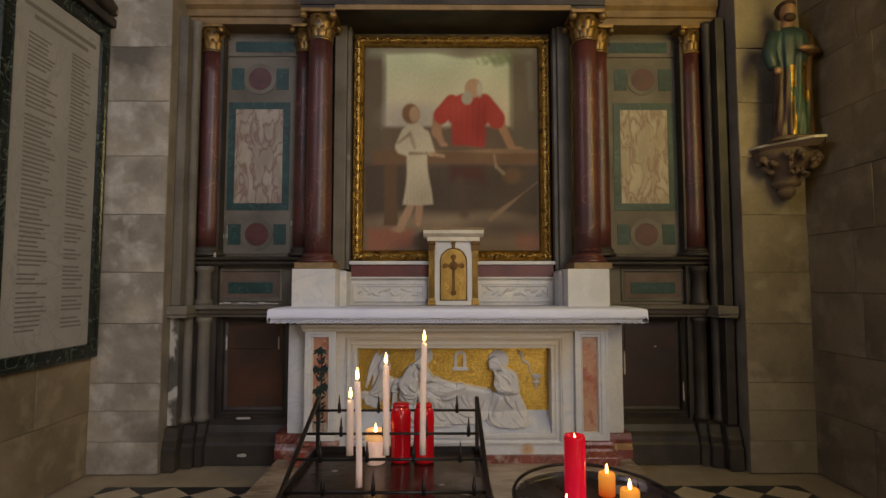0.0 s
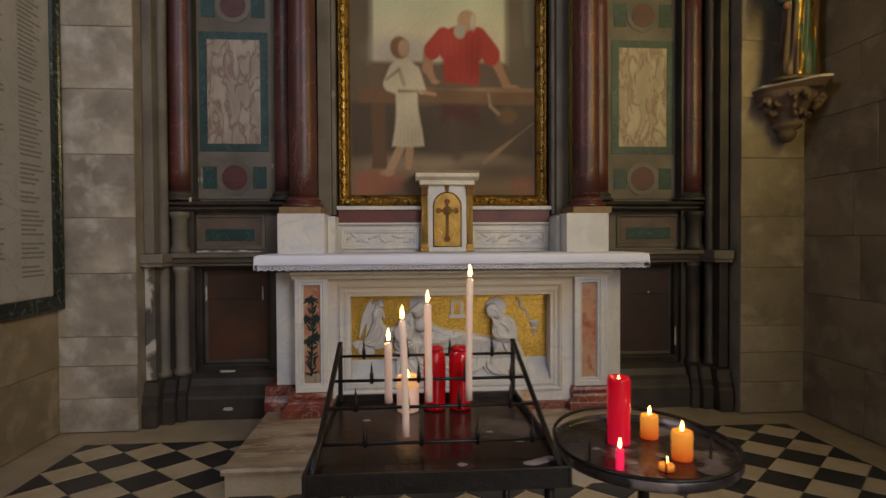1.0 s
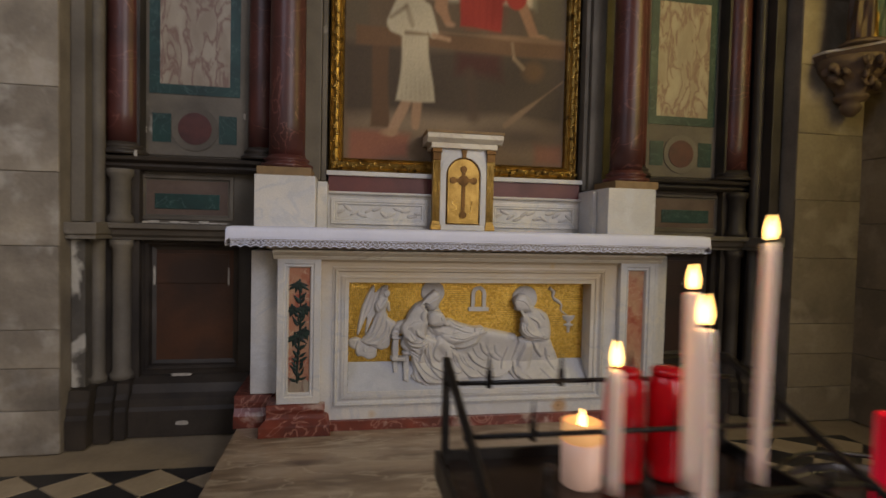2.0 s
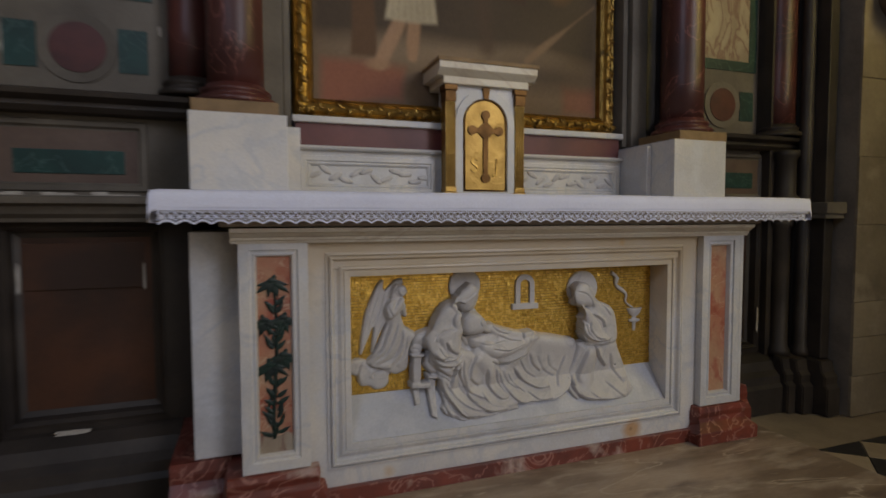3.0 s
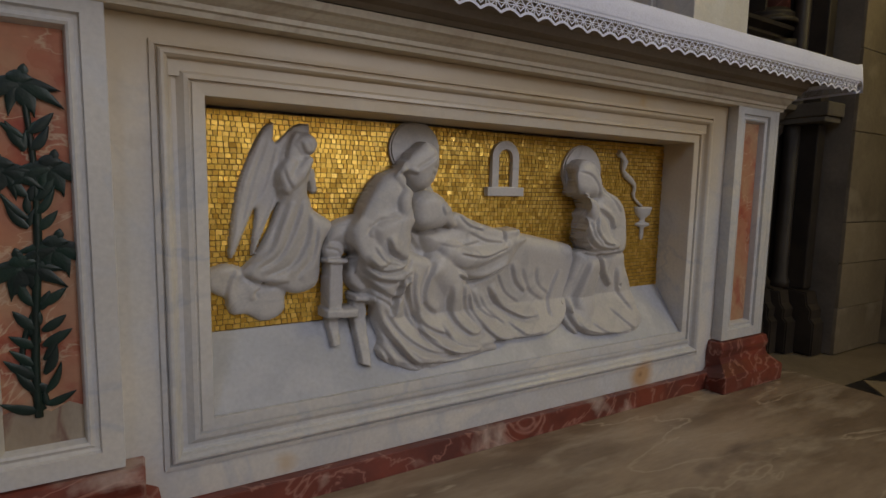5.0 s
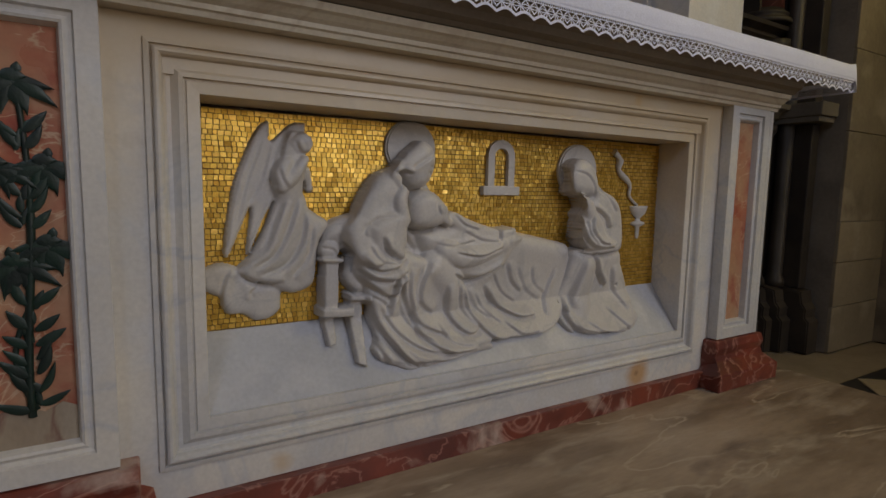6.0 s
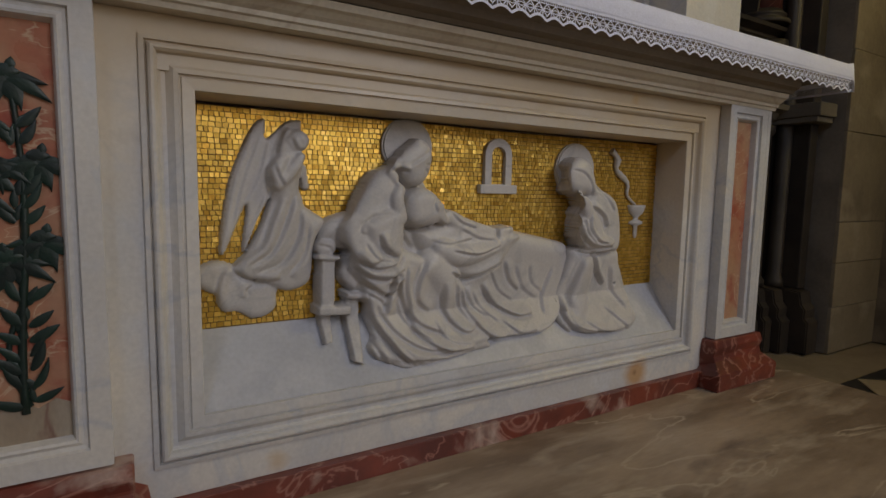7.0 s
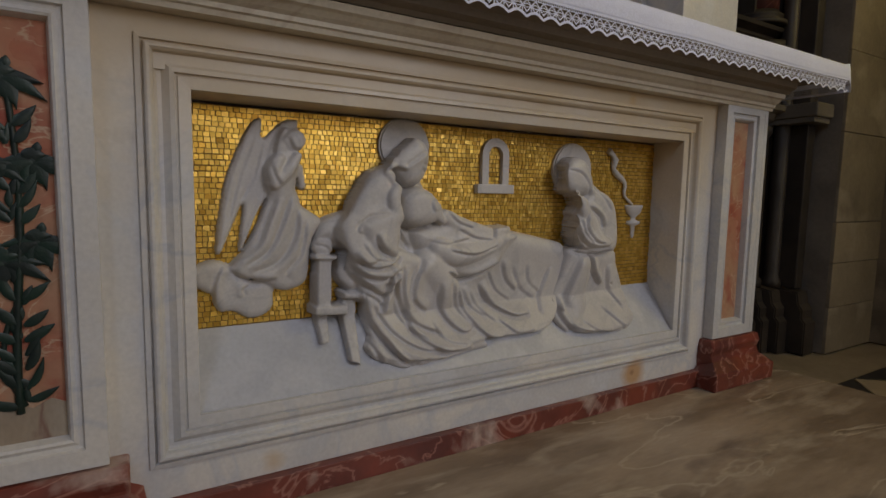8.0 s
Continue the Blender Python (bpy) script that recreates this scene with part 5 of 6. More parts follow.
    part("reveal", boxed(*X(1.78, 2.035), 4.135, PY + 0.08, 0.0, 3.31), DARKSTONE, piece)
    # string course, frieze, ledge, sunk panel, plinth
    bm = run(bmesh.new(), [(PY + 0.06, 1.445), (4.13, 1.445), (4.11, 1.462), (4.115, 1.478), (4.075, 1.492), (4.07, 1.508), (4.09, 1.516), (PY + 0.06, 1.518)], *X(1.125, 1.96))
    part("string_course", bm, DARKSTONE, piece, "dark stone string course")
    frieze = part("frieze", boxed(*X(1.125, 1.90), 4.20, PY + 0.08, 1.15, 1.446), GREYSTONE, piece)
    part("frieze_frame", frame_ring(bmesh.new(), *X(1.30, 1.80), 1.172, 1.430, [(0.0, 4.20), (0.004, 4.188), (0.022, 4.186), (0.030, 4.198), (0.034, 4.1985)]), GREYSTONE, frieze)
    part("red_inlay", boxed(*X(1.335, 1.765), 4.197, 4.22, 1.205, 1.395), FRIEZEBROWN, frieze)
    part("green_inlay", boxed(*X(1.378, 1.722), 4.193, 4.22, 1.236, 1.322, 0.002), GREEN, frieze, "worn green marble inlay")
    bm = run(bmesh.new(), [(PY + 0.06, 1.062), (4.10, 1.062), (4.095, 1.075), (4.07, 1.09), (4.055, 1.115), (4.02, 1.125), (4.015, 1.145), (4.03, 1.152), (PY + 0.06, 1.154)], *X(1.125, 1.915))
    box(bm, *X(1.90, 2.04), 3.90, PY, 1.066, 1.09, 0.004)
    box(bm, *X(1.89, 2.04), 3.885, PY, 1.09, 1.152, 0.008)
    part("ledge", bm, GREYSTONE, piece, "moulded grey stone ledge")
    part("sunk_panel", boxed(*X(1.16, 1.80), 4.225, PY + 0.08, 0.30, 1.062), BROWNPANEL if s < 0 else SHADEDPANEL, piece, "dark brown painted panel, chipped")
    part("panel_frame", frame_ring(bmesh.new(), *X(1.255, 1.77), 0.325, 1.055, [(-0.10, 4.19), (0.0, 4.17), (0.012, 4.165), (0.024, 4.18), (0.03, 4.215), (0.05, 4.224)]), DARKSTONE, piece)
    bm = run(bmesh.new(), [(PY + 0.06, 0.0), (4.03, 0.0), (4.03, 0.14), (4.045, 0.16), (4.05, 0.20), (4.08, 0.225), (4.10, 0.27), (4.15, 0.30), (PY + 0.06, 0.335)], *X(1.205, 1.93))
    part("plinth", bm, DARKSTONE, piece, "black moulded stone plinth")
    for xc, yf, w in ((1.99, 3.885, 0.050), (1.90, 3.96, 0.042), (1.83, 4.0, 0.032)):
        bm = run(bmesh.new(), [(4.1, 0.0), (yf, 0.0), (yf, 0.15), (yf + 0.018, 0.17), (yf + 0.016, 0.21), (yf + 0.035, 0.235), (yf + 0.045, 0.29), (4.1, 0.31)], s * xc - w, s * xc + w)
        bmesh.ops.bevel(bm, geom=[e for e in bm.edges if e.verts[0].co.x == e.verts[1].co.x], offset=0.006, segments=2, affect="EDGES")
        part("plinth_block", bm, DARKSTONE, piece)
    # pilaster strips beside the picture
    part("inner_pilaster", boxed(*X(0.815, 0.905), 4.10, PY + 0.08, 1.42, 3.31, 0.004), GREYSTONE, piece)
    part("inner_pilaster", boxed(*X(0.785, 0.812), 4.13, PY + 0.08, 1.42, 3.31, 0.003), GREYSTONE, piece)
    part("bay_backing", boxed(*X(0.78, 1.16), PY - 0.03, PY + 0.08, 1.148, 3.31), DARKSTONE, piece)
    # entablature over the side bay
    bm = run(bmesh.new(), [(PY + 0.08, 3.31), (4.08, 3.31), (4.08, 3.36), (4.06, 3.365), (4.06, 3.415), (4.03, 3.44), (4.03, 3.50), (4.05, 3.51), (4.05, 3.75), (3.95, 3.83), (3.95, 3.88), (PY + 0.08, 3.88)], *X(1.115, 2.04))
    part("entablature", bm, OCHRE, piece, "dull gilded moulded beam")

part("backing", boxed(-0.80, 0.80, PY + 0.002, PY + 0.08, 1.148, 3.31), GREYSTONE, piece)
bm = run(bmesh.new(), [(PY + 0.08, 3.312), (3.86, 3.312), (3.852, 3.320), (3.852, 3.340), (3.84, 3.344), (3.84, 3.42), (3.80, 3.45), (3.80, 3.75), (3.70, 3.84), (3.70, 3.89), (PY + 0.08, 3.89)], -1.112, 1.112)
part("entablature", bm, DARKSTONE, piece, "dark moulded beam over the picture")
part("beam_edge", boxed(-0.86, 0.86, 3.838, 3.852, 3.302, 3.3395, 0.003), OCHRE, piece, "pale gilded beam edge")
# gradine with two sunk carved fields, red band and white fillet
gr = bmesh.new()
box(gr, -0.768, 0.768, 4.12, PY, 1.148, 1.345)
for x0, x1 in ((-0.755, -0.190), (0.190, 0.755)):
    frame_ring(gr, x0, x1, 1.172, 1.325, [(0.0, 4.1195), (0.003, 4.106), (0.020, 4.106), (0.026, 4.112), (0.032, 4.110), (0.040, 4.117)])
run(gr, [(PY, 1.3455), (4.098, 1.3455), (4.092, 1.352), (4.100, 1.362), (PY, 1.363)], -0.768, 0.768)
part("gradine", gr, MARBLE, piece, "white marble shelf with carved fields")
rng = random.Random(8)
for x0 in (-0.70, 0.24):
    for i in range(12):
        a = rng.uniform(-40, 40)
        leafy = bmesh.new()
        bmesh.ops.create_uvsphere(leafy, u_segments=10, v_segments=6, radius=1.0, matrix=Matrix.LocRotScale((x0 + 0.46 * i / 11, 4.1175, 1.248 + 0.022 * math.sin(i * 1.7)), Euler((0, radians(a), 0)), (0.032, 0.0045, 0.011)))
        part("carved_leaf", leafy, CARVED, piece, smooth=True)
part("red_band", boxed(-0.770, 0.770, 4.135, PY, 1.363, 1.455), REDBAND, piece, "dark red marble band")
part("white_fillet", boxed(-0.782, 0.782, 4.115, PY, 1.455, 1.482, 0.005), MARBLE, piece)


# loose board, chipped paint and lime crust on the side bays
def ragged(name, x0, x1, z0, z1, y, mat, seed, label=""):
    """A thin patch with an uneven outline."""
    r_ = random.Random(seed)
    w, h_ = x1 - x0, z1 - z0
    n = 18
    pts = []
    for k in range(n):
        a = 2 * math.pi * k / n
        f = r_.uniform(0.72, 1.0)
        pts.append(((x0 + x1) / 2 + f * w / 2 * max(-1, min(1, 1.25 * math.cos(a))), (z0 + z1) / 2 + f * h_ / 2 * max(-1, min(1, 1.25 * math.sin(a)))))
    return part(name, plate(bmesh.new(), pts, y, y + 0.004), mat, piece, label)


for s in (-1, 1):
    part("loose_board", boxed(min(s * 1.33, s * 1.715), max(s * 1.33, s * 1.715), 4.216, 4.2245, 0.815, 0.985, 0.002), BROWNPANEL if s < 0 else SHADEDPANEL, piece, "scuffed brown board")
CHIP = material("bare_plaster_chip", (0.56, 0.52, 0.45), (0.42, 0.38, 0.32), 30, 0.9, bump=0.3)
for k, (x0, x1, z0, z1, y) in enumerate(((-1.735, -1.722, 0.80, 0.92, 4.213), (-1.335, -1.325, 0.80, 0.91, 4.213), (-1.800, -1.788, 0.355, 0.42, 4.160), (-1.62, -1.50, 0.300, 0.318, 4.135), (-1.56, -1.49, 0.060, 0.085, 4.0265),
                                          (1.555, 1.572, 0.822, 0.836, 4.213), (1.742, 1.755, 0.42, 0.57, 4.160), (1.30, 1.312, 0.62, 0.80, 4.160), (-1.788, -1.770, 1.50, 1.545, 4.075), (-1.795, -1.775, 1.66, 1.70, 4.226), (-1.26, -1.245, 1.76, 1.80, 4.226))):
    ragged("paint_chip", x0, x1, z0, z1, y, CHIP, 50 + k)
for k in range(9):
    x = -1.80 + 0.052 * k
    ragged("lime_crust", x, x + 0.06, 1.154, 1.166 + 0.008 * math.sin(2.3 * k), 4.178, CHIP, 80 + k)

# ---- picture in its gilded frame ----
pic = thing("picture", (0, 4.2, 1.484), "oil painting of a red-robed and a white-robed shape, gilded frame", "painting")
FX0, FX1, FZ0, FZ1 = -0.772, 0.762, 1.486, 3.262
fr = frame_ring(bmesh.new(), FX0, FX1, FZ0, FZ1, [(0.0, PY), (0.0, 4.178), (0.008, 4.166), (0.016, 4.172), (0.024, 4.160), (0.036, 4.152), (0.050, 4.158), (0.058, 4.170), (0.064, 4.166), (0.070, 4.172), (0.076, 4.178), (0.080, 4.205), (0.084, 4.21)])
part("frame", fr, GOLD, pic, "carved and gilded wooden frame")
orn = bmesh.new()
rng = random.Random(21)


def sprig(x, z, turn):
    for k in range(3):
        a = radians(turn + (k - 1) * 42 + rng.uniform(-14, 14))
        bmesh.ops.create_icosphere(orn, subdivisions=1, radius=1.0, matrix=Matrix.LocRotScale((x + 0.011 * math.cos(a), 4.154, z + 0.011 * math.sin(a)), Euler((0, -a, 0)), (0.017, 0.007, 0.0065)))


d = 0.036
for i in range(46):
    t = (i + 0.5) / 46
    sprig(FX0 + d, FZ0 + (FZ1 - FZ0) * t, 90 + 50 * (-1) ** i)
    sprig(FX1 - d, FZ0 + (FZ1 - FZ0) * t, 90 + 50 * (-1) ** i)
for i in range(38):
    t = (i + 0.5) / 38
    sprig(FX0 + (FX1 - FX0) * t, FZ0 + d, 50 * (-1) ** i)
    sprig(FX0 + (FX1 - FX0) * t, FZ1 - d, 50 * (-1) ** i)
part("leaf_ornament", orn, GOLD, pic, "gilded leaf ornament", smooth=True)

# the painting: soft flat shapes of paint
NU, NV = 180, 206
u, v = np.meshgrid(np.linspace(0, 1, NU), np.linspace(0, 1, NV))
rs = np.random.RandomState(5)


def cloudy(n, amp):
    """Smooth random field from a few waves."""
    f = np.zeros(u.shape)
    for _ in range(n):
        a, b_, p = rs.uniform(-22, 22), rs.uniform(-22, 22), rs.uniform(0, 6.3)
        f += np.sin(a * u + b_ * v + p) / n ** 0.5
    return amp * f


wob = cloudy(10, 0.006)


def soft(d, w=0.012):
    return np.clip(0.5 - (d + wob) / w, 0, 1)


def rect(u0, u1, v0, v1):
    return np.maximum(np.maximum(u0 - u, u - u1), np.maximum(v0 - v, v - v1))


def oval(cu, cv, ru, rv, turn=0.0):
    c, s_ = math.cos(radians(turn)), math.sin(radians(turn))
    a, b_ = (u - cu) * c + (v - cv) * s_ * 1.13, -(u - cu) * s_ + (v - cv) * c
    return (np.hypot(a / ru, b_ / rv) - 1) * min(ru, rv)


def stroke(u0, v0, u1, v1, r):
    t = np.clip(((u - u0) * (u1 - u0) + (v - v0) * (v1 - v0)) / ((u1 - u0) ** 2 + (v1 - v0) ** 2), 0, 1)
    return np.hypot(u - u0 - t * (u1 - u0), v - v0 - t * (v1 - v0)) - r


img = np.ones((NV, NU, 3)) * np.array((0.105, 0.078, 0.050))
img *= (0.85 + 0.3 * v)[..., None]


def paint(mask, colour):
    global img
    c = np.array(colour)
    img = img * (1 - mask[..., None]) + c * mask[..., None]


paint(soft(rect(0.02, 0.98, 0.0, 0.04), 0.06), (0.19, 0.18, 0.125))
paint(soft(rect(0.105, 0.86, 0.02, 0.405), 0.02), (0.21, 0.19, 0.13))
skyc = np.array((0.37, 0.415, 0.27)) * (1 - v[..., None] / 0.40) + np.array((0.40, 0.32, 0.225)) * (v[..., None] / 0.40)
mk = soft(rect(0.128, 0.835, 0.038, 0.39), 0.016)[..., None]
img = img * (1 - mk) + np.clip(skyc, 0, 1) * mk
paint(soft(oval(0.30, 0.35, 0.20, 0.075), 0.05) * 0.7, (0.29, 0.265, 0.23))
for k in range(16):
    paint(soft(oval(0.62 + 0.016 * k, 0.035 + 0.018 * (k % 3), 0.020, 0.012, 30 * k), 0.02) * 0.7, (0.13, 0.15, 0.07))
paint(soft(rect(0.845, 0.99, 0.02, 0.51), 0.05) * 0.8, (0.105, 0.085, 0.056))
paint(soft(stroke(0.95, 0.08, 0.96, 0.30, 0.014), 0.03) * 0.4, (0.16, 0.16, 0.12))
paint(soft(rect(0.0, 0.105, 0.10, 0.52), 0.05) * 0.7, (0.10, 0.078, 0.05))
paint(soft(rect(0.105, 0.845, 0.40, 0.52), 0.02), (0.115, 0.080, 0.050))
paint(soft(rect(0.0, 1.0, 0.58, 0.86), 0.03), (0.066, 0.048, 0.033))
paint(soft(rect(0.0, 1.0, 0.84, 1.0), 0.06), (0.15, 0.105, 0.067))
paint(soft(oval(0.45, 0.855, 0.30, 0.035), 0.05) * 0.8, (0.20, 0.15, 0.10))
paint(soft(rect(0.03, 0.29, 0.90, 1.0), 0.03) * 0.7, (0.24, 0.085, 0.052))
paint(soft(rect(0.86, 1.0, 0.91, 1.0), 0.03) * 0.6, (0.20, 0.075, 0.046))
paint(soft(oval(0.82, 0.89, 0.20, 0.035), 0.06) * 0.8, (0.055, 0.040, 0.030))
# red robe, head and arms as plain shapes
paint(soft(rect(0.49, 0.69, 0.58, 0.665), 0.05) * 0.8, (0.070, 0.024, 0.018))
paint(soft(stroke(0.55, 0.66, 0.57, 0.82, 0.028), 0.03) * 0.7, (0.075, 0.050, 0.034))
paint(soft(rect(0.68, 0.80, 0.40, 0.51), 0.03) * 0.8, (0.085, 0.060, 0.040))
paint(soft(stroke(0.422, 0.335, 0.418, 0.42, 0.026)), (0.25, 0.145, 0.085))
paint(soft(stroke(0.418, 0.42, 0.448, 0.475, 0.020)), (0.27, 0.155, 0.090))
paint(soft(oval(0.462, 0.483, 0.030, 0.016)), (0.30, 0.18, 0.11))
paint(soft(stroke(0.785, 0.38, 0.845, 0.495, 0.019)), (0.25, 0.14, 0.08))
paint(soft(oval(0.875, 0.508, 0.034, 0.013)), (0.29, 0.17, 0.10))
red = np.minimum.reduce([oval(0.595, 0.320, 0.130, 0.095), rect(0.495, 0.69, 0.31, 0.495), stroke(0.50, 0.275, 0.445, 0.335, 0.046), stroke(0.69, 0.275, 0.760, 0.355, 0.044)])
paint(soft(red), (0.27, 0.038, 0.025))
for k in range(7):
    paint(soft(stroke(0.49 + 0.034 * k, 0.27, 0.50 + 0.030 * k, 0.48, 0.005), 0.02) * 0.40, (0.17, 0.020, 0.014))
paint(soft(oval(0.53, 0.30, 0.06, 0.05), 0.06) * 0.4, (0.33, 0.060, 0.038))
paint(soft(oval(0.66, 0.42, 0.035, 0.08), 0.06) * 0.5, (0.15, 0.020, 0.014))
paint(soft(oval(0.625, 0.198, 0.052, 0.050)), (0.30, 0.19, 0.11))
paint(soft(oval(0.662, 0.205, 0.015, 0.034)), (0.32, 0.29, 0.22))
paint(soft(oval(0.590, 0.250, 0.032, 0.034)), (0.26, 0.23, 0.175))
# bench with its legs
paint(soft(rect(0.12, 0.19, 0.575, 0.875)), (0.100, 0.058, 0.032))
paint(soft(rect(0.05, 1.0, 0.515, 0.580)), (0.130, 0.075, 0.040))
paint(soft(rect(0.38, 1.0, 0.507, 0.524)), (0.185, 0.115, 0.066))
paint(soft(oval(0.55, 0.495, 0.065, 0.014)), (0.16, 0.072, 0.040))
paint(soft(oval(0.85, 0.635, 0.045, 0.035), 0.03) * 0.7, (0.14, 0.080, 0.036))
paint(soft(stroke(0.72, 0.85, 0.99, 0.668, 0.003), 0.010), (0.17, 0.115, 0.072))
paint(soft(stroke(0.745, 0.535, 0.755, 0.590, 0.004), 0.012) * 0.8, (0.25, 0.18, 0.11))
paint(soft(stroke(0.755, 0.590, 0.80, 0.625, 0.004), 0.012) * 0.8, (0.25, 0.18, 0.11))
# white robe
paint(soft(stroke(0.272, 0.775, 0.208, 0.895, 0.016)), (0.29, 0.185, 0.115))
paint(soft(stroke(0.318, 0.775, 0.312, 0.870, 0.016)), (0.28, 0.175, 0.105))
paint(soft(oval(0.205, 0.900, 0.026, 0.010)), (0.28, 0.175, 0.105))
skirt = np.maximum(np.maximum(0.525 - v, v - 0.775), np.abs(u - 0.305 - 0.02 * (v - 0.53)) - 0.058 - 0.105 * (v - 0.525))
robe = np.minimum.reduce([oval(0.282, 0.450, 0.070, 0.072), rect(0.240, 0.360, 0.45, 0.54), stroke(0.240, 0.43, 0.208, 0.495, 0.028), stroke(0.208, 0.505, 0.275, 0.525, 0.022), stroke(0.345, 0.44, 0.385, 0.52, 0.024), skirt])
paint(soft(robe), (0.38, 0.33, 0.235))
for k in range(7):
    paint(soft(stroke(0.262 + 0.014 * k, 0.54, 0.246 + 0.021 * k, 0.765, 0.003), 0.014) * 0.45, (0.25, 0.205, 0.140))
paint(soft(stroke(0.195, 0.475, 0.262, 0.430, 0.004), 0.012) * 0.7, (0.16, 0.12, 0.075))
paint(soft(stroke(0.262, 0.430, 0.290, 0.500, 0.004), 0.012) * 0.6, (0.20, 0.15, 0.095))
paint(soft(stroke(0.262, 0.528, 0.365, 0.528, 0.006), 0.010), (0.19, 0.14, 0.085))
paint(soft(stroke(0.385, 0.530, 0.455, 0.540, 0.014)), (0.30, 0.19, 0.115))
paint(soft(oval(0.268, 0.328, 0.052, 0.052)), (0.15, 0.080, 0.040))
paint(soft(oval(0.288, 0.330, 0.032, 0.042)), (0.31, 0.20, 0.125))
img *= (1 + cloudy(14, 0.07) + rs.normal(0, 0.035, u.shape))[..., None]
img = np.clip(0.30 * (img / 0.30) ** 1.05 * 1.32, 0.004, 1)
PX0, PX1, PZ0, PZ1 = -0.690, 0.680, 1.568, 3.180
co = np.stack([PX0 + u * (PX1 - PX0), np.full(u.shape, 4.206), PZ1 - v * (PZ1 - PZ0)], -1).reshape(-1, 3)
idx = np.arange(NU * NV).reshape(NV, NU)
quads = np.stack([idx[1:, :-1], idx[1:, 1:], idx[:-1, 1:], idx[:-1, :-1]], -1).reshape(-1, 4)
me = bpy.data.meshes.new("canvas")
me.from_pydata(co.tolist(), [], quads.tolist())
att = me.color_attributes.new("paint", "FLOAT_COLOR", "POINT")
att.data.foreach_set("color", np.concatenate([img.reshape(-1, 3), np.ones((NU * NV, 1))], 1).astype(np.float32).ravel())
OIL = bpy.data.materials.new("oil_paint")
OIL.use_nodes = True
nt = OIL.node_tree
an = nt.nodes.new("ShaderNodeAttribute")
an.attribute_name = "paint"
b = nt.nodes["Principled BSDF"]
nt.links.new(an.outputs["Color"], b.inputs["Base Color"])
b.inputs["Roughness"].default_value = 0.6
b.inputs["Specular IOR Level"].default_value = 0.2
nz, bp = nt.nodes.new("ShaderNodeTexNoise"), nt.nodes.new("ShaderNodeBump")
nz.inputs["Scale"].default_value = 220
bp.inputs["Strength"].default_value, bp.inputs["Distance"].default_value = 0.15, 0.003
nt.links.new(nz.outputs["Fac"], bp.inputs["Height"])
nt.links.new(bp.outputs[0], b.inputs["Normal"])
me.materials.append(OIL)
canvas = new("canvas", me)
canvas.parent, canvas.location = pic, -world_base(pic)
canvas["label"] = "oil canvas with a workbench, window and two robed shapes"
part("stretcher", boxed(-0.70, 0.69, 4.208, PY, 1.56, 3.19), OCHRE, pic)

# ---- tabernacle ----
TY, TC = 4.028, 0.005
tab = thing("tabernacle", (TC, 4.12, 1.152), "small white marble tabernacle with a gilt arched door", "tabernacle")
bm = boxed(TC - 0.150, TC + 0.150, TY + 0.006, 4.20, 1.152, 1.63, 0.003)
part("body", bm, MARBLE, tab)
part("base", boxed(TC - 0.155, TC + 0.155, TY - 0.012, 4.20, 1.152, 1.178, 0.003), MARBLE, tab)
bm = boxed(TC - 0.195, TC + 0.195, TY - 0.020, 4.20, 1.625, 1.656, 0.003)
run(bm, [(4.20, 1.656), (TY - 0.022, 1.656), (TY - 0.045, 1.675), (TY - 0.050, 1.680), (TY - 0.050, 1.706), (4.20, 1.706)], TC - 0.222, TC + 0.222)
part("cap", bm, MARBLE_STAINED, tab, "moulded white marble cap")
part("cap_edge", boxed(TC - 0.228, TC + 0.228, TY - 0.056, 4.20, 1.7065, 1.722, 0.002), OCHRE, tab, "tarnished gilt edge")
for s in (-1, 1):
    xc = TC + s * 0.160
    bm = boxed(xc - 0.021, xc + 0.021, TY - 0.006, TY + 0.05, 1.20, 1.555)
    for k in range(5):
        tube(bm, [(xc - 0.016 + 0.008 * k, TY - 0.006, 1.205), (xc - 0.016 + 0.008 * k, TY - 0.006, 1.552)], 0.003, 6)
    box(bm, xc - 0.030, xc + 0.030, TY - 0.014, TY + 0.05, 1.152, 1.182, 0.003)
    box(bm, xc - 0.025, xc + 0.025, TY - 0.010, TY + 0.05, 1.182, 1.20, 0.003)
    part("pilaster", bm, GILTDOOR, tab, "fluted gilt pilaster")
    cap_ = boxed(xc - 0.024, xc + 0.024, TY - 0.012, TY + 0.05, 1.555, 1.60, 0.003)
    box(cap_, xc - 0.029, xc + 0.029, TY - 0.016, TY + 0.05, 1.60, 1.6245, 0.003)
    part("pilaster_capital", cap_, BRONZE, tab)
arch_bm = bmesh.new()
o, i_ = arch(TC, 1.178, 1.612, 0.136, 20), arch(TC, 1.183, 1.578, 0.104, 20)
a, c = [arch_bm.verts.new((x, TY - 0.003, z)) for x, z in o], [arch_bm.verts.new((x, TY - 0.003, z)) for x, z in i_]
c2 = [arch_bm.verts.new((x, TY + 0.012, z)) for x, z in i_]
o2 = [arch_bm.verts.new((x, TY + 0.012, z)) for x, z in o]
n = len(a)
for k in range(n):
    arch_bm.faces.new((a[k], a[(k + 1) % n], c[(k + 1) % n], c[k]))
    arch_bm.faces.new((c[k], c[(k + 1) % n], c2[(k + 1) % n], c2[k]))
    arch_bm.faces.new((a[k], a[(k + 1) % n], o2[(k + 1) % n], o2[k]))
bmesh.ops.recalc_face_normals(arch_bm, faces=arch_bm.faces[:])
part("door_arch", arch_bm, MARBLE, tab)
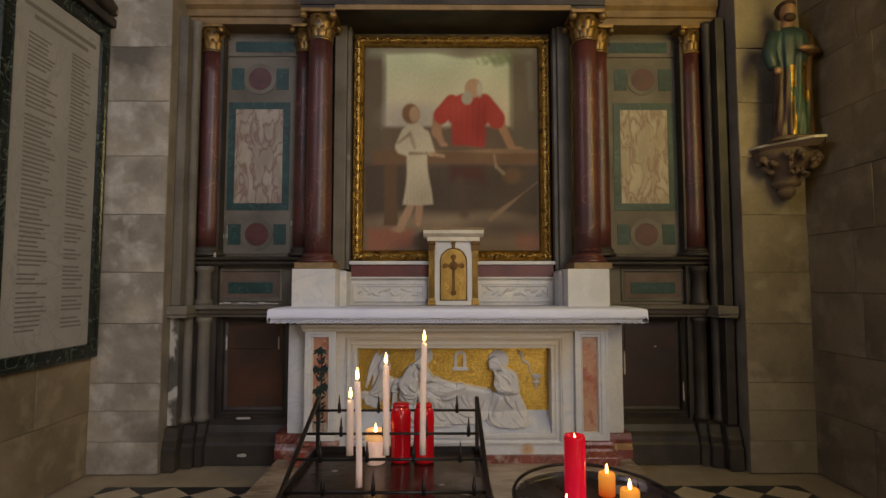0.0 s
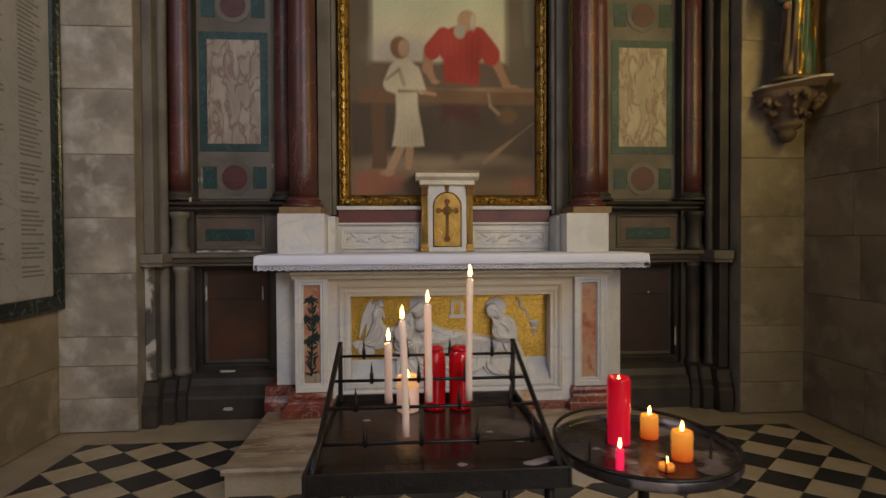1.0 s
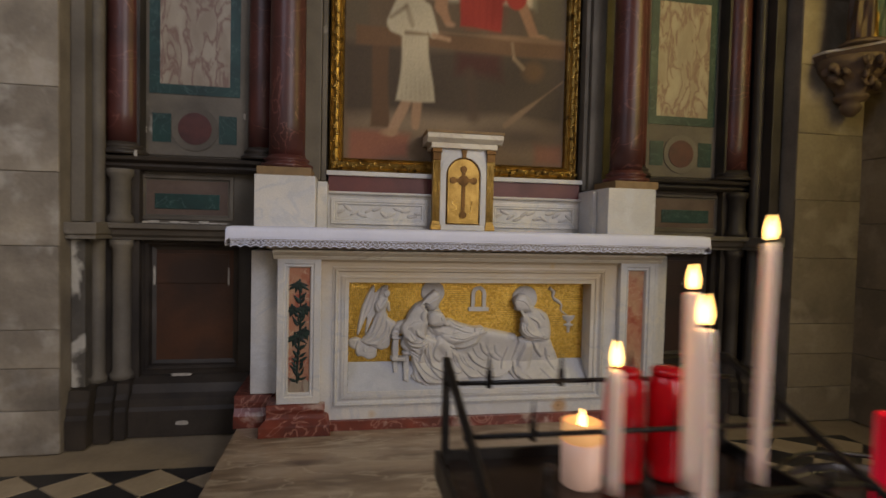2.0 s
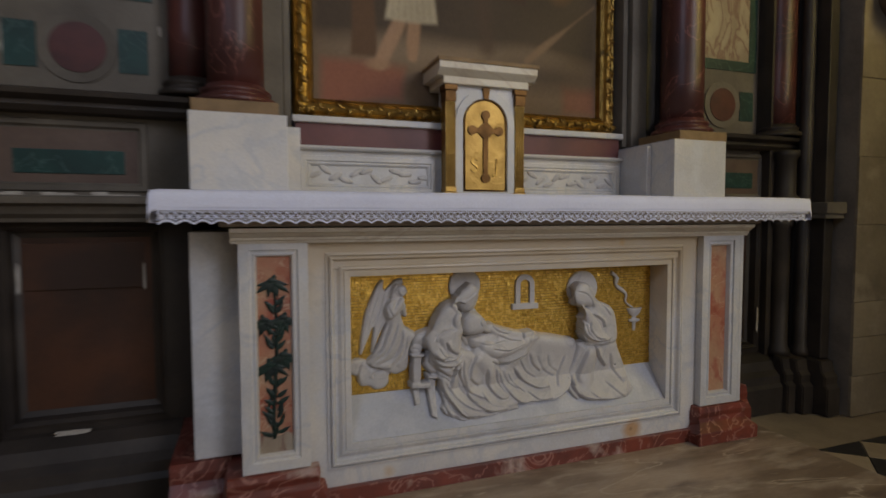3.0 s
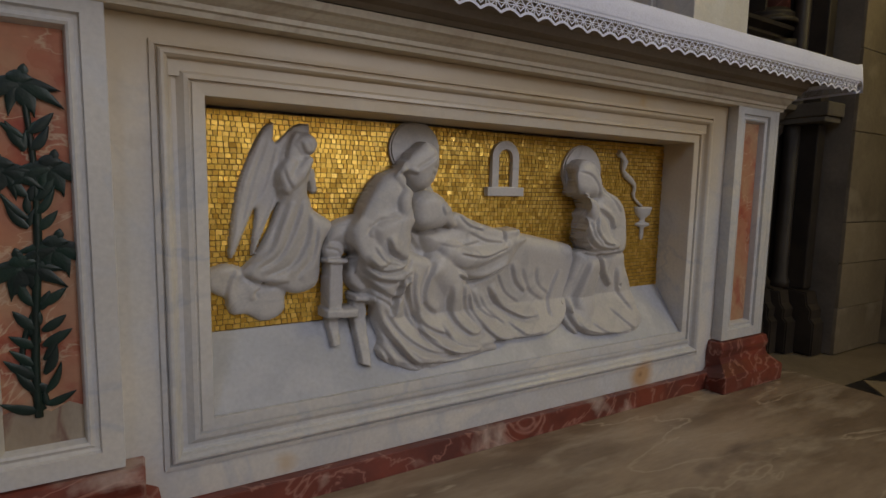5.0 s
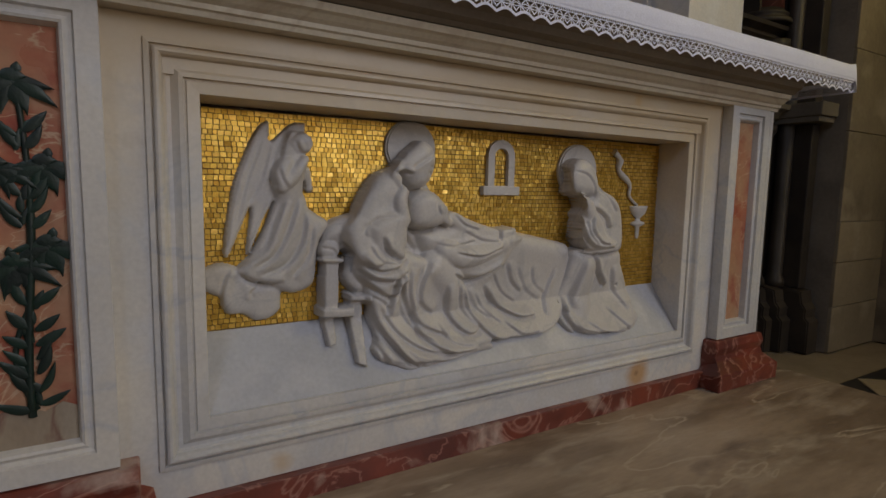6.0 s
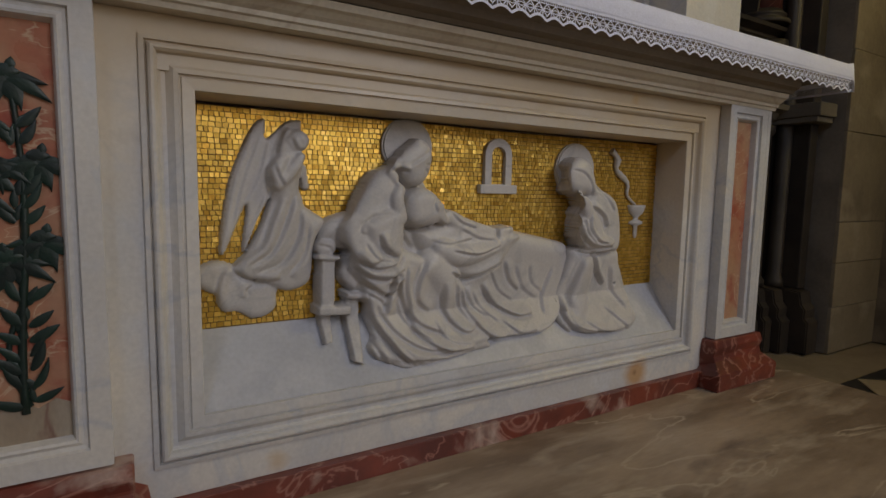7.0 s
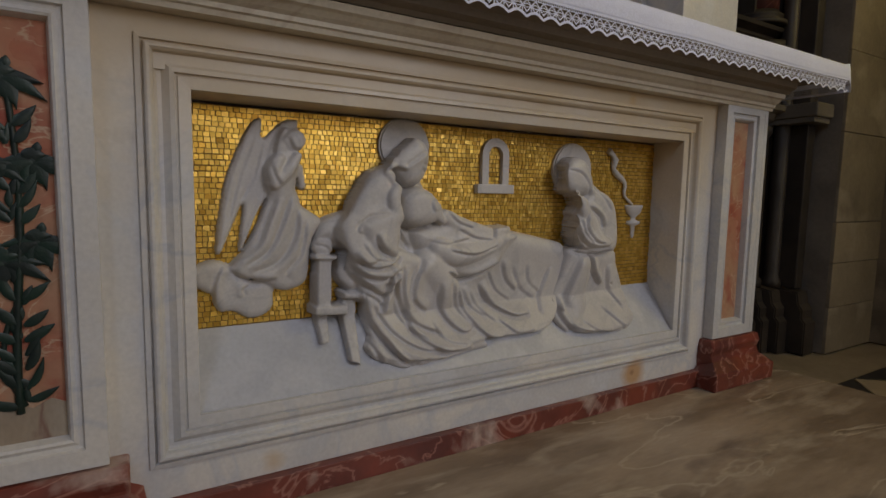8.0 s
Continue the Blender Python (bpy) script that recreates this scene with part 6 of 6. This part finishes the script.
part("keystone", plate(bmesh.new(), [(TC - 0.010, 1.572), (TC + 0.010, 1.572), (TC + 0.016, 1.620), (TC - 0.016, 1.620)], TY - 0.012, TY + 0.004), BRONZE, tab)
door = part("door", plate(bmesh.new(), arch(TC, 1.186, 1.576, 0.100, 20), TY + 0.001, TY + 0.010), GILTDOOR, tab, "arched gilt metal door")
rim = bmesh.new()
tube(rim, [(x, TY, z) for x, z in arch(TC, 1.190, 1.572, 0.096, 20)] + [(TC - 0.096, TY, 1.190)], 0.004, 6)
part("door_rim", rim, BRONZE, door)
cross = plate(bmesh.new(), [(TC - 0.010, 1.25), (TC + 0.010, 1.25), (TC + 0.012, 1.425), (TC - 0.012, 1.425)], TY - 0.005, TY + 0.003)
plate(cross, [(TC - 0.055, 1.432), (TC + 0.055, 1.432), (TC + 0.055, 1.454), (TC - 0.055, 1.454)], TY - 0.0055, TY + 0.003)
plate(cross, disc(TC, 1.443, 0.032, 20), TY - 0.006, TY + 0.003)
plate(cross, [(TC - 0.010, 1.47), (TC + 0.010, 1.47), (TC + 0.010, 1.50), (TC - 0.010, 1.50)], TY - 0.005, TY + 0.003)
for x, z, r in ((TC - 0.062, 1.443, 0.020), (TC + 0.062, 1.443, 0.020), (TC, 1.508, 0.020), (TC, 1.243, 0.021)):
    plate(cross, disc(x, z, r, 16), TY - 0.0065, TY + 0.003)
part("cross", cross, BRONZE, door, "dark bronze cross with rounded ends")


def lettering(text, size, x, y, z, mat, parent, name="letter"):
    cu = bpy.data.curves.new(name, "FONT")
    cu.body, cu.size, cu.extrude, cu.align_x = text, size, 0.0025, "CENTER"
    tmp = new(name, cu)
    me = bpy.data.meshes.new_from_object(tmp.evaluated_get(bpy.context.evaluated_depsgraph_get()))
    bpy.data.objects.remove(tmp)
    me.transform(pose(x, y, z, 90, 0, 0))
    me.materials.clear()
    me.materials.append(mat)
    ob = new(name, me)
    ob.parent = parent
    return ob


lettering("S", 0.085, TC - 0.050, TY - 0.001, 1.268, GOLD, door)
lettering("J", 0.085, TC + 0.052, TY - 0.001, 1.268, GOLD, door)

# ---- candles ----
def flame(parent, x, y, z, size=1.0):
    part("wick", tube(bmesh.new(), [(x, y, z - 0.002), (x + 0.001, y, z + 0.006 * size)], 0.0009, 6), WICK, parent)
    outline = [(0.0053 * size * math.sin(math.pi * t ** 0.62) ** 0.9 + 0.0002, z + 0.003 + 0.037 * size * t) for t in np.linspace(0, 1, 14)]
    f = part("flame", lathed(outline, x, y, 14), FLAME, parent, "small yellow flame")
    return f


def taper(x, y, z0, z1, r, lean=0.0):
    c = thing("taper_candle", (x, y, z0), "lit slim ivory taper candle on a rack spike", "candle", "tapers on the rack")
    pts = [(x + lean * t * t, y, z0 + (z1 - z0) * t) for t in np.linspace(0, 1, 9)]
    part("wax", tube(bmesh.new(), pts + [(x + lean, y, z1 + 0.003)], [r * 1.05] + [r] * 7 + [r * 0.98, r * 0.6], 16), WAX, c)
    flame(c, x + lean, y, z1 + 0.003, 0.85)
    return c


RACK_X0, RACK_X1 = -0.492, 0.028
rack = thing("candle_rack", (-0.23, 1.55, 0.0), "black iron candle rack with a tray and stepped spiked rails", "candle rack")
tray = boxed(RACK_X0, RACK_X1, 1.285, 1.815, 0.758, 0.768, 0.002)
part("tray", tray, TRAYIRON, rack, "wax-stained black sheet-iron tray")
for xa, xb, ya, yb in ((RACK_X0, RACK_X1, 1.277, 1.285), (RACK_X0, RACK_X1, 1.815, 1.823), (RACK_X0 - 0.008, RACK_X0, 1.277, 1.823), (RACK_X1, RACK_X1 + 0.008, 1.277, 1.823)):
    part("tray_lip", boxed(xa, xb, ya, yb, 0.742, 0.785, 0.0015), IRON, rack)
for x in (RACK_X0 + 0.006, RACK_X1 - 0.006):
    part("back_post", boxed(x - 0.006, x + 0.006, 1.796, 1.812, 0.769, 0.945, 0.002), IRON, rack)
    bar = bmesh.new()
    tube(bar, [(x, 1.800, 0.940), (x, 1.60, 0.868), (x, 1.40, 0.796), (x, 1.300, 0.772)], 0.007, 8)
    part("side_bar", bar, IRON, rack)
for k, (y, z) in enumerate(((1.792, 0.905), (1.660, 0.868), (1.522, 0.838), (1.415, 0.792))):
    rail = part("rail", tube(bmesh.new(), [(RACK_X0 + 0.004, y, z), (RACK_X1 - 0.004, y, z)], 0.0042, 8), IRON, rack)
    for i in range(4):
        x = RACK_X0 + 0.075 + 0.125 * i + (0.03 if k % 2 else 0.0)
        sp = lathed([(0.0052, z - 0.008), (0.0055, z + 0.018), (0.0035, z + 0.022), (0.0028, z + 0.034), (0.0006, z + 0.050)], x, y, 10)
        part("spike", sp, IRON, rail)
for x in (RACK_X0 + 0.03, RACK_X1 - 0.03):
    for y in (1.31, 1.79):
        part("leg", tube(bmesh.new(), [(x, y, 0.742), (x, y, 0.0)], 0.011, 8), IRON, rack)
part("stretcher", tube(bmesh.new(), [(RACK_X0 + 0.03, 1.55, 0.22), (RACK_X1 - 0.03, 1.55, 0.22)], 0.008, 8), IRON, rack)
taper(-0.338, 1.522, 0.850, 0.993, 0.0092)
taper(-0.241, 1.522, 0.850, 1.084, 0.0088, -0.002)
taper(-0.143, 1.524, 0.850, 1.145, 0.0080, 0.004)
taper(-0.297, 1.415, 0.806, 1.061, 0.0078, -0.007)


def votive(x, y, z):
    c = thing("votive_candle", (x, y, z), "tall red plastic votive candle on the rack tray", "candle", "red votives on the rack")
    part("case", lathed([(0.026, z), (0.031, z + 0.004), (0.0315, z + 0.012), (0.029, z + 0.022), (0.0305, z + 0.032), (0.0315, z + 0.125), (0.030, z + 0.150), (0.024, z + 0.163), (0.023, z + 0.164)], x, y, 28), REDGLASS, c, "glossy red case")
    part("lid", lathed([(0.0245, z + 0.164), (0.0250, z + 0.172), (0.020, z + 0.176), (0.004, z + 0.177)], x, y, 24), REDGLASS, c)


votive(-0.216, 1.722, 0.7685)
votive(-0.145, 1.718, 0.7685)
jar = thing("jar_candle", (-0.291, 1.708, 0.7685), "lit pale candle in a clear glass jar", "candle")
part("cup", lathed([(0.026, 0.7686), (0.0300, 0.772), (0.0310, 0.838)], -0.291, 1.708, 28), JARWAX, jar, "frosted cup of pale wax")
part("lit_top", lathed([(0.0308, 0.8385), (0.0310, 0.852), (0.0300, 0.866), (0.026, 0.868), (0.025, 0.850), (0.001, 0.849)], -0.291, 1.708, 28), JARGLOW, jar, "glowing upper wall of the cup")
flame(jar, -0.291, 1.708, 0.850, 0.9)

OLDWAX = material("old_wax", (0.30, 0.25, 0.23), (0.20, 0.165, 0.15), 40, 0.4, bump=0.1)
SC = (0.372, 1.690)
stand = thing("candle_stand", (SC[0], SC[1], 0.0), "round black iron candle stand with a rimmed tray", "candle stand")
part("tray", lathed([(0.225, 0.632), (0.243, 0.635), (0.250, 0.644), (0.251, 0.664), (0.248, 0.666), (0.245, 0.662), (0.242, 0.653), (0.236, 0.6495), (0.001, 0.6495)], *SC, 64), STANDIRON, stand, "waxy round iron tray")
ring = bmesh.new()
tube(ring, [(SC[0] + 0.2475 * math.cos(2 * math.pi * i / 56), SC[1] + 0.2475 * math.sin(2 * math.pi * i / 56), 0.668 + 0.022 * max(0, math.sin(2 * math.pi * i / 56 - 0.3))) for i in range(57)], 0.0055, 8)
part("rim", ring, IRON, stand, "rolled iron rim")
part("post", lathed([(0.13, 0.0), (0.13, 0.012), (0.03, 0.03), (0.016, 0.06), (0.016, 0.58), (0.04, 0.615), (0.05, 0.631)], *SC, 28), IRON, stand)
for a, r in ((200, 0.19), (20, 0.15), (95, 0.13), (330, 0.17), (265, 0.16), (150, 0.10)):
    x, y = SC[0] + r * math.cos(radians(a)), SC[1] + r * math.sin(radians(a))
    part("spike", lathed([(0.003, 0.649), (0.0026, 0.690), (0.0005, 0.712)], x, y, 8), IRON, stand)


def pillar(name, x, y, r, hgt, mat, label, group="", size=1.0, sunk=0.006):
    z = 0.650
    c = thing(name, (x, y, z), label, "candle", group)
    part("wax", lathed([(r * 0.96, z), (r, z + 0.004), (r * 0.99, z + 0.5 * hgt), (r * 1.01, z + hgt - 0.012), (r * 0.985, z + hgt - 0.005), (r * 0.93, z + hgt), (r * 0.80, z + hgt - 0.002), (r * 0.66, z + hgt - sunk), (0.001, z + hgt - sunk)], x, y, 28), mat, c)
    flame(c, x, y, z + hgt - sunk + 0.001, size)
    return c


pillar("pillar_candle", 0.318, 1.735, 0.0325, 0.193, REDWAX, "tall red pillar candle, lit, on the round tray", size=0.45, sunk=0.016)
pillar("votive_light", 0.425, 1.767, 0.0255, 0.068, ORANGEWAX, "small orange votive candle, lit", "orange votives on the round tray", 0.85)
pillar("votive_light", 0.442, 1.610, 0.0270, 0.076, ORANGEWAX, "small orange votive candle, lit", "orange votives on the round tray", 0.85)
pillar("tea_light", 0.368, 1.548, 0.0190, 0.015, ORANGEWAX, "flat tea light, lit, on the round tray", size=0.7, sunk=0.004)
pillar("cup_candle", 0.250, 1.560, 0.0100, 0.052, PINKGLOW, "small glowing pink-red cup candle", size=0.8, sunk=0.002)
bm = bmesh.new()
rng = random.Random(2)
for i in range(3):
    bmesh.ops.create_icosphere(bm, subdivisions=2, radius=1, matrix=Matrix.LocRotScale((-0.03 + 0.022 * i, 1.34 + 0.01 * i, 0.7685), None, (0.022, 0.012, 0.003)))
solid("wax_drip", bm, OLDWAX, "flat spilled drip of grey wax on the tray", "wax", smooth=True)

for x, y, z, r in ((-0.092, 1.530, 0.7682, 0.008), (-0.030, 1.470, 0.7682, 0.013), (-0.400, 1.640, 0.7682, 0.009), (-0.180, 1.345, 0.7682, 0.011), (0.300, 1.600, 0.6496, 0.016), (0.480, 1.690, 0.6496, 0.018), (0.240, 1.700, 0.6496, 0.013), (0.400, 1.640, 0.6496, 0.020), (0.330, 1.500, 0.6496, 0.014)):
    bm = bmesh.new()
    rings = [bm.verts.new((x + r * rng.uniform(0.7, 1.25) * math.cos(2 * math.pi * k / 14), y + r * rng.uniform(0.6, 1.0) * math.sin(2 * math.pi * k / 14), z)) for k in range(14)]
    top = [bm.verts.new((x + 0.7 * (v_.co.x - x), y + 0.7 * (v_.co.y - y), z + 0.0016)) for v_ in rings]
    for k in range(14):
        bm.faces.new((rings[k], rings[(k + 1) % 14], top[(k + 1) % 14], top[k])).smooth = True
    bm.faces.new(top)
    solid("wax_drip", bm, OLDWAX, "flat grey spot of old spilled wax on the tray", "wax", "wax spots on the trays")

# ---- statue on its corbel ----
corbel = thing("corbel", (2.33, 3.76, 1.90), "carved brown stone corbel with a pale edge", "corbel")


def ledge(z0, z1, grow0, grow1):
    """A five-sided shelf that stands out from the pier towards the chapel."""
    plan = ((2.13, 3.848), (2.14, 3.76), (2.34, 3.47), (2.41, 3.45), (2.53, 3.62), (2.53, 3.848))
    bm = bmesh.new()
    rings = [[bm.verts.new((2.32 + (x - 2.32) * g, 3.848 + (y - 3.848) * g, z)) for x, y in plan] for g, z in ((grow0, z0), (grow1, z1))]
    a, c = rings
    n = len(plan)
    for i in range(n):
        bm.faces.new((a[i], a[(i + 1) % n], c[(i + 1) % n], c[i]))
    bm.faces.new(a[::-1])
    bm.faces.new(c)
    bmesh.ops.recalc_face_normals(bm, faces=bm.faces[:])
    return bm


part("top_slab", ledge(2.220, 2.260, 0.86, 0.98), CORBELSTONE, corbel)
part("pale_edge", ledge(2.2605, 2.276, 1.0, 1.0), MARBLE_STAINED, corbel, "pale painted edge")
part("statue_base", lathed([(0.165, 2.2765), (0.16, 2.295), (0.145, 2.305)], 2.33, 3.67, 24, 1.0, 0.8), CORBELSTONE, corbel)
bell = bmesh.new()
lathe(bell, [(0.02, 1.895), (0.05, 1.925), (0.06, 1.955), (0.045, 1.975), (0.085, 1.99), (0.095, 2.015), (0.075, 2.03), (0.12, 2.10), (0.175, 2.16), (0.205, 2.221)], 2.33, 3.76, 24)
rng = random.Random(6)
for k in range(26):
    a, z = math.pi * (1 + rng.random()), rng.uniform(2.06, 2.19)
    r = 0.11 + 0.75 * (z - 2.05)
    lf = bmesh.new()
    bmesh.ops.create_icosphere(lf, subdivisions=1, radius=1, matrix=Matrix.LocRotScale((2.33 + r * math.cos(a), 3.76 + r * math.sin(a), z), Euler((rng.random(), rng.random() * 3, a)), (0.030, 0.016, 0.036)))
    part("carved_leaf", lf, CORBELSTONE, corbel, smooth=True)
part("bell", bell, CORBELSTONE, corbel, "carved leafy bell", smooth=True)

ST = (2.33, 3.66)
sb = bmesh.new()
NA, NZ = 64, 46
grid = []
for j in range(NZ + 1):
    t = j / NZ
    z = 2.262 + 0.86 * t
    wide = 0.128 - 0.012 * math.sin(math.pi * t) + (0.026 * math.exp(-((t - 0.80) / 0.12) ** 2)) - 0.085 * max(0, (t - 0.88) / 0.12) ** 2 - 0.05 * max(0, 0.06 - t)
    ring_ = []
    for i in range(NA):
        a = 2 * math.pi * i / NA
        fold_ = 0.012 * math.sin(9 * a + 3.0 * t + 1.5 * math.sin(5 * t)) * (1 - 0.6 * t) + 0.007 * math.sin(17 * a - 6 * t)
        r = wide + fold_ * (1 if t < 0.9 else 0.3)
        ring_.append(sb.verts.new((ST[0] + r * math.cos(a) + 0.012 * math.sin(3 * t), ST[1] + 0.62 * r * math.sin(a), z)))
    grid.append(ring_)
for p, q in zip(grid, grid[1:]):
    for i in range(NA):
        f = sb.faces.new((p[i], p[(i + 1) % NA], q[(i + 1) % NA], q[i]))
        c = f.calc_center_median()
        dx, t = c.x - ST[0], (c.z - 2.262) / 0.86
        sway = 0.012 * math.sin(8 * t)
        if dx > 0.070 + sway and t < 0.93:
            f.material_index = 2
        elif 0.034 < dx - sway < 0.070 and 0.30 < t < 0.66 or -0.035 < dx - sway < 0.0 and 0.44 < t < 0.64 or -0.050 < dx - sway < -0.032 and t < 0.40:
            f.material_index = 1
        elif dx < -0.045 + sway and t < 0.60:
            f.material_index = 2
        else:
            f.material_index = 3 if t < 0.46 else 0
sb.faces.new(grid[0][::-1])
sb.faces.new(grid[-1])


def lump(x, y, z, sx, sy, sz, mi, turn=0):
    vs = bmesh.ops.create_uvsphere(sb, u_segments=18, v_segments=12, radius=1, matrix=Matrix.LocRotScale((x, y, z), Euler((0, radians(turn), 0)), (sx, sy, sz)))["verts"]
    for f in {f for v_ in vs for f in v_.link_faces}:
        f.material_index = mi


lump(ST[0] - 0.015, ST[1] - 0.012, 3.245, 0.050, 0.056, 0.074, 4)
lump(ST[0] - 0.013, ST[1] + 0.022, 3.268, 0.062, 0.058, 0.072, 5)
lump(ST[0] - 0.013, ST[1] - 0.010, 3.300, 0.054, 0.054, 0.034, 5)
lump(ST[0] - 0.018, ST[1] - 0.042, 3.188, 0.042, 0.026, 0.034, 5)
lump(ST[0] - 0.010, ST[1], 3.15, 0.045, 0.040, 0.060, 4)
for pts, mi, r in (([(ST[0] - 0.105, ST[1], 3.07), (ST[0] - 0.165, ST[1] - 0.02, 2.90), (ST[0] - 0.170, ST[1] - 0.08, 2.77)], 0, [0.050, 0.044, 0.030]),
                   ([(ST[0] + 0.105, ST[1], 3.07), (ST[0] + 0.145, ST[1] - 0.04, 2.90), (ST[0] + 0.03, ST[1] - 0.12, 2.91)], 2, [0.050, 0.048, 0.032])):
    n0 = len(sb.faces)
    tube(sb, pts, r, 14)
    sb.faces.ensure_lookup_table()
    for f in sb.faces[n0:]:
        f.material_index = mi
lump(ST[0] - 0.168, ST[1] - 0.118, 2.735, 0.024, 0.022, 0.030, 4)
lump(ST[0] + 0.012, ST[1] - 0.128, 2.905, 0.038, 0.022, 0.022, 4)
for v_ in sb.verts:
    v_.co.z = 2.304 + (v_.co.z - 2.262) * 0.905
statue = solid("statue", sb, material("statue_teal", (0.045, 0.085, 0.085), (0.025, 0.045, 0.050), 9, 0.45, bump=0.1), "painted robed statue in teal, brown and gold on a corbel", "statue", smooth=True)
for m_ in (GOLD, material("statue_brown", (0.10, 0.050, 0.022), (0.06, 0.030, 0.014), 9, 0.45, bump=0.1), material("statue_green", (0.055, 0.11, 0.075), (0.03, 0.06, 0.045), 9, 0.45, bump=0.1),
           plain("statue_skin", (0.30, 0.16, 0.09), 0.5), plain("statue_dark", (0.05, 0.026, 0.014), 0.6)):
    statue.data.materials.append(m_)

# ---- memorial plaque on the left wall ----
plq = thing("memorial_plaque", (-WX, 3.38, 0.77), "large pale marble plaque of inscribed lines, dark green frame", "plaque")
PXF = -2.486


def turned(bm):
    """From the altar's plane to the left wall: x becomes y, and the face looks to the right."""
    for v_ in bm.verts:
        x, y, z = v_.co
        v_.co = (-y, x, z)
    return bm


slab = boxed(-2.525, PXF, 2.99, 3.745, 0.892, 3.05, 0.006)
part("slab", slab, PLAQUE, plq)
bm = turned(frame_ring(bmesh.new(), 2.885, 3.842, 0.805, 3.155, [(0.0, 2.525), (0.0, 2.482), (0.012, 2.470), (0.030, 2.468), (0.040, 2.476), (0.085, 2.478), (0.094, 2.470), (0.098, 2.486), (0.110, 2.488)]))
bmesh.ops.recalc_face_normals(bm, faces=bm.faces[:])
part("frame", bm, BLACKGREEN, plq, "polished dark green marble frame")
crest = boxed(-2.525, -2.44, 2.87, 3.86, 3.156, 3.22, 0.01)
for s in (-1, 1):
    pts = [(-2.48, 3.365 + s * (0.47 - 0.06 * i + 0.05 * math.sin(1.2 * i)), 3.25 + 0.035 * i) for i in range(8)]
    tube(crest, pts, [0.05, 0.06, 0.055, 0.05, 0.05, 0.045, 0.04, 0.03], 10)
part("crest", crest, DARKSTONE, plq, "dark carved scrolled crest")
rng = random.Random(31)
for col, (y0, longest) in enumerate(((3.10, 0.30), (3.47, 0.24))):
    for i in range(66):
        z = 2.80 - 0.0272 * i
        if rng.random() < 0.06:
            continue
        n = longest * rng.uniform(0.45, 0.85)
        part("inscribed_line", boxed(PXF - 0.001, PXF + 0.0012, y0, y0 + n, z, z + 0.0105), LETTERS, plq)
for y0, y1, z in ((3.06, 3.70, 2.93), (3.14, 3.62, 2.875)):
    part("inscribed_line", boxed(PXF - 0.001, PXF + 0.0012, y0, y1, z, z + 0.026), LETTERS, plq)

# ---- floor tiles ----
def lozenge(cx, cy, hx, hy, g=0.0035):
    """A tile clipped to the tiled field, or None."""
    pts = [(cx - hx + g, cy), (cx, cy - hy + g), (cx + hx - g, cy), (cx, cy + hy - g)]

    def clip(poly, axis, limit, sign):
        out = []
        for p, q in zip(poly, poly[1:] + poly[:1]):
            a, b_ = sign * (limit - p[axis]), sign * (limit - q[axis])
            if a >= 0:
                out.append(p)
            if (a >= 0) != (b_ >= 0):
                t = a / (a - b_)
                out.append(tuple(p[k] + t * (q[k] - p[k]) for k in (0, 1)))
        return out
    for axis, limit, sign in ((1, TOP, 1), (0, 2.235, 1), (0, -2.249, -1)):
        pts = clip(pts, axis, limit, sign)
        if len(pts) < 3:
            return None
    return pts


rest = {0: ([], []), 1: ([], [])}
shared = {}
for j in range(0, 34):
    for k in range(-9, 10):
        for black in (0, 1):
            cx = -0.007 + FX * (k + 0.5 * black)
            cy = TOP - FY * (j + (0.0 if black else 0.5))
            if cy < -0.55 or abs(cx) > 2.45 or (abs(cx) < STEP - 0.12 and cy > 2.98):
                continue
            poly = lozenge(cx, cy, FX / 2, FY / 2)
            if not poly:
                continue
            whole = len(poly) == 4 and abs(poly[0][1] - cy) < 1e-6
            if cy > 1.05 and abs(cx) > 0.0:
                rel = tuple((round(x - cx, 4), round(y - cy, 4)) for x, y in poly)
                key = (black, rel)
                if key not in shared:
                    n = len(rel)
                    me = bpy.data.meshes.new("tile")
                    inset = [(x * 0.985, y * 0.985) for x, y in rel]
                    me.from_pydata([(x, y, -0.012) for x, y in rel] + [(x, y, -0.0015) for x, y in rel] + [(x, y, 0.0) for x, y in inset], [],
                                   [tuple(range(2 * n, 3 * n))] + [(r * n + i, r * n + (i + 1) % n, (r + 1) * n + (i + 1) % n, (r + 1) * n + i) for r in (0, 1) for i in range(n)])
                    me.materials.append(TILEBLACK if black else TILEWHITE)
                    shared[key] = me
                ob = new("tile", shared[key])
                ob.parent, ob.location = floor, (cx, cy, 0.0)
            else:
                vs, fs = rest[black]
                n0, n = len(vs), len(poly)
                vs += [(x, y, 0.0) for x, y in poly] + [(x, y, -0.012) for x, y in poly]
                fs += [tuple(range(n0, n0 + n))] + [(n0 + i, n0 + n + i, n0 + n + (i + 1) % n, n0 + (i + 1) % n) for i in range(n)]
for black, (vs, fs) in rest.items():
    tagged(from_lists("far_tiles", vs, fs, TILEBLACK if black else TILEWHITE, floor), kind="stuff")
